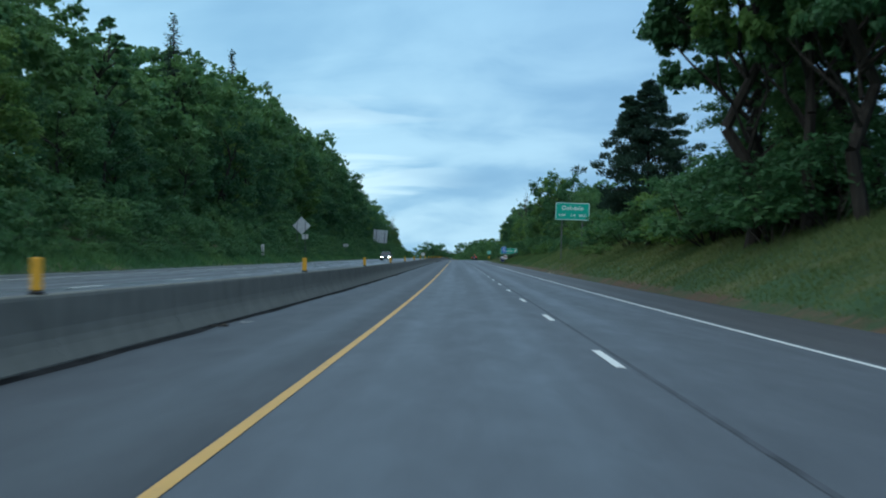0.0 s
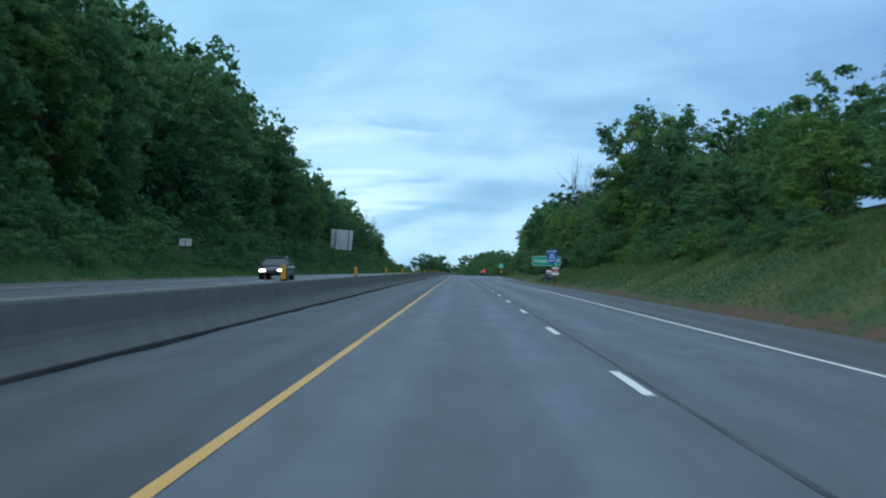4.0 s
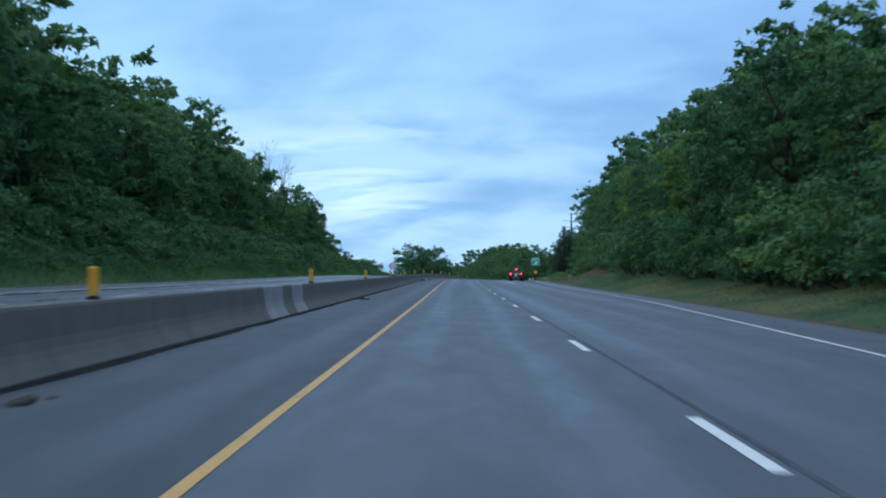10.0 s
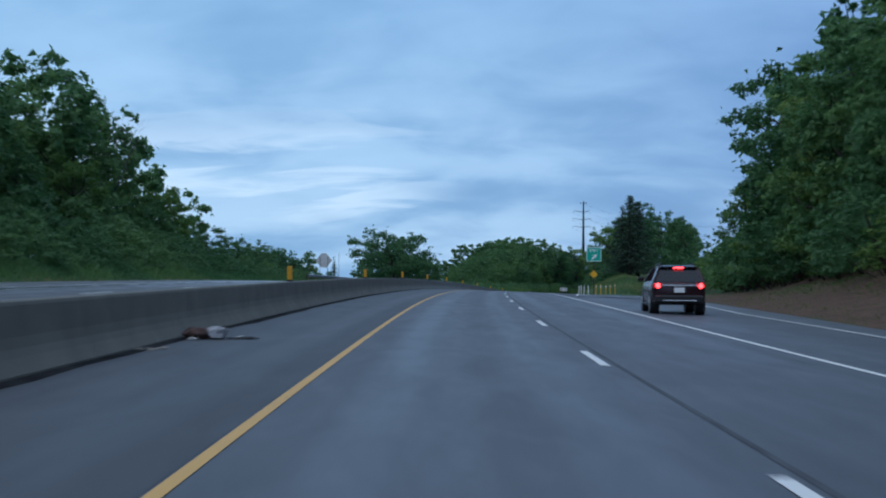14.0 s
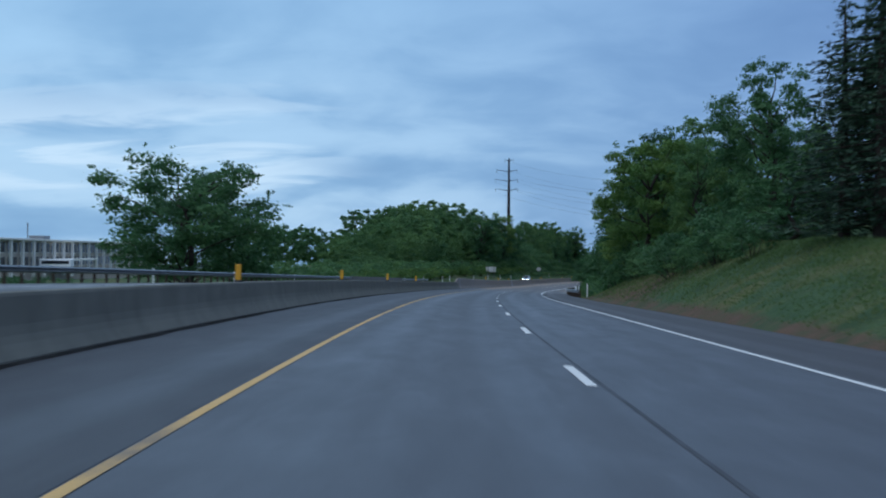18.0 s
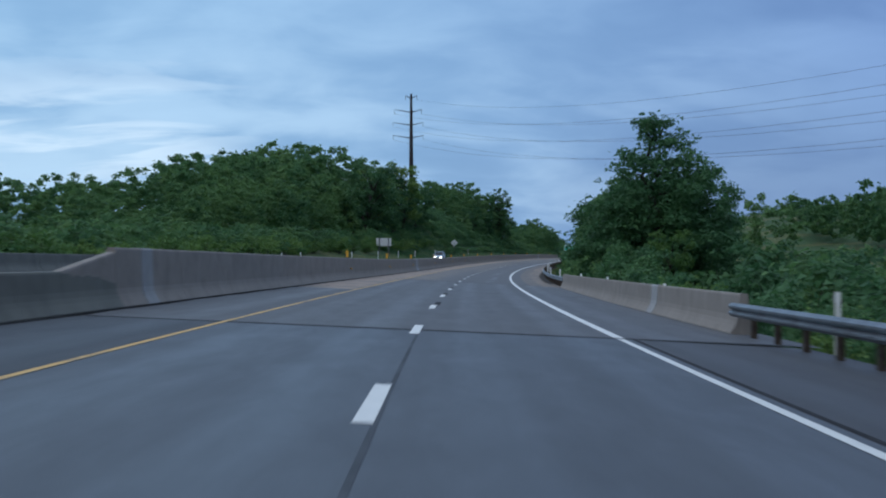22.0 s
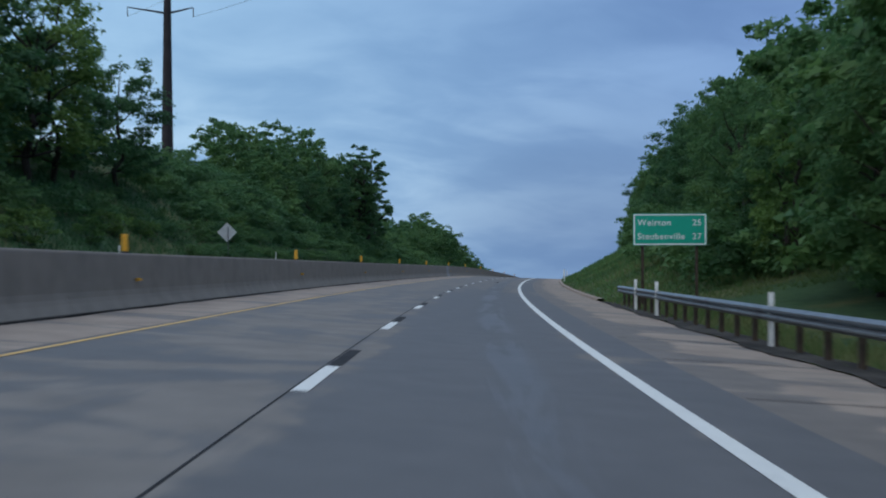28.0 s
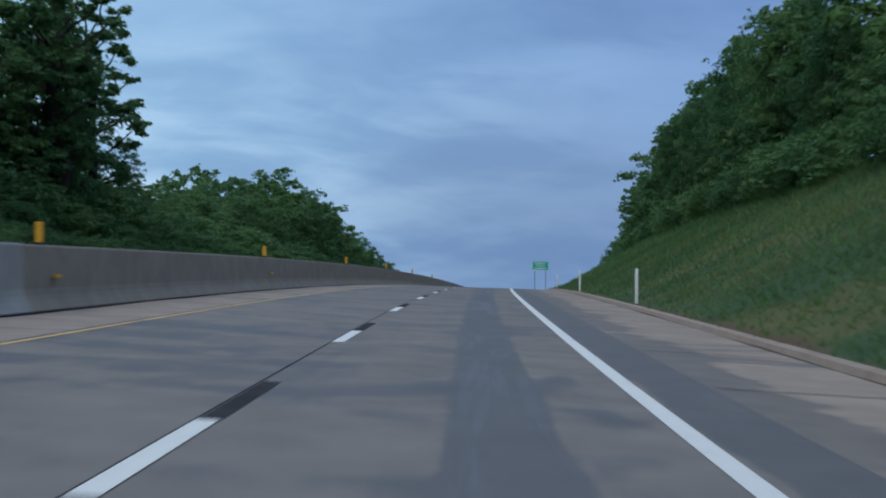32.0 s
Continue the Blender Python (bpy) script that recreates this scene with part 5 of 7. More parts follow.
def bare_tree(seed, label, twigs=3):
    """A dead tree 12 m high with forking branches."""
    r = np.random.default_rng(seed)
    bm, trunks = bmesh.new(), bmesh.new()

    def grow(a, way, length, rad, depth):
        b = a + way * length
        b = limb(bm if depth else trunks, a, b, rad, rad * 0.6, r, 2, 5 if depth < 2 else 3)
        if depth >= 5:
            return
        for k in range(3 if depth < 3 else 2):
            w = Vector((way.x + r.normal() * 0.42, way.y + r.normal() * 0.42, way.z + r.uniform(-0.1, 0.3))).normalized()
            grow(a.lerp(b, r.uniform(0.55, 1.0)), w, length * r.uniform(0.55, 0.8), rad * 0.55, depth + 1)

    for k in range(2):
        grow(Vector((r.normal() * 0.3, r.normal() * 0.3, -0.4)), Vector((r.normal() * 0.12, r.normal() * 0.12, 1)).normalized(), 4.6, 0.14, 0)
    top = max(v.co.z for v in bm.verts)
    for v in (*bm.verts, *trunks.verts):
        v.co.z *= 12.0 / top
    t = thing("dead_tree", label, "dead tree", group="leafless trees")
    part("trunk", trunks, M_DEADWOOD, t)
    part("branch", bm, M_DEADWOOD, t)
    return t


STOCK = {
    "near": [broad_tree(10 + i, 9600, 0.27, "leafy broadleaved tree in full dark green summer foliage", M_LEAF, 3.9 + 0.3 * (i % 3), 0.08, 34, 0.05 * (i % 2), 0.3 * (i % 3 == 1), loose=1.0) for i in range(6)],
    "leafy": [broad_tree(10 + i, 17000, 0.195, "dense broadleaved tree in dark green summer foliage beside the concrete lanes", M_LEAF, 3.9 + 0.3 * (i % 3), 0.08, 36, 0.05 * (i % 2), 0.3 * (i % 3 == 1), per=7) for i in range(6)],
    "pale": [broad_tree(30 + i, 9600, 0.26, "leafy broadleaved tree with fresh light green foliage", M_LEAF_PALE, 4.0, 0.12, 32) for i in range(2)],
    "fine": [broad_tree(40 + i, 24000, 0.20, "full broadleaved tree with fine green foliage close to the road", M_LEAF, 4.4, 0.10, 46, per=7) for i in range(3)],
    "tall": [broad_tree(70 + i, 17000, 0.21, "tall roadside tree with bare lower trunk and open crown", (M_LEAF, M_LEAF_PALE)[i % 2], 3.4, 0.36, 42, per=5, fine=0.75) for i in range(3)],
    "open": [broad_tree(75 + i, 9000, 0.21, "slender tree with an airy see-through crown above the woods", M_LEAF, 3.0, 0.15, 60, 0.04, 0.3, per=4, fine=0.5) for i in range(2)],
    "maple": [broad_tree(78, 26000, 0.21, "broad light green maple with layered boughs over the bank", M_LEAF_PALE, 4.6, 0.12, 44, per=7, loose=1.05)],
    "cone": [broad_tree(85, 34000, 0.20, "full pyramidal broadleaved tree with a pointed top behind the bridge rail", M_LEAF, 5.0, 0.06, 60, pointed=1.0, per=7)],
    "wide": [broad_tree(80 + i, 13000, 0.30, "spreading broadleaved tree standing alone beyond the guard rail", M_LEAF, 6.0, 0.2, 40, 0.08) for i in range(2)],
    "shrub": [shrub(100 + i, 2000, 0.17, "dense green shrub at the foot of the woods", M_LEAF) for i in range(4)],
    "paleshrub": [shrub(120 + i, 2000, 0.16, "bright green leafy shrub beside the road", M_LEAF_PALE) for i in range(2)],
    "spruce": [conifer(130 + i, 5200, "dark spruce with drooping boughs above the woods", 2.7, i == 1) for i in range(2)],
    "pine": [pine(140, 52000, "tall dark rounded pine with dense flat boughs beside the road")],
    "dead": [bare_tree(150 + i, "bleached leafless tree rising above the woods") for i in range(2)],
}


def template(maker, *args, **more):
    """Leaves of a tree for the joined woodland, as an array; the tree itself is taken away."""
    t = maker(*args, **more)
    kids = list(t.children)
    out = None
    for k in kids:
        if len(k.data.polygons) and k.name.split(".")[0] in ("crown", "foliage"):
            a = np.empty(len(k.data.vertices) * 3, np.float32)
            k.data.vertices.foreach_get("co", a)
            out = a.reshape(-1, 3, 3)
        bpy.data.objects.remove(k)
    bpy.data.objects.remove(t)
    return out


WOOD = {
    "tree": [template(broad_tree, 50 + i, 3400, 0.46, "wood", M_LEAF, 4.2, 0.10, 28, 0.0, 0.25 * (i % 2)) for i in range(5)],
    "far": [template(broad_tree, 60 + i, 1900, 0.66, "wood", M_LEAF, 4.6, 0.15, 20) for i in range(3)],
    "shrub": [template(shrub, 110 + i, 1300, 0.21, "wood", M_LEAF) for i in range(4)],
}
JOINED = {"woodland": [], "undergrowth": [], "far_woodland": []}
USED = set()
trng = random.Random(11)


def plant(kind, s, lat, top, wide=1.0, lift=0.0, joined=None):
    """One plant whose top is `top` over the road's middle line; with joined, it becomes part of that wood."""
    base = ground_z(s, lat) - 0.15 + lift
    h = max(top - base, 1.0)
    unit_h = 3.0 if "shrub" in kind else 12.0
    k = h / unit_h
    w = min(max(k, 0.62 if unit_h == 12 else 0.5), 1.45 if unit_h == 12 else 2.2) * wide * trng.uniform(0.88, 1.14)
    m = Matrix.Translation(pos(s, lat, base)) @ Matrix.Rotation(trng.uniform(0, 6.283), 4, "Z") @ Matrix.Diagonal((w, w, k, 1))
    if joined:
        JOINED[joined].append((trng.choice(WOOD[kind]), np.array(m)))
        return None
    src = trng.choice(STOCK[kind])
    if src.name in USED:
        return copy_thing(src, m @ Matrix.Diagonal((1 / src.scale.x, 1 / src.scale.y, 1 / src.scale.z, 1)))
    USED.add(src.name)
    src.matrix_basis = m
    return src


def row(kind, s0, s1, lat, top, step, jitter=1.2, wide=1.0, vary=0.14, skip=(), pale=0.0, joined=None):
    s = s0 + trng.uniform(0, step)
    while s < s1:
        l = lat(s) if callable(lat) else lat
        l += trng.uniform(-jitter, jitter)
        if not any(a < s < b for a, b in skip):
            k = kind
            if pale and not joined and trng.random() < pale:
                k = "paleshrub" if "shrub" in kind else "pale"
            plant(k, s, l, top(s) * trng.uniform(1 - vary, 1 + vary * 0.4), wide, joined=joined)
        s += step * trng.uniform(0.75, 1.25)


def share(table, f):
    return lambda s: f * knots(s, table)


# left side, up to the exit: canopy heights along the road
TOP_L = [(-40, 19), (90, 19.5), (135, 21), (200, 25.5), (300, 26), (345, 25), (362, 21), (410, 20), (450, 18.2), (490, 16.4), (535, 14.6), (560, 10), (592, 6)]
near_sign = ((354, 368),)
row("shrub", 20, 592, -18.6, lambda s: min(3.2, 0.2 * knots(s, TOP_L)), 3.6, 0.7, 1.1,skip=near_sign, joined="undergrowth")
row("shrub", 20, 592, -17.9, lambda s: 2.1, 2.4, 0.35, 1.0, 0.2, joined="undergrowth")
row("shrub", 20, 592, -20.6, lambda s: min(5.4, 0.30 * knots(s, TOP_L)), 4.0, 1.0, skip=near_sign, joined="undergrowth")
row("shrub", 40, 592, -23.2, lambda s: min(7.5, 0.38 * knots(s, TOP_L)), 4.4, 1.0, joined="undergrowth")
row("near", 40, 590, -25.4, share(TOP_L, 0.76), 6.6, 1.5, 0.95, 0.3, pale=0.15)
row("open", 90, 420, -30.0, share(TOP_L, 1.10), 30.0, 2.0, 1.0, 0.14)
row("tree", 50, 580, -29.0, share(TOP_L, 1.03), 5.6, 1.5, 0.95, 0.26, joined="woodland")
row("tree", 50, 565, -36.0, share(TOP_L, 1.16), 6.4, 2.0, 1.05, 0.14, joined="woodland")
for s, lat, top in ((145, -30, 28.5), (150, -31.5, 27.0), (181, -30, 30.5), (188, -31.5, 28.5)):
    plant("spruce", s, lat, top, 1.0)
for s, lat, top in ((392, -29, 20.5), (489, -25, 19.5), (538, -27, 14.0)):
    plant("dead", s, lat, top, 0.8)

# right side, up to the exit
for s, lat, top, w, kind in ((68, 15.4, 24, 0.95, "tall"), (72, 16.8, 24, 0.95, "tall"), (64, 17.2, 25, 1.0, "tall"), (66, 20.0, 24, 1.0, "tall"), (60, 18.6, 25, 1.0, "tall"), (76, 19.5, 21, 0.9, "open"), (75, 18.6, 12.5, 1.0, "fine"), (66, 18.6, 11.5, 1.0, "fine"), (55, 20.0, 23, 1.0, "tall"), (95, 22.5, 11.5, 0.9, "near"), (72, 25, 20, 1.0, "open"), (60, 25, 20, 1.0, "near"), (84, 24, 12, 1.0, "near"), (40, 21, 19, 1.0, "tall")):
    plant(kind, s, lat, top, w)
tall_pine = plant("pine", 103.5, 16.1, 15.4, 0.92)
tall_pine.matrix_basis = stand(103.5, 16.1, ground_z(103.5, 16.1) - 0.15) @ Matrix.Diagonal((0.92, 0.92, (15.3 - ground_z(103.5, 16.1)) / 12, 1))
row("shrub", 60, 146, 17.2, lambda s: knots(s, [(56, 7.4), (80, 7.6), (110, 7.6), (146, 5.4)]), 3.2, 1.2, 1.2, pale=0.12)
row("shrub", 70, 150, 21.5, lambda s: knots(s, [(70, 10.0), (110, 9.0), (150, 8.4)]), 3.6, 1.2, 1.2, joined="undergrowth")
TOP_R = [(110, 7), (150, 8), (170, 9), (200, 12.5), (240, 14.2), (262, 15.2), (290, 13.2), (340, 14), (365, 16), (400, 16.8), (430, 16.4), (470, 17.4), (500, 19.5), (530, 19.5), (548, 17), (562, 12), (568, 6)]
away = lambda base: (lambda s: base + knots(s, [(430, 0), (470, 1.8), (560, 5.0)]))
row("shrub", 180, 298, 16.2, lambda s: knots(s, [(176, 3.6), (250, 3.8), (276, 3.3), (284, 2.0), (300, 1.6)]), 4.4, 0.8, skip=((250, 262),), pale=0.3)
row("shrub", 160, 560, lambda s: away(18.2)(s) + (2.6 if 304 < s < 323 else 0.0), lambda s: min(5.6, 0.38 * knots(s, TOP_R)), 4.0, 1.0, skip=((166, 186), (250, 258)), pale=0.25)
row("near", 188, 560, away(20.6), share(TOP_R, 0.78), 6.0, 1.4, 0.9, 0.32, pale=0.2)
row("open", 200, 545, away(23.0), share(TOP_R, 1.08), 26.0, 1.6, 1.0, 0.14)
row("tree", 170, 565, away(24.0), share(TOP_R, 1.0), 5.6, 1.5, 0.95, 0.26, skip=((168, 184),), joined="woodland")
row("tree", 150, 575, away(31.0), share(TOP_R, 1.07), 6.6, 2.0, 1.05, 0.14, joined="woodland")
for s, lat, top in ((319, 21.5, 18.8), (326, 23, 17.6), (333, 24, 16.4), (448, 25.5, 19.5)):
    plant("dead", s, lat, top, 0.75)

# grassy island and the cutting before the bridge
plant("spruce", 618.5, 18.2, 13.6, 1.8)
plant("spruce", 621, 19.4, 13.0, 1.6)
plant("spruce", 620, 17.2, 12.4, 1.4)
for s, lat, top, kind in ((636, 15.2, 5.4, "shrub"), (650, 20.5, 15.4, "fine"), (675, 15.8, 13.8, "maple"), (666, 19, 12, "fine"), (632, 23.5, 12.8, "near"), (628, 26, 11.5, "near"), (640, 19.5, 8.0, "near"), (645, 27, 12, "near"), (625, 24, 7, "shrub"), (621, 27, 5.5, "shrub"), (634, 31, 7, "near"), (640, 36, 8, "near"), (650, 42, 9, "near"), (652, 35, 9, "near"), (618, 23, 4.4, "shrub"), (629, 15.5, 4.6, "shrub")):
    plant(kind, s, lat, top)
plant("dead", 662, 36, 13.5, 0.9)
for s, lat, top, kind in ((268, 20.6, 18.5, "near"), (259, 21.5, 17.6, "pale"), (249, 20.8, 16.2, "near"), (263, 24, 19.5, "near")):
    plant(kind, s, lat, top, 0.85)
TOP_R2 = [(640, 11), (668, 15.2), (690, 16), (711, 18), (732, 15.5), (744, 7.5), (764, 8), (775, 11), (790, 11), (805, 8), (829, 6.2), (845, 6.8), (858, 9.1), (875, 11.2), (900, 11.6), (925, 12), (945, 12.5), (968, 17), (985, 16.4), (1000, 14.6), (1010, 11.4), (1040, 9.3), (1073, 13.6), (1100, 18.4), (1117, 17.5), (1147, 18.5), (1200, 13), (1290, 7)]
row("shrub", 632, 682, 14.6, lambda s: knots(s, [(632, 3.6), (650, 4.4), (682, 4.0)]), 2.8, 0.8, 1.0, 0.25)
row("shrub", 640, 690, 19.0, lambda s: knots(s, [(640, 6), (690, 6.5)]), 3.4, 1.5)
for s, lat, top, kind, w in ((711, 20.0, 15.0, "fine", 0.9), (706, 18.6, 9.0, "fine", 0.85), (696, 19.8, 15.0, "fine", 0.9), (688, 18.6, 15.0, "fine", 0.9), (701, 18.8, 8.5, "fine", 0.9), (687, 20, 15.6, "fine", 0.95), (705, 21.5, 16.5, "fine", 0.9), (676, 21.5, 15.3, "near", 1.2), (662, 24, 13.5, "near", 1.1), (692, 15, 5.5, "shrub", 1.1)):
    plant(kind, s, lat, top, w)
row("tree", 660, 712, 28.0, share(TOP_R2, 0.9), 7.0, 2.0, joined="woodland")
row("shrub", 722, 780, 14.8, lambda s: knots(s, [(722, 0.1), (745, 0.2), (762, 0.9), (780, 2.6)]), 3.6, 0.8, pale=0.2)
row("shrub", 740, 776, 22.0, lambda s: knots(s, [(738, 0.6), (776, 3.2)]), 4.0, 1.5, 1.2)
row("tree", 762, 800, 31.0, lambda s: 2.6, 5.0, 3.0, 1.1, 0.2, joined="woodland")
row("tree", 755, 805, 41.0, lambda s: 4.2, 5.0, 4.0, 1.1, 0.2, joined="woodland")
row("far", 735, 800, 60.0, lambda s: 9.0, 6.0, 6.0, joined="far_woodland")
for lat, top in ((62, 13.0), (85, 15.0), (110, 18.5), (150, 21.0)):
    row("far", 800 if lat < 70 else 720, 1120, lat, lambda s: top, 6.0, 7.0, joined="far_woodland")
for s, lat, top, w, kind in ((787.5, 17.6, 12.2, 1.14, "cone"), (791, 20.5, 8.6, 0.9, "fine"), (780, 17.5, 3.6, 0.8, "pale"), (794, 16.8, 8.6, 1.0, "fine"), (795, 22, 9, 1.0, "near")):
    plant(kind, s, lat, top, w)
row("shrub", 782, 862, 14.2, lambda s: knots(s, [(782, 3.0), (862, 2.2)]), 3.8, 0.4, 0.75, pale=0.1)
row("leafy", 800, 938, lambda s: knots(s, [(850, 17.4), (880, 19.0), (940, 19.4)]), share(TOP_R2, 0.82), 5.6, 0.8, 0.9, 0.22, pale=0.08)
row("tree", 800, 945, 20.8, share(TOP_R2, 0.98), 5.8, 1.5, 1.0, 0.14, joined="woodland")
row("tree", 800, 960, 28.0, share(TOP_R2, 1.06), 7.0, 2.0, joined="woodland")
slope_line = lambda s: knots(s, [(940, 16.8), (985, 18.5), (1004, 20.0), (1030, 23.5), (1060, 23.6), (1100, 22.6), (1150, 22.6), (1300, 22)])


def reach(off, f):
    """Canopy that keeps its skyline when it stands farther from the road."""
    return lambda s: f * (1.25 + (knots(s, TOP_R2) - 1.25) * ((slope_line(s) + off - 5.3) / 14.7) ** 0.75)


row("shrub", 945, 1310, slope_line, lambda s: knots(s, [(945, 4.0), (985, 6.4), (1040, 8.6), (1190, 8.0), (1310, 5)]), 3.0, 0.8, 1.2, joined="undergrowth")
row("leafy", 942, 1150, lambda s: slope_line(s) + 2.6, reach(2.0, 0.82), 5.6, 1.0, 0.86, 0.2, pale=0.1)
row("tree", 1150, 1300, lambda s: slope_line(s) + 2.0, reach(2.0, 0.86), 5.6, 1.0, 1.0, 0.2, joined="woodland")
row("tree", 945, 1310, lambda s: slope_line(s) + 6, reach(6, 0.87), 5.6, 1.5, 1.05, 0.12, joined="woodland")
row("tree", 945, 1320, lambda s: slope_line(s) + 13, reach(13, 0.75), 7.0, 2.0, joined="woodland")
for s, lat, top in ((1128, 22.5, 12.5),):
    plant("near", s, lat, top, 0.7)

# left side beyond the exit
plant("wide", 688, -27.0, 14.0, 1.0)
plant("wide", 699, -24.0, 10.6, 0.66)
plant("wide", 703, -31, 13.2, 0.85)
row("shrub", 590, 602, -25.0, lambda s: 5.2, 3.0, 3.0)
row("near", 585, 606, -31.0, lambda s: 7.0, 5.0, 3.0, 0.7)
TOP_L2 = [(715, 5), (745, 6.5), (785, 7.6), (810, 9.6), (826, 11.8), (851, 17.2), (887, 22.8), (925, 22.8), (955, 24.5), (1000, 25), (1006, 14), (1048, 14), (1056, 18), (1069, 22.5), (1101, 24.2), (1113, 23), (1122, 10), (1150, 10), (1175, 14), (1203, 18.5), (1256, 15), (1312, 9)]
row("paleshrub", 725, 990, -22.0, lambda s: knots(s, [(725, 2.6), (800, 4.2), (880, 5.0), (990, 5.6)]), 5.5, 1.6, 1.2)
row("shrub", 705, 1000, -24.5, lambda s: knots(s, [(705, 3.2), (800, 5.2), (880, 6.2), (1000, 7.5)]), 4.2, 1.6, 1.2, skip=((911, 923),), joined="undergrowth")
row("tree", 745, 950, -31.0, share(TOP_L2, 0.66), 6.0, 2.5, 1.0, 0.2, joined="woodland")
row("near", 935, 997, -27.5, share(TOP_L2, 0.88), 5.6, 1.5, 1.0, 0.18, pale=0.15)
row("tree", 812, 996, -39.0, share([(812, 9.8), (851, 13.4), (883, 17.6), (910, 19.2), (928, 20.8), (955, 24.4), (1003, 25)], 1.0), 5.8, 3.0, 1.05, 0.18, joined="woodland")
row("tree", 875, 996, -50.0, share([(875, 13), (885, 15), (922, 21.5), (945, 23.5), (962, 26), (1003, 26)], 1.0), 6.4, 3.0, 1.1, 0.14, joined="woodland")
row("far", 880, 985, -80.0, lambda s: 16.5, 6.5, 5.0, joined="far_woodland")
row("far", 925, 1000, -62.0, share([(925, 17), (964, 27), (1003, 27)], 1.0), 7.0, 4.0, 1.15, 0.14, joined="far_woodland")
for lat, top in ((-19.0, 3.4), (-21.5, 5.6), (-24.0, 8.2), (-26.5, 10.5), (-29.0, 12.4), (-33.0, 14.6)):
    row("shrub", 985 if lat > -22 else 1000, 1060 if lat < -25 else 1240, lat, lambda s: top * knots(s, [(1060, 1.0), (1240, 0.7)]), 2.1, 1.0, 1.35, joined="undergrowth")
plant("paleshrub", 827, 20.5, 4.4, 1.1)
plant("paleshrub", 1016, -22.5, 7.2, 1.0)
for s, lat, top in ((1109, -24.5, 24), (1099, -23.5, 23)):
    plant("open", s, lat, top, 1.2)
row("near", 1056, 1140, -26.5, share(TOP_L2, 0.82), 6.0, 1.5, 1.0, 0.2, pale=0.12)
row("tree", 1140, 1320, -26.5, share(TOP_L2, 0.82), 6.0, 1.5, 1.0, 0.2, joined="woodland")
row("tree", 1058, 1330, -31.0, share(TOP_L2, 1.0), 5.8, 2.0, 1.05, 0.14, joined="woodland")
row("tree", 1060, 1340, -40.0, share(TOP_L2, 1.02), 7.0, 2.0, 1.1, joined="woodland")
row("shrub", 1056, 1320, -21.0, lambda s: knots(s, [(1056, 5.6), (1150, 4.2), (1320, 2.6)]), 4.0, 1.2, 1.2, joined="undergrowth")
plant("pale", 650, -34, 7.2, 0.6)
plant("near", 646, -38, 6.4, 0.6)
plant("spruce", 906.5, -107.7, 15.9, 1.0)
row("shrub", 640, 740, -60.0, lambda s: 1.5, 6.0, 8.0, 1.5)
row("far", 1330, 1560, -60.0, lambda s: 12.0, 9.0, 10.0, 1.4, joined="far_woodland")
row("far", 1330, 1560, 60.0, lambda s: 12.0, 9.0, 10.0, 1.4, joined="far_woodland")
plant("dead", 860, 25.0, 10.4, 0.7)
plant("leafy", 998, 22.5, 15.6, 1.0)
plant("leafy", 1005, 25.2, 15.8, 1.0)
# scrub on the bank below the first green sign, and the tree behind it
plant("leafy", 177, 18.9, 10.4, 0.8)
plant("leafy", 183, 20.5, 9.6, 0.8)
for s, lat, h, kind in ((121, 14.6, 1.1, "paleshrub"), (125, 16.2, 1.5, "shrub"), (130, 14.4, 0.9, "paleshrub"), (134, 16.6, 1.6, "shrub"), (138, 15.0, 1.0, "paleshrub"), (144, 16.4, 1.7, "shrub"), (151, 15.6, 1.2, "shrub"), (156, 17.0, 1.9, "paleshrub"), (162, 16.0, 1.4, "shrub"), (168, 17.4, 2.2, "shrub")):
    plant(kind, s, lat, ground_z(s, lat) + h, 1.2)

for nm, lab in (("woodland", "dense dark green broadleaved woodland on the banks"), ("undergrowth", "dense green undergrowth at the edge of the woods"), ("far_woodland", "distant hazy green woodland beyond the highway")):
    chunks = []
    for v, m in JOINED[nm]:
        chunks.append(v.reshape(-1, 3) @ m[:3, :3].T.astype(np.float32) + m[:3, 3].astype(np.float32))
    tagged(new(nm, leaf_mesh(nm, M_LEAF, np.concatenate(chunks).reshape(-1, 3, 3))), lab, "woodland", kind="stuff")


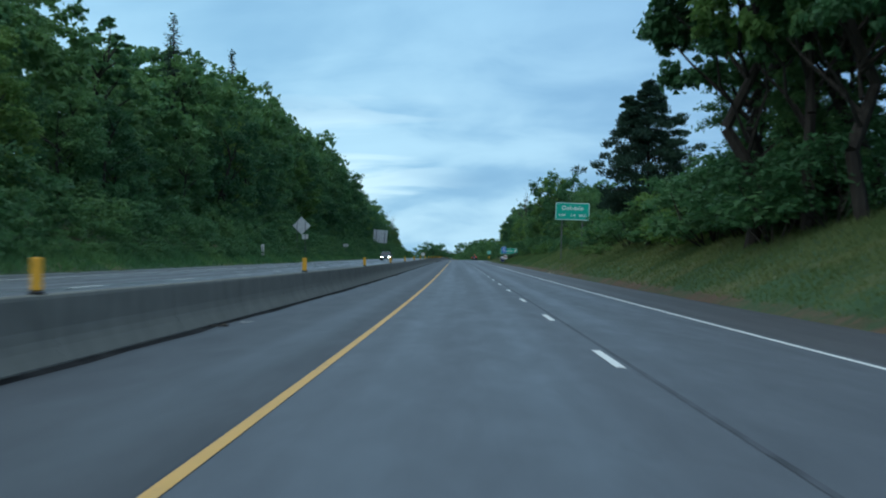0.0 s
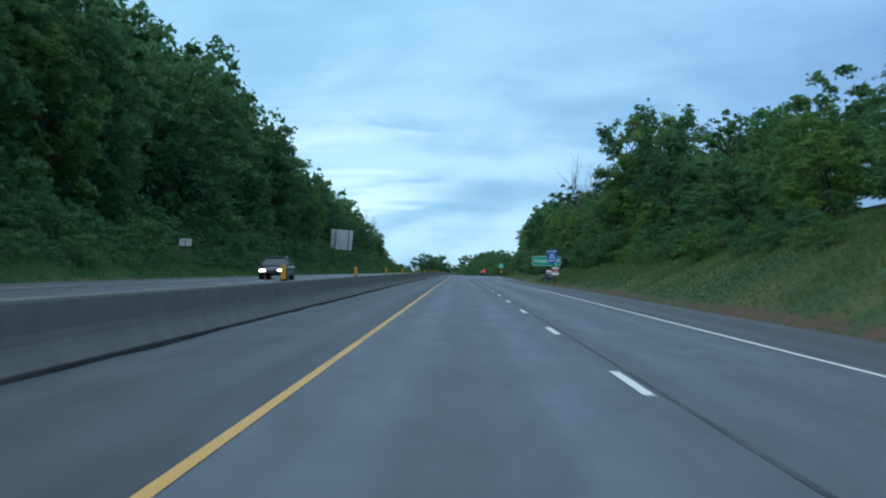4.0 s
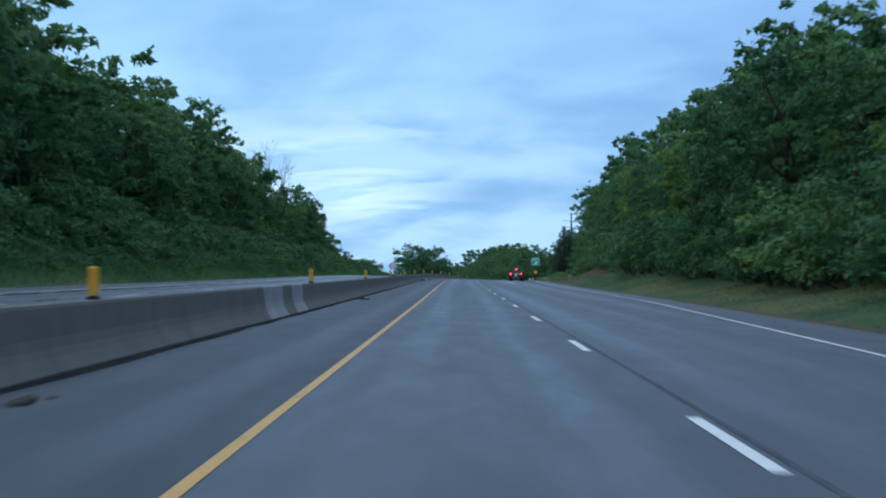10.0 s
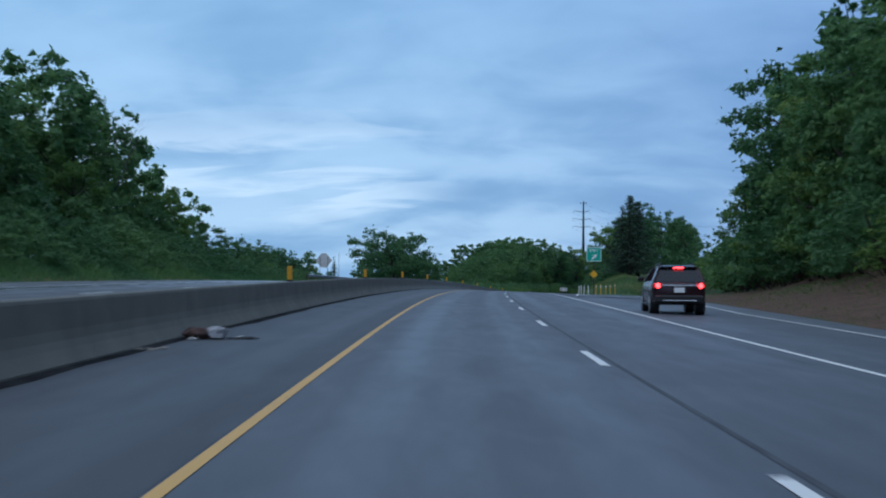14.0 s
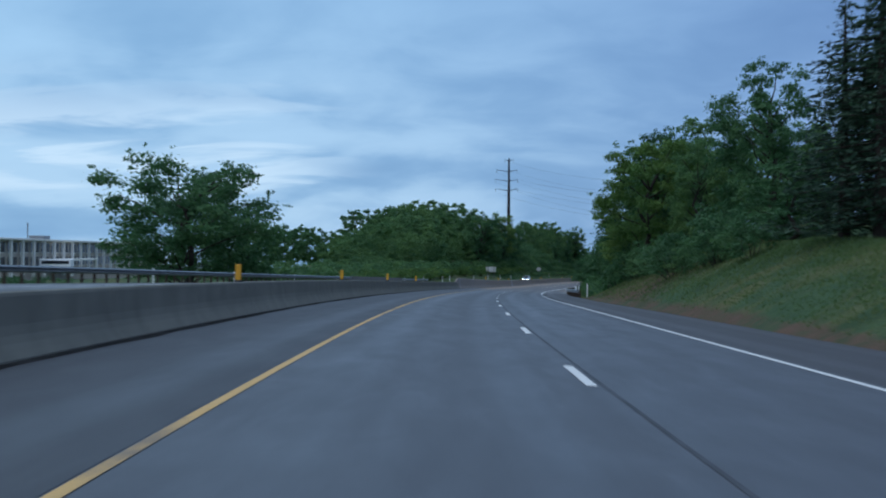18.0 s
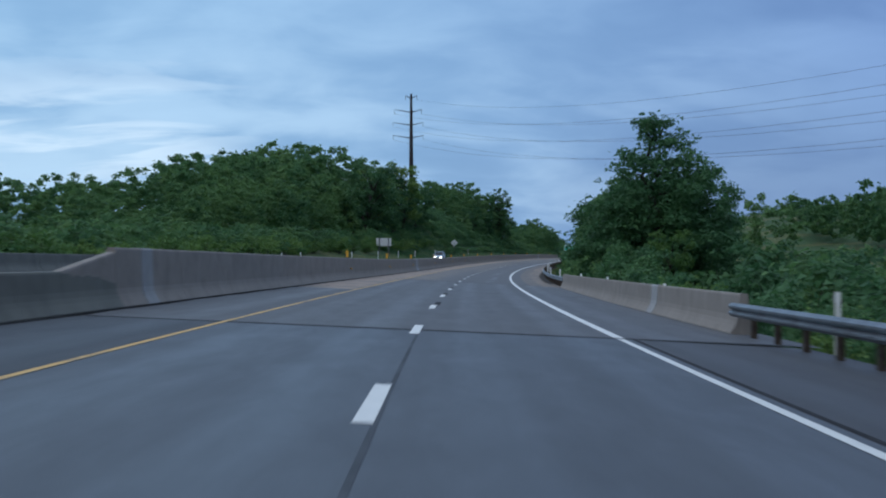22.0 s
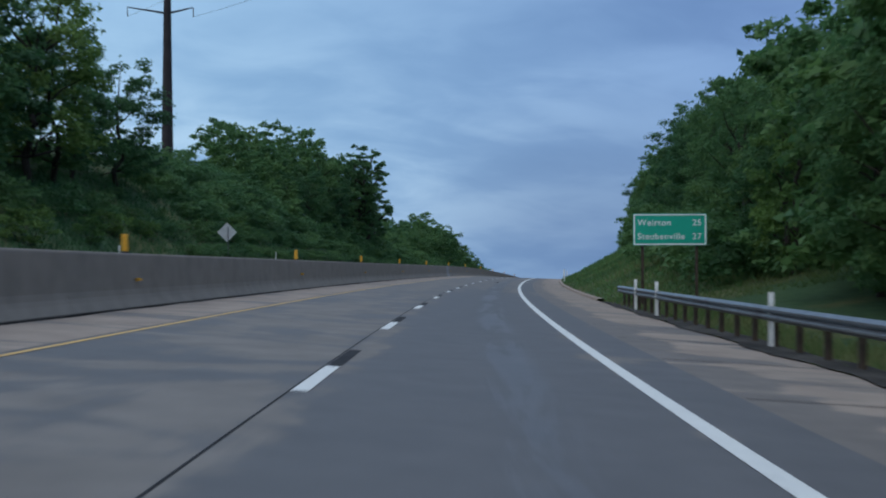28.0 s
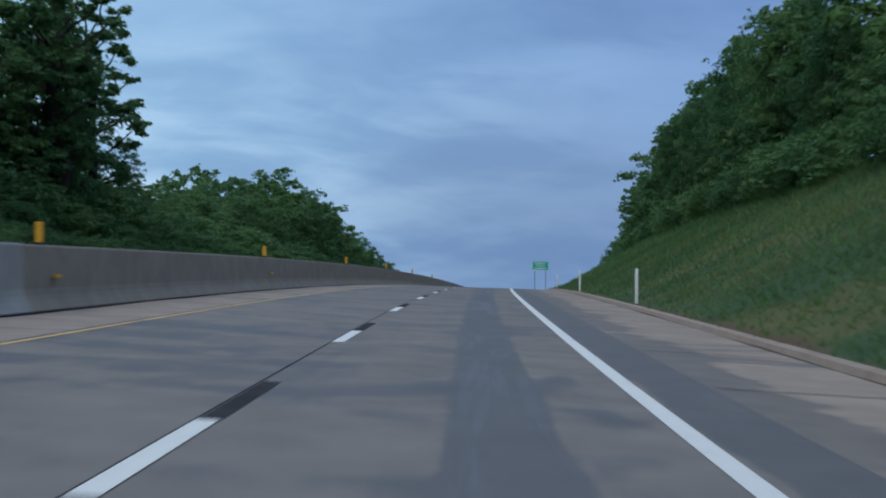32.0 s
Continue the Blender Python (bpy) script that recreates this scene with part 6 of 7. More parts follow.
# ---- grass and weeds ----
def weeds(name, s0, s1, side, count, h0, h1, seed, band, mat=M_WEED, lab="tall grass and weeds along the verge"):
    r = np.random.default_rng(seed)
    s = r.uniform(s0, s1, count)
    f = r.uniform(0, 1, count) ** 0.8
    rows_s, cols_f = np.linspace(s0, s1, max(2, int((s1 - s0) / 2.0))), np.linspace(0, 1, 14)
    grid = np.empty((len(rows_s), len(cols_f), 3))
    for i, si in enumerate(rows_s):
        for j, fj in enumerate(cols_f):
            lat = (edge_right(si) + 0.55 + band * fj) if side > 0 else (-15.9 - band * fj)
            grid[i, j] = pos(si, lat, ground_z(si, lat) - 0.03)
    u, w = (s - s0) / (s1 - s0) * (len(rows_s) - 1), f * (len(cols_f) - 1)
    i, j = np.minimum(u.astype(int), len(rows_s) - 2), np.minimum(w.astype(int), len(cols_f) - 2)
    du, dw = (u - i)[:, None], (w - j)[:, None]
    base = (grid[i, j] * (1 - du) + grid[i + 1, j] * du) * (1 - dw) + (grid[i, j + 1] * (1 - du) + grid[i + 1, j + 1] * du) * dw
    h = r.uniform(h0, h1, count)[:, None] * (0.45 + 0.55 * f[:, None])
    a = r.uniform(0, 6.283, count)
    side_v = np.stack([np.cos(a), np.sin(a), np.zeros(count)], 1) * (0.035 + 0.03 * h)
    tip = base + np.array((0, 0, 1.0)) * h + r.normal(size=(count, 3)) * np.array((0.5, 0.5, 0.02)) * h
    midp = base * 0.45 + tip * 0.55 + side_v * 0.6
    v = np.stack([base - side_v, base + side_v, midp, tip], 1)
    tagged(new(name, leaf_mesh(name, mat, v)), lab, "grass", kind="stuff")


weeds("verge_weeds", 10, 180, 1, 70000, 0.12, 0.42, 1, 9.0, M_DRYWEED, "yellowing grass and weeds on the bank")
weeds("verge_weeds", 180, 300, 1, 45000, 0.12, 0.36, 9, 9.0)
weeds("verge_grass", 300, 520, 1, 16000, 0.07, 0.23, 2, 7.0)
weeds("verge_weeds", 590, 684, 1, 40000, 0.08, 0.27, 3, 8.0)
weeds("verge_grass", 690, 950, 1, 26000, 0.14, 0.50, 4, 3.0)
weeds("slope_grass", 940, 1190, 1, 110000, 0.10, 0.34, 5, 13.0)
weeds("slope_weeds", 945, 1190, 1, 16000, 0.30, 0.75, 15, 13.0, M_LEAF, "taller dark weed clumps on the cutting slope")
weeds("verge_weeds", 20, 610, -1, 60000, 0.25, 0.75, 6, 2.4, M_LEAF, "dark green weeds along the far shoulder")
weeds("verge_weeds", 610, 940, -1, 8000, 0.10, 0.33, 7, 4.0)
weeds("bank_weeds", 930, 1250, -1, 50000, 0.3, 0.9, 8, 13.0, M_LEAF, "dark tangled weeds on the bank beyond the far shoulder")


# ---- power line ----
def pylon(name, place, base, top, arms, label, r0=0.85, r1=0.32):
    """A tapered steel pole; arms: (height, left reach, right reach)."""
    t = thing("power_pole", label, "power pole", place)
    bm = bmesh.new()
    rod(bm, (0, 0, base), (0, 0, top), r0, r1, 12)
    part("pole", bm, M_POLE, t)
    for z, l, rr in arms:
        for sgn, reach in ((-1, l), (1, rr)):
            bm = rodded((0, 0, z - 0.45), (sgn * reach, 0, z + 0.35), 0.17, 0.07, 6)
            arm = part("crossarm", bm, M_POLE, t)
            part("insulator", rodded((sgn * reach, 0, z + 0.3), (sgn * reach, 0, z - 0.9), 0.07, 0.07, 6), M_POST, arm)
    return t


P1 = stand(1049.3, -40.45, 0, 8)
ARMS = [(46.6, 1.6, 1.6), (42.6, 4.8, 3.0), (38.9, 5.2, 3.4), (35.2, 5.2, 3.4)]
pylon("p", P1, 11.0, 47.4, ARMS, "tall dark tapered steel power pole with crossarms on the wooded hill")
P2 = stand(794.2, 63.6, 0, 25)
ARMS2 = [(22.3, 3.2, 3.2), (14.0, 4.0, 4.0)]
pylon("p", P2, -3.0, 22.8, ARMS2, "dark steel power pole with crossarms behind the trees", 0.6, 0.4)


def cable(a, b, sag, radius=0.02):
    bm = bmesh.new()
    side = (b - a).cross(Vector((0, 0, 1))).normalized()
    rings = []
    for k in range(17):
        f = k / 16
        p = a.lerp(b, f) - Vector((0, 0, sag * 4 * f * (1 - f)))
        rings.append([bm.verts.new(p + side * x * radius + Vector((0, 0, z * radius))) for x, z in ((-1, 0), (0, 1), (1, 0), (0, -1))])
    for lo, hi in zip(rings, rings[1:]):
        for i in range(4):
            bm.faces.new((lo[i], lo[(i + 1) % 4], hi[(i + 1) % 4], hi[i]))
    bm.faces.new(rings[0][::-1])
    bm.faces.new(rings[-1])
    t = new("power_cable", finish("power_cable", bm, M_WIRE))
    tagged(t, "thin dark power cable sagging between steel poles", "cable", group="power cables")


for z, l, rr in ARMS:
    for x in (-l, rr):
        if z > 46 and x < 0:
            continue
        far_end = P2 @ Vector((x * 0.9, 0, 22.0 - (46.6 - z) * 0.75))
        cable(P1 @ Vector((x, 0, z - 0.85)), far_end, 5.0)

# ---- buildings ----
M_OFFICE = plain("cream_concrete_panels", (0.88, 0.85, 0.76), 0.8, 0, 0.04, 0.4)
M_TANWALL = plain("tan_brick_infill", (0.50, 0.44, 0.35), 0.85, 0, 0.12, 0.8)
M_GLASS = plain("dark_window_glass", (0.03, 0.035, 0.045), 0.12, 0.0, 0.1)
M_SIDING = plain("white_house_siding", (0.60, 0.62, 0.64), 0.7, 0, 0.05, 0.7)
M_SHINGLE = plain("dark_roof_shingles", (0.035, 0.034, 0.036), 0.9, 0, 0.25, 3.0)

office = thing("office_building", "long two-storey cream office block with columns and dark windows", "office building", Matrix.Translation((-83.5, 850, -0.6)) @ Matrix.Rotation(radians(-1.4), 4, "Z"))
BL, BH = 186.0, 7.3
part("wall", boxed(-24, 0, 0, BL, -6.0, BH - 0.5), M_TANWALL, office)
part("roof", boxed(-24.6, 1.5, -0.6, BL + 0.6, BH - 0.5, BH, 0.05), M_OFFICE, office, "cream roof fascia")
bay = 8.9
win_me = finish("window", boxed(0.0, 0.06, 0.9, bay - 1.2, 0, 2.3), M_GLASS)
col_me = finish("column", boxed(0.7, 1.3, -0.45, 0.45, -2.0, BH - 0.5, 0.04), M_OFFICE)
fr_me = finish("window_frame", boxed(0.0, 0.10, 0.75, bay - 1.05, -0.18, -0.02), M_OFFICE)
for k in range(22):
    ob = new("column", col_me)
    ob.parent, ob.location = office, (0, k * bay, 0)
    if k < 21:
        for z in (0.6, 4.0):
            w = new("window", win_me)
            w.parent, w.location = office, (0, k * bay, z)
            sill = new("sill", fr_me)
            sill.parent, sill.location = w, (0, 0, 0)
part("canopy", boxed(1.3, 7, 40, 66, 1.9, 2.4, 0.05), M_OFFICE, office)
for y in (41, 65):
    part("canopy_post", boxed(6.2, 6.7, y - 0.3, y + 0.3, -2, 1.9), M_OFFICE, office)
part("roof_unit", boxed(-10, -6, 60, 66, BH, BH + 1.2, 0.1), M_STEEL, office)
part("roof_mast", rodded((-8, 52, BH), (-8, 52, BH + 4.5), 0.15), M_POST, office)
annex = thing("annex_building", "low pale flat-roofed building beyond the office block", "building", Matrix.Translation((-92, 1060, -0.8)))
part("wall", boxed(-20, 0, 0, 52, -2, 5.6), M_SIDING, annex)
part("wall_panel", boxed(0.0, 0.12, 30, 51, -2, 5.0), M_TANWALL, annex)
part("roof", boxed(-20.4, 0.4, -0.4, 52.4, 5.6, 5.95, 0.04), M_OFFICE, annex)
mast = thing("flagpole", "tall slim metal flagpole in front of the office block", "flagpole", stand(880.8, -95.6, 0))
part("pole", rodded((0, 0, ground_z(880.8, -95.6) - 0.3), (0, 0, 16.0), 0.16, 0.07, 8), M_STEEL, mast)
part("finial", rodded((0, 0, 16.0), (0, 0, 16.25), 0.12, 0.05, 8), M_STEEL, mast)
yard_lamp = thing("street_lamp", "slim lamp post with a short arm by the office block", "lamp post", stand(860, -84, 0))
part("pole", rodded((0, 0, ground_z(860, -84) - 0.3), (0, 0, 7.0), 0.10, 0.07, 8), M_STEEL, yard_lamp)
part("arm", rodded((0, 0, 6.9), (1.6, 0, 7.2), 0.05, 0.04, 6), M_STEEL, yard_lamp)
part("lamp_head", boxed(1.4, 2.0, -0.15, 0.15, 7.1, 7.25, 0.03), M_POST, yard_lamp)

bus = thing("bus", "white minibus with dark windows parked by the office block", "bus", Matrix.Translation((-76, 875, -0.9)) @ Matrix.Rotation(radians(84), 4, "Z"))
part("body", boxed(-1.1, 1.1, -3.9, 3.9, 0.45, 2.75, 0.15), M_SIGNWHITE, bus)
for sgn in (-1, 1):
    part("window_band", boxed(sgn * 1.1 - 0.02, sgn * 1.1 + 0.02, -3.4, 3.3, 1.55, 2.3, 0.01), M_GLASS, bus, "dark window band")
    for y in (-2.5, 2.6):
        part("wheel", rodded((sgn * 0.85, y, 0.42), (sgn * 1.12, y, 0.42), 0.42, 0.42, 16), M_BLACK, bus)
part("windscreen", boxed(-0.95, 0.95, 3.86, 3.93, 1.4, 2.4, 0.01), M_GLASS, bus)

house = thing("house", "white sided house with a dark gabled roof above the cutting", "house", stand(172, 22.5, 0, -14))
gz = ground_z(172, 26) - 0.5
bm = bmesh.new()
w, d = 8.5, 11.0
z1, z2 = 6.9, 9.6
lo = [bm.verts.new(p) for p in ((0, 0, gz), (w, 0, gz), (w, 0, z1), (w / 2, 0, z2), (0, 0, z1))]
hi = [bm.verts.new((v.co.x, d, v.co.z)) for v in lo]
bm.faces.new(lo)
bm.faces.new(list(reversed(hi)))
for i in range(5):
    bm.faces.new((lo[i], hi[i], hi[(i + 1) % 5], lo[(i + 1) % 5]))
bmesh.ops.recalc_face_normals(bm, faces=bm.faces)
part("wall", bm, M_SIDING, house)
for sgn in (-1, 1):
    ex = w / 2 + sgn * (w / 2 + 0.5)
    ez = z1 - (z2 - z1) * 0.5 / (w / 2)
    part("roof", plate([(w / 2, z2 + 0.02), (ex, ez + 0.02), (ex, ez + 0.22), (w / 2, z2 + 0.24)], -0.5, d + 0.5), M_SHINGLE, house)
win = part("window", boxed(5.2, 6.3, -0.04, 0.02, z1 - 1.6, z1 - 0.4), M_GLASS, house)
part("frame", boxed(5.1, 6.4, -0.06, 0.0, z1 - 1.72, z1 - 1.6), M_SIGNWHITE, win)
part("pipe", rodded((1.6, 1.0, z1), (1.6, 1.0, z2 + 1.0), 0.07, 0.07, 8), M_SIGNWHITE, house)


# ---- vehicles ----
M_CARGLASS = plain("tinted_car_glass", (0.012, 0.014, 0.018), 0.06, 0.0, 0.05)
M_TYRE = plain("tyre_rubber", (0.014, 0.014, 0.015), 0.85)
M_RIM = plain("alloy_rim", (0.30, 0.30, 0.31), 0.3, 0.9)
M_CHROME = plain("chrome_trim", (0.65, 0.65, 0.66), 0.18, 1.0, 0.03)
M_TRIM = plain("black_trim", (0.015, 0.015, 0.016), 0.55)
M_TAIL = glowing("lit_brake_light", (1.0, 0.05, 0.05), 6.0)
M_HEAD = glowing("lit_headlight", (1.0, 0.97, 0.90), 14.0)


def loft(rings):
    bm = bmesh.new()
    rows2 = [[bm.verts.new(p) for p in r] for r in rings]
    n = len(rows2[0])
    for a, b in zip(rows2, rows2[1:]):
        for i in range(n):
            bm.faces.new((a[i], a[(i + 1) % n], b[(i + 1) % n], b[i]))
    bm.faces.new(list(reversed(rows2[0])))
    bm.faces.new(rows2[-1])
    bmesh.ops.recalc_face_normals(bm, faces=bm.faces)
    return bm


def car(label, paint, m, L=4.75, W=1.9, H=1.72, suv=True, brakes=False, heads=False):
    """A car with its nose towards +y."""
    t = thing("car", label, "car", m)
    hl, hw = L / 2, W / 2
    belt = (0.66 if brakes else 0.60) * H
    rings = []
    for y, zl, zh, f in ((-hl, 0.50, belt - 0.16, 0.84), (-hl + 0.06, 0.36, belt - 0.03, 0.93), (-hl + 0.35, 0.30, belt, 0.985), (-0.5, 0.26, belt, 1.0), (hl - 1.55, 0.26, belt - 0.01, 1.0), (hl - 1.1, 0.27, belt - 0.06, 0.99), (hl - 0.35, 0.30, belt - 0.20, 0.95), (hl - 0.06, 0.38, belt - 0.32, 0.88), (hl, 0.48, belt - 0.42, 0.78)):
        x = hw * f
        rings.append([(-x * 0.92, y, zl), (-x * 0.965, y, zl + 0.14), (-x * 0.995, y, (zl + zh) / 2), (-x, y, zh - 0.12), (-x * 0.93, y, zh), (x * 0.93, y, zh), (x, y, zh - 0.12), (x * 0.995, y, (zl + zh) / 2), (x * 0.965, y, zl + 0.14), (x * 0.92, y, zl)])
    body = loft(rings)
    bmesh.ops.bevel(body, geom=list(body.edges), offset=0.03, segments=2, affect="EDGES", clamp_overlap=True)
    part("body", body, paint, t, smooth=True)
    ends = ((-hl + 0.10, 0.03), (-hl + 0.38, 1.0), (hl - 2.15, 1.0), (hl - 1.35, 0.03)) if suv else ((-hl + 0.35, 0.03), (-hl + 1.25, 1.0), (hl - 2.2, 1.0), (hl - 1.25, 0.03))
    rings = []
    for y, f in ends:
        zt = belt - 0.02 + (H - 0.05 - belt) * f
        xb, xt = hw * 0.90, hw * (0.90 - 0.24 * f)
        rings.append([(-xb, y, belt - 0.06), (-xt, y, zt), (xt, y, zt), (xb, y, belt - 0.06)])
    part("cabin_glass", loft(rings), M_CARGLASS, t, "dark tinted glass")
    y0, y1 = ends[1][0] - 0.12, ends[2][0] + 0.1
    xt = hw * 0.68
    part("roof", loft([[(-xt, y, H - 0.075), (-xt * 0.86, y, H - 0.01 if y0 < y < y1 else H - 0.05), (xt * 0.86, y, H - 0.01 if y0 < y < y1 else H - 0.05), (xt, y, H - 0.075)] for y in (y0, y0 + 0.25, (y0 + y1) / 2, y1)]), paint, t)
    for sgn in (-1, 1):
        for ya, yb in ((ends[0][0] + 0.02, ends[1][0]), (-0.25, -0.3), (ends[3][0], ends[2][0])):
            part("pillar", rodded((sgn * hw * 0.905, ya, belt - 0.02), (sgn * hw * 0.67, yb, H - 0.07), 0.05, 0.045, 6), paint, t)
        part("mirror", boxed(sgn * (hw + 0.10) - 0.10, sgn * (hw + 0.10) + 0.10, hl - 1.62, hl - 1.50, belt - 0.02, belt + 0.14, 0.03), paint, t)
        if suv:
            part("roof_rail", rodded((sgn * xt * 0.9, y0 + 0.2, H + 0.03), (sgn * xt * 0.9, y1 - 0.2, H + 0.03), 0.022), M_TRIM, t)
        part("sill", boxed(sgn * hw * 0.96 - 0.04, sgn * hw * 0.96 + 0.04, -hl + 1.0, hl - 1.1, 0.24, 0.34, 0.02), M_TRIM, t)
        for y in (-hl + 0.86, hl - 0.92):
            wheel = part("wheel", rodded((sgn * (hw - 0.24), y, 0.35), (sgn * (hw - 0.01), y, 0.35), 0.35, 0.35, 22), M_TYRE, t, "black tyre")
            part("rim", rodded((sgn * (hw - 0.05), y, 0.35), (sgn * (hw + 0.006), y, 0.35), 0.23, 0.21, 14), M_RIM, wheel)
            part("wheel_arch", rodded((sgn * (hw - 0.30), y, 0.37), (sgn * (hw - 0.004), y, 0.37), 0.42, 0.42, 22), M_TRIM, t)
        lamp_x = sgn * (hw - 0.21)
        part("tail_light", rodded((lamp_x, -hl - 0.03, belt - 0.14), (lamp_x, -hl + 0.12, belt - 0.14), 0.075, 0.11, 14), M_TAIL if brakes else M_BRIGHTRED, t, "red tail light")
        part("tail_light_housing", boxed(lamp_x - 0.15, lamp_x + 0.15, -hl - 0.005, -hl + 0.14, belt - 0.24, belt - 0.05, 0.04), M_BRIGHTRED, t, "dull red lamp housing")
        part("headlight", boxed(sgn * (hw - 0.32) - 0.18, sgn * (hw - 0.32) + 0.18, hl - 0.16, hl + 0.01, belt - 0.42, belt - 0.28, 0.03), M_HEAD if heads else M_CHROME, t, "clear headlight")
    part("rear_bumper", boxed(-hw * 0.88, hw * 0.88, -hl - 0.07, -hl + 0.2, 0.36, 0.62, 0.05), M_TRIM, t)
    part("bumper_strip", boxed(-hw * 0.62, hw * 0.62, -hl - 0.085, -hl - 0.06, 0.42, 0.46, 0.01), M_CHROME, t)
    part("tailgate_trim", boxed(-hw * 0.62, hw * 0.62, -hl - 0.03, -hl + 0.03, belt - 0.15, belt - 0.11, 0.01), M_CHROME, t, "chrome strip")
    part("number_plate", boxed(-0.17, 0.17, -hl - 0.035, -hl, belt - 0.36, belt - 0.2), M_SIGNWHITE, t)
    part("front_bumper", boxed(-hw * 0.84, hw * 0.84, hl - 0.2, hl + 0.05, 0.32, 0.52, 0.05), M_TRIM, t)
    part("grille", boxed(-hw * 0.42, hw * 0.42, hl - 0.06, hl + 0.02, 0.55, belt - 0.36, 0.02), M_TRIM, t)
    if brakes:
        part("brake_light", boxed(-0.17, 0.17, ends[1][0] - 0.14, ends[1][0] - 0.05, H - 0.115, H - 0.075, 0.01), M_TAIL, t, "lit red brake light")
    return t


M_MAROON = plain("dark_maroon_car_paint", (0.030, 0.014, 0.018), 0.22, 0.2, 0.05)
M_SILVER = plain("silver_blue_car_paint", (0.36, 0.44, 0.50), 0.28, 0.4, 0.05)
M_GREY = plain("dark_grey_car_paint", (0.05, 0.05, 0.055), 0.25, 0.2, 0.05)
car("dark maroon sport utility car with lit brake lights", M_MAROON, stand(489.0, 8.93, tilt(489, 8.93) + 0.02, -3), 4.75, 1.82, 1.62, brakes=True)
car("dark grey oncoming car with lit headlights on the opposite carriageway", M_GREY, stand(213.0, -10.2, opp(213, -10.2) + 0.02, 180), 4.6, 1.82, 1.5, False, heads=True)
car("silver blue oncoming hatchback with lit headlights beyond the barrier", M_SILVER, stand(915.0, -9.0, opp(915, -9.0) + 0.02, 180), 4.3, 1.78, 1.52, True, heads=True)

# ---- litter and small things on the shoulders ----
M_BRANCH = bark("fallen_branch_bark", (0.018, 0.014, 0.012), (0.05, 0.04, 0.032))
lrng = np.random.default_rng(5)
log = thing("fallen_branch", "long dark fallen branch lying down the bank", "branch", stand(283, 11.6, ground_z(283, 11.6) + 0.1))
bm = bmesh.new()
limb(bm, (0, 0, 0), (4.6, 4.0, 2.9), 0.10, 0.05, lrng, 5, 7)
part("stem", bm, M_BRANCH, log)
bm = bmesh.new()
limb(bm, (2.6, 2.2, 1.7), (4.2, 1.4, 2.7), 0.05, 0.02, lrng, 3, 5)
part("twig", bm, M_BRANCH, log)


def clump(s, lat, size, label, mat, name="debris", n=9):
    """A little heap of flattened bits."""
    t = thing(name, label, "litter", stand(s, lat, tilt(s, lat)))
    r = np.random.default_rng(int(s * 10))
    for k in range(n):
        bm = bmesh.new()
        bmesh.ops.create_icosphere(bm, subdivisions=1, radius=0.5)
        sc = r.uniform(0.15, 0.5, 3) * size * np.array((1.0, 1.0, 0.4))
        ofs = r.normal(size=2) * size * 0.4
        for v in bm.verts:
            v.co = Vector((v.co.x * sc[0] + ofs[0], v.co.y * sc[1] + ofs[1], max(0.0, v.co.z * sc[2] + sc[2] * 0.35)))
        part("bit", bm, mat, t)


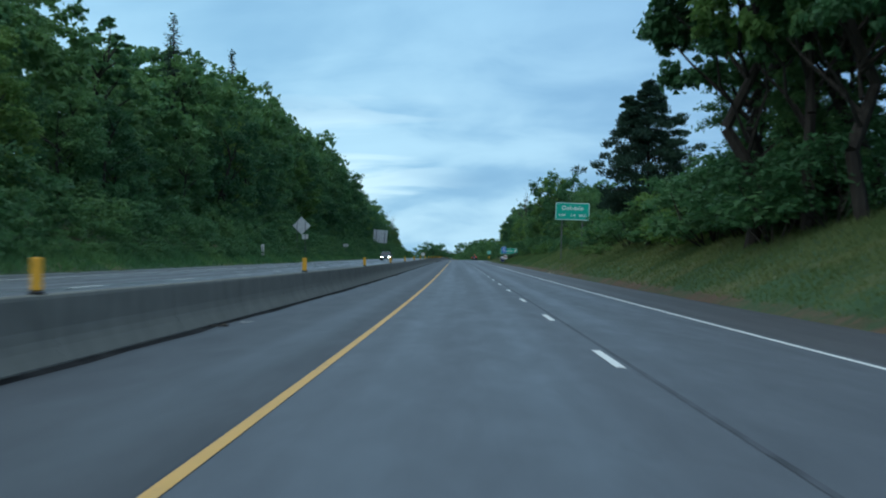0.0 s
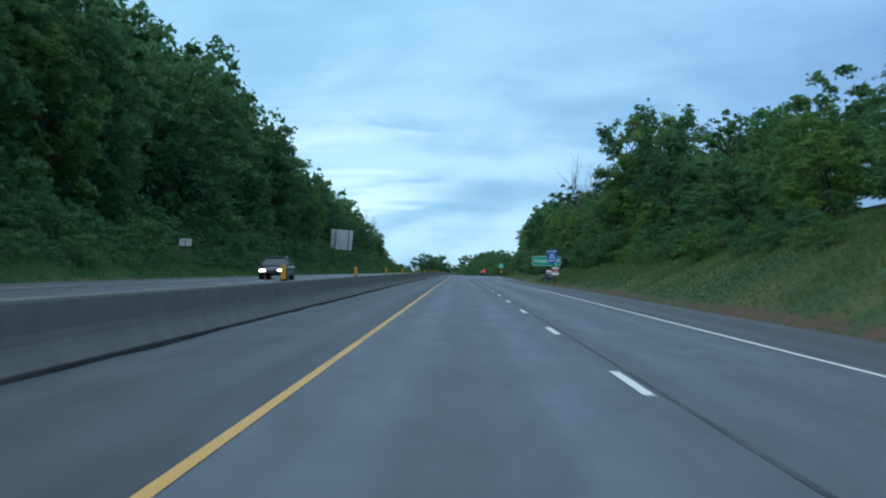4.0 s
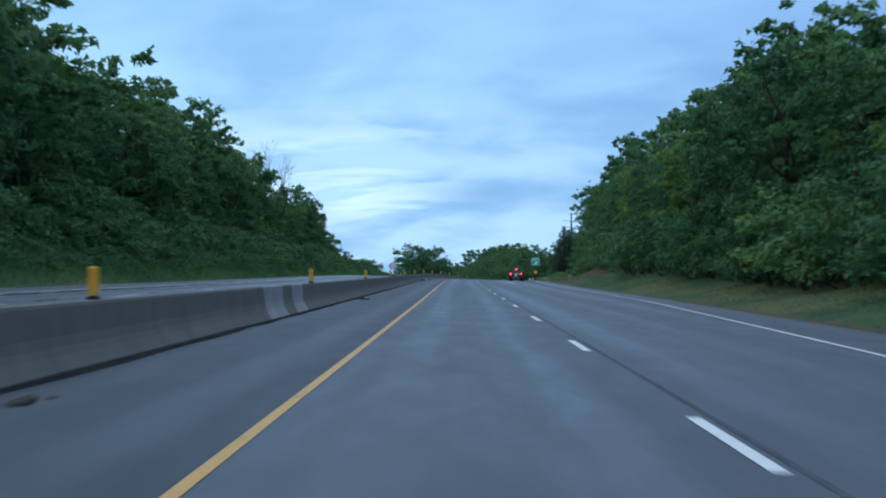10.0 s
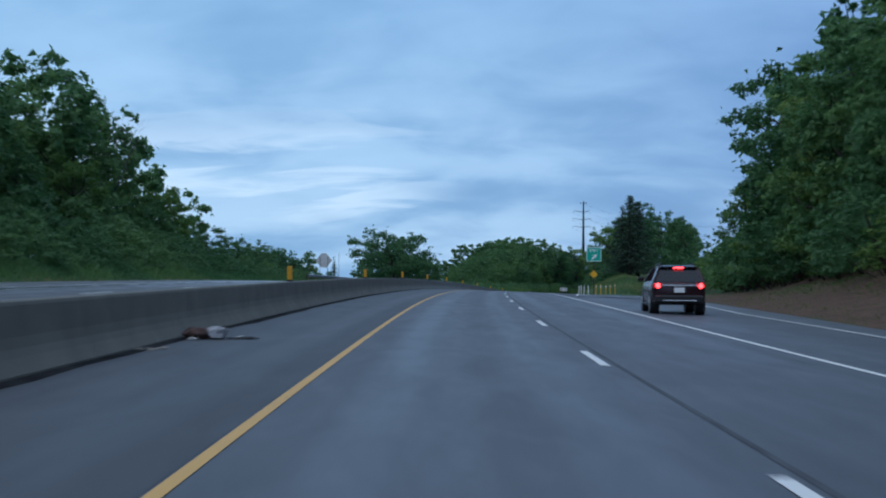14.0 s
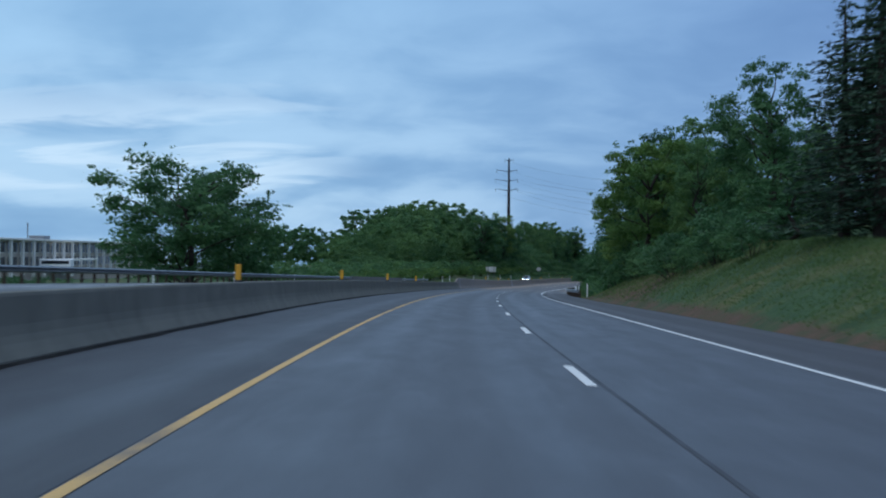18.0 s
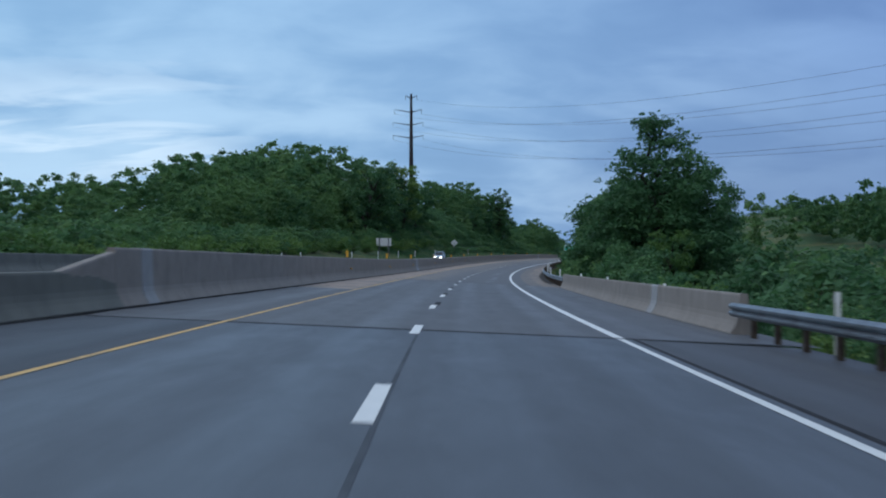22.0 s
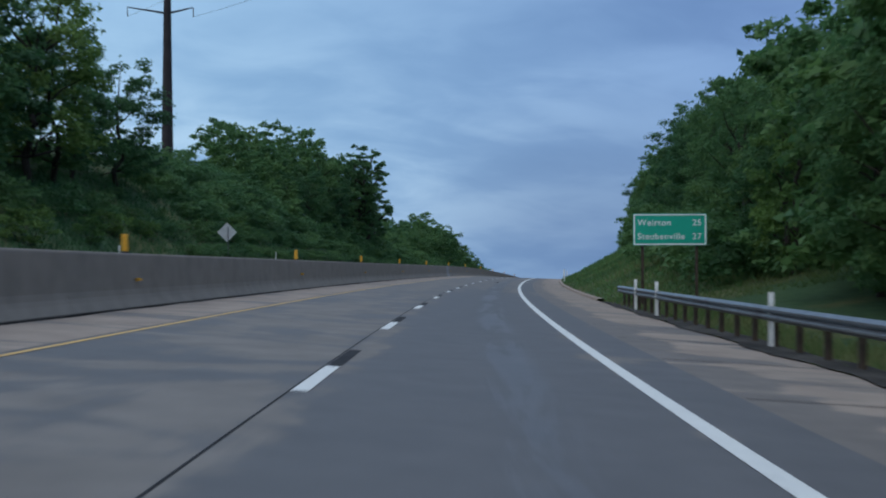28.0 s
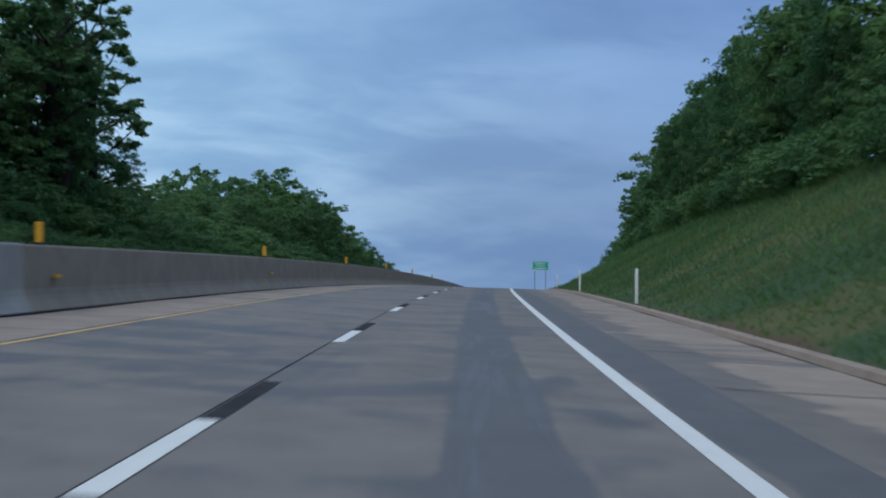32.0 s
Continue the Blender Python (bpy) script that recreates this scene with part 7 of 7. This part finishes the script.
M_LITTER = plain("pale_litter", (0.45, 0.44, 0.40), 0.8, 0, 0.2)
M_LEAFLITTER = plain("dead_leaf_litter", (0.055, 0.042, 0.030), 0.95, 0, 0.4)
M_CUP = plain("blue_plastic", (0.01, 0.16, 0.5), 0.4)
M_ROCK = plain("pale_rock", (0.36, 0.32, 0.27), 0.9, 0, 0.2)
for s, lat, size, lab, mat in ((30, -2.2, 0.5, "dead leaves swept against the barrier", M_LEAFLITTER), (31.5, -2.0, 0.25, "scrap of pale litter on the shoulder", M_LITTER), (90, -2.3, 0.6, "dead leaves swept against the barrier", M_LEAFLITTER), (255, -2.25, 0.16, "crushed blue plastic cup by the barrier", M_CUP), (262, -2.1, 0.6, "dead leaves swept against the barrier", M_LEAFLITTER), (284, -2.0, 0.8, "dead leaves swept against the barrier", M_LEAFLITTER), (331, -1.9, 0.7, "dark leaf litter on the shoulder", M_LEAFLITTER), (372, -2.1, 0.8, "dark leaf litter on the shoulder", M_LEAFLITTER), (412, -2.2, 0.3, "scrap of pale litter on the shoulder", M_LITTER), (463.0, -2.55, 0.4, "heap of tan debris by the barrier", M_ROCK), (467.3, -2.2, 0.4, "scrap of pale litter on the shoulder", M_LITTER), (300, 11.2, 0.9, "flat pale rock on the grass edge", M_ROCK), (130, 10.9, 0.7, "flat pale rock on the grass edge", M_ROCK), (996, 9.2, 0.25, "strip of torn tyre rubber on the shoulder", M_BLACK), (1000.6, 5.15, 0.36, "strip of torn tyre rubber on the lane", M_BLACK)):
    clump(s, max(lat - 0.5, -2.72) if lat < -1.5 else lat, size * (0.7 if lat < -1.5 else 1.0), lab, mat)


def crumpled(seed, size, at_xy):
    """A dented lump, longest along x."""
    r = np.random.default_rng(seed)
    bm = bmesh.new()
    bmesh.ops.create_icosphere(bm, subdivisions=2, radius=0.5)
    for v in bm.verts:
        k = r.uniform(0.62, 1.25)
        v.co = Vector((v.co.x * size[0] * k + at_xy[0], v.co.y * size[1] * k + at_xy[1], max(0.0, (v.co.z * k + 0.42) * size[2])))
    return bm


# brown and pale lumps by the barrier before the exit, stand-in for roadkill
M_BROWN_LUMP = plain("dull_brown_lump", (0.085, 0.048, 0.036), 0.9, 0, 0.35, 5.0)
M_PALE_LUMP = plain("dull_pale_lump", (0.33, 0.33, 0.34), 0.9, 0, 0.3, 6.0)
heap = thing("rubbish_heap", "brown and pale lumps against the barrier standing in for a carcass", "litter", stand(465.8, -2.5, tilt(465.8, -2.5), 8))
part("cardboard", crumpled(3, (0.50, 0.40, 0.22), (-0.16, 0.0)), M_BROWN_LUMP, heap, "dented brown lump")
part("rag", crumpled(4, (0.40, 0.30, 0.24), (0.16, 0.05)), M_PALE_LUMP, heap, "dented pale lump")
part("scrap", crumpled(5, (0.20, 0.12, 0.05), (-0.22, -0.26)), M_LITTER, heap)
part("scrap", crumpled(6, (0.18, 0.12, 0.04), (0.52, 0.35)), M_LITTER, heap)
tread = thing("tyre_tread", "flat strip of black tyre tread on the inner shoulder", "litter", stand(466.0, -1.95, tilt(466.0, -1.95), 12))
part("strip", crumpled(7, (0.62, 0.14, 0.05), (0.0, 0.0)), M_BLACK, tread)
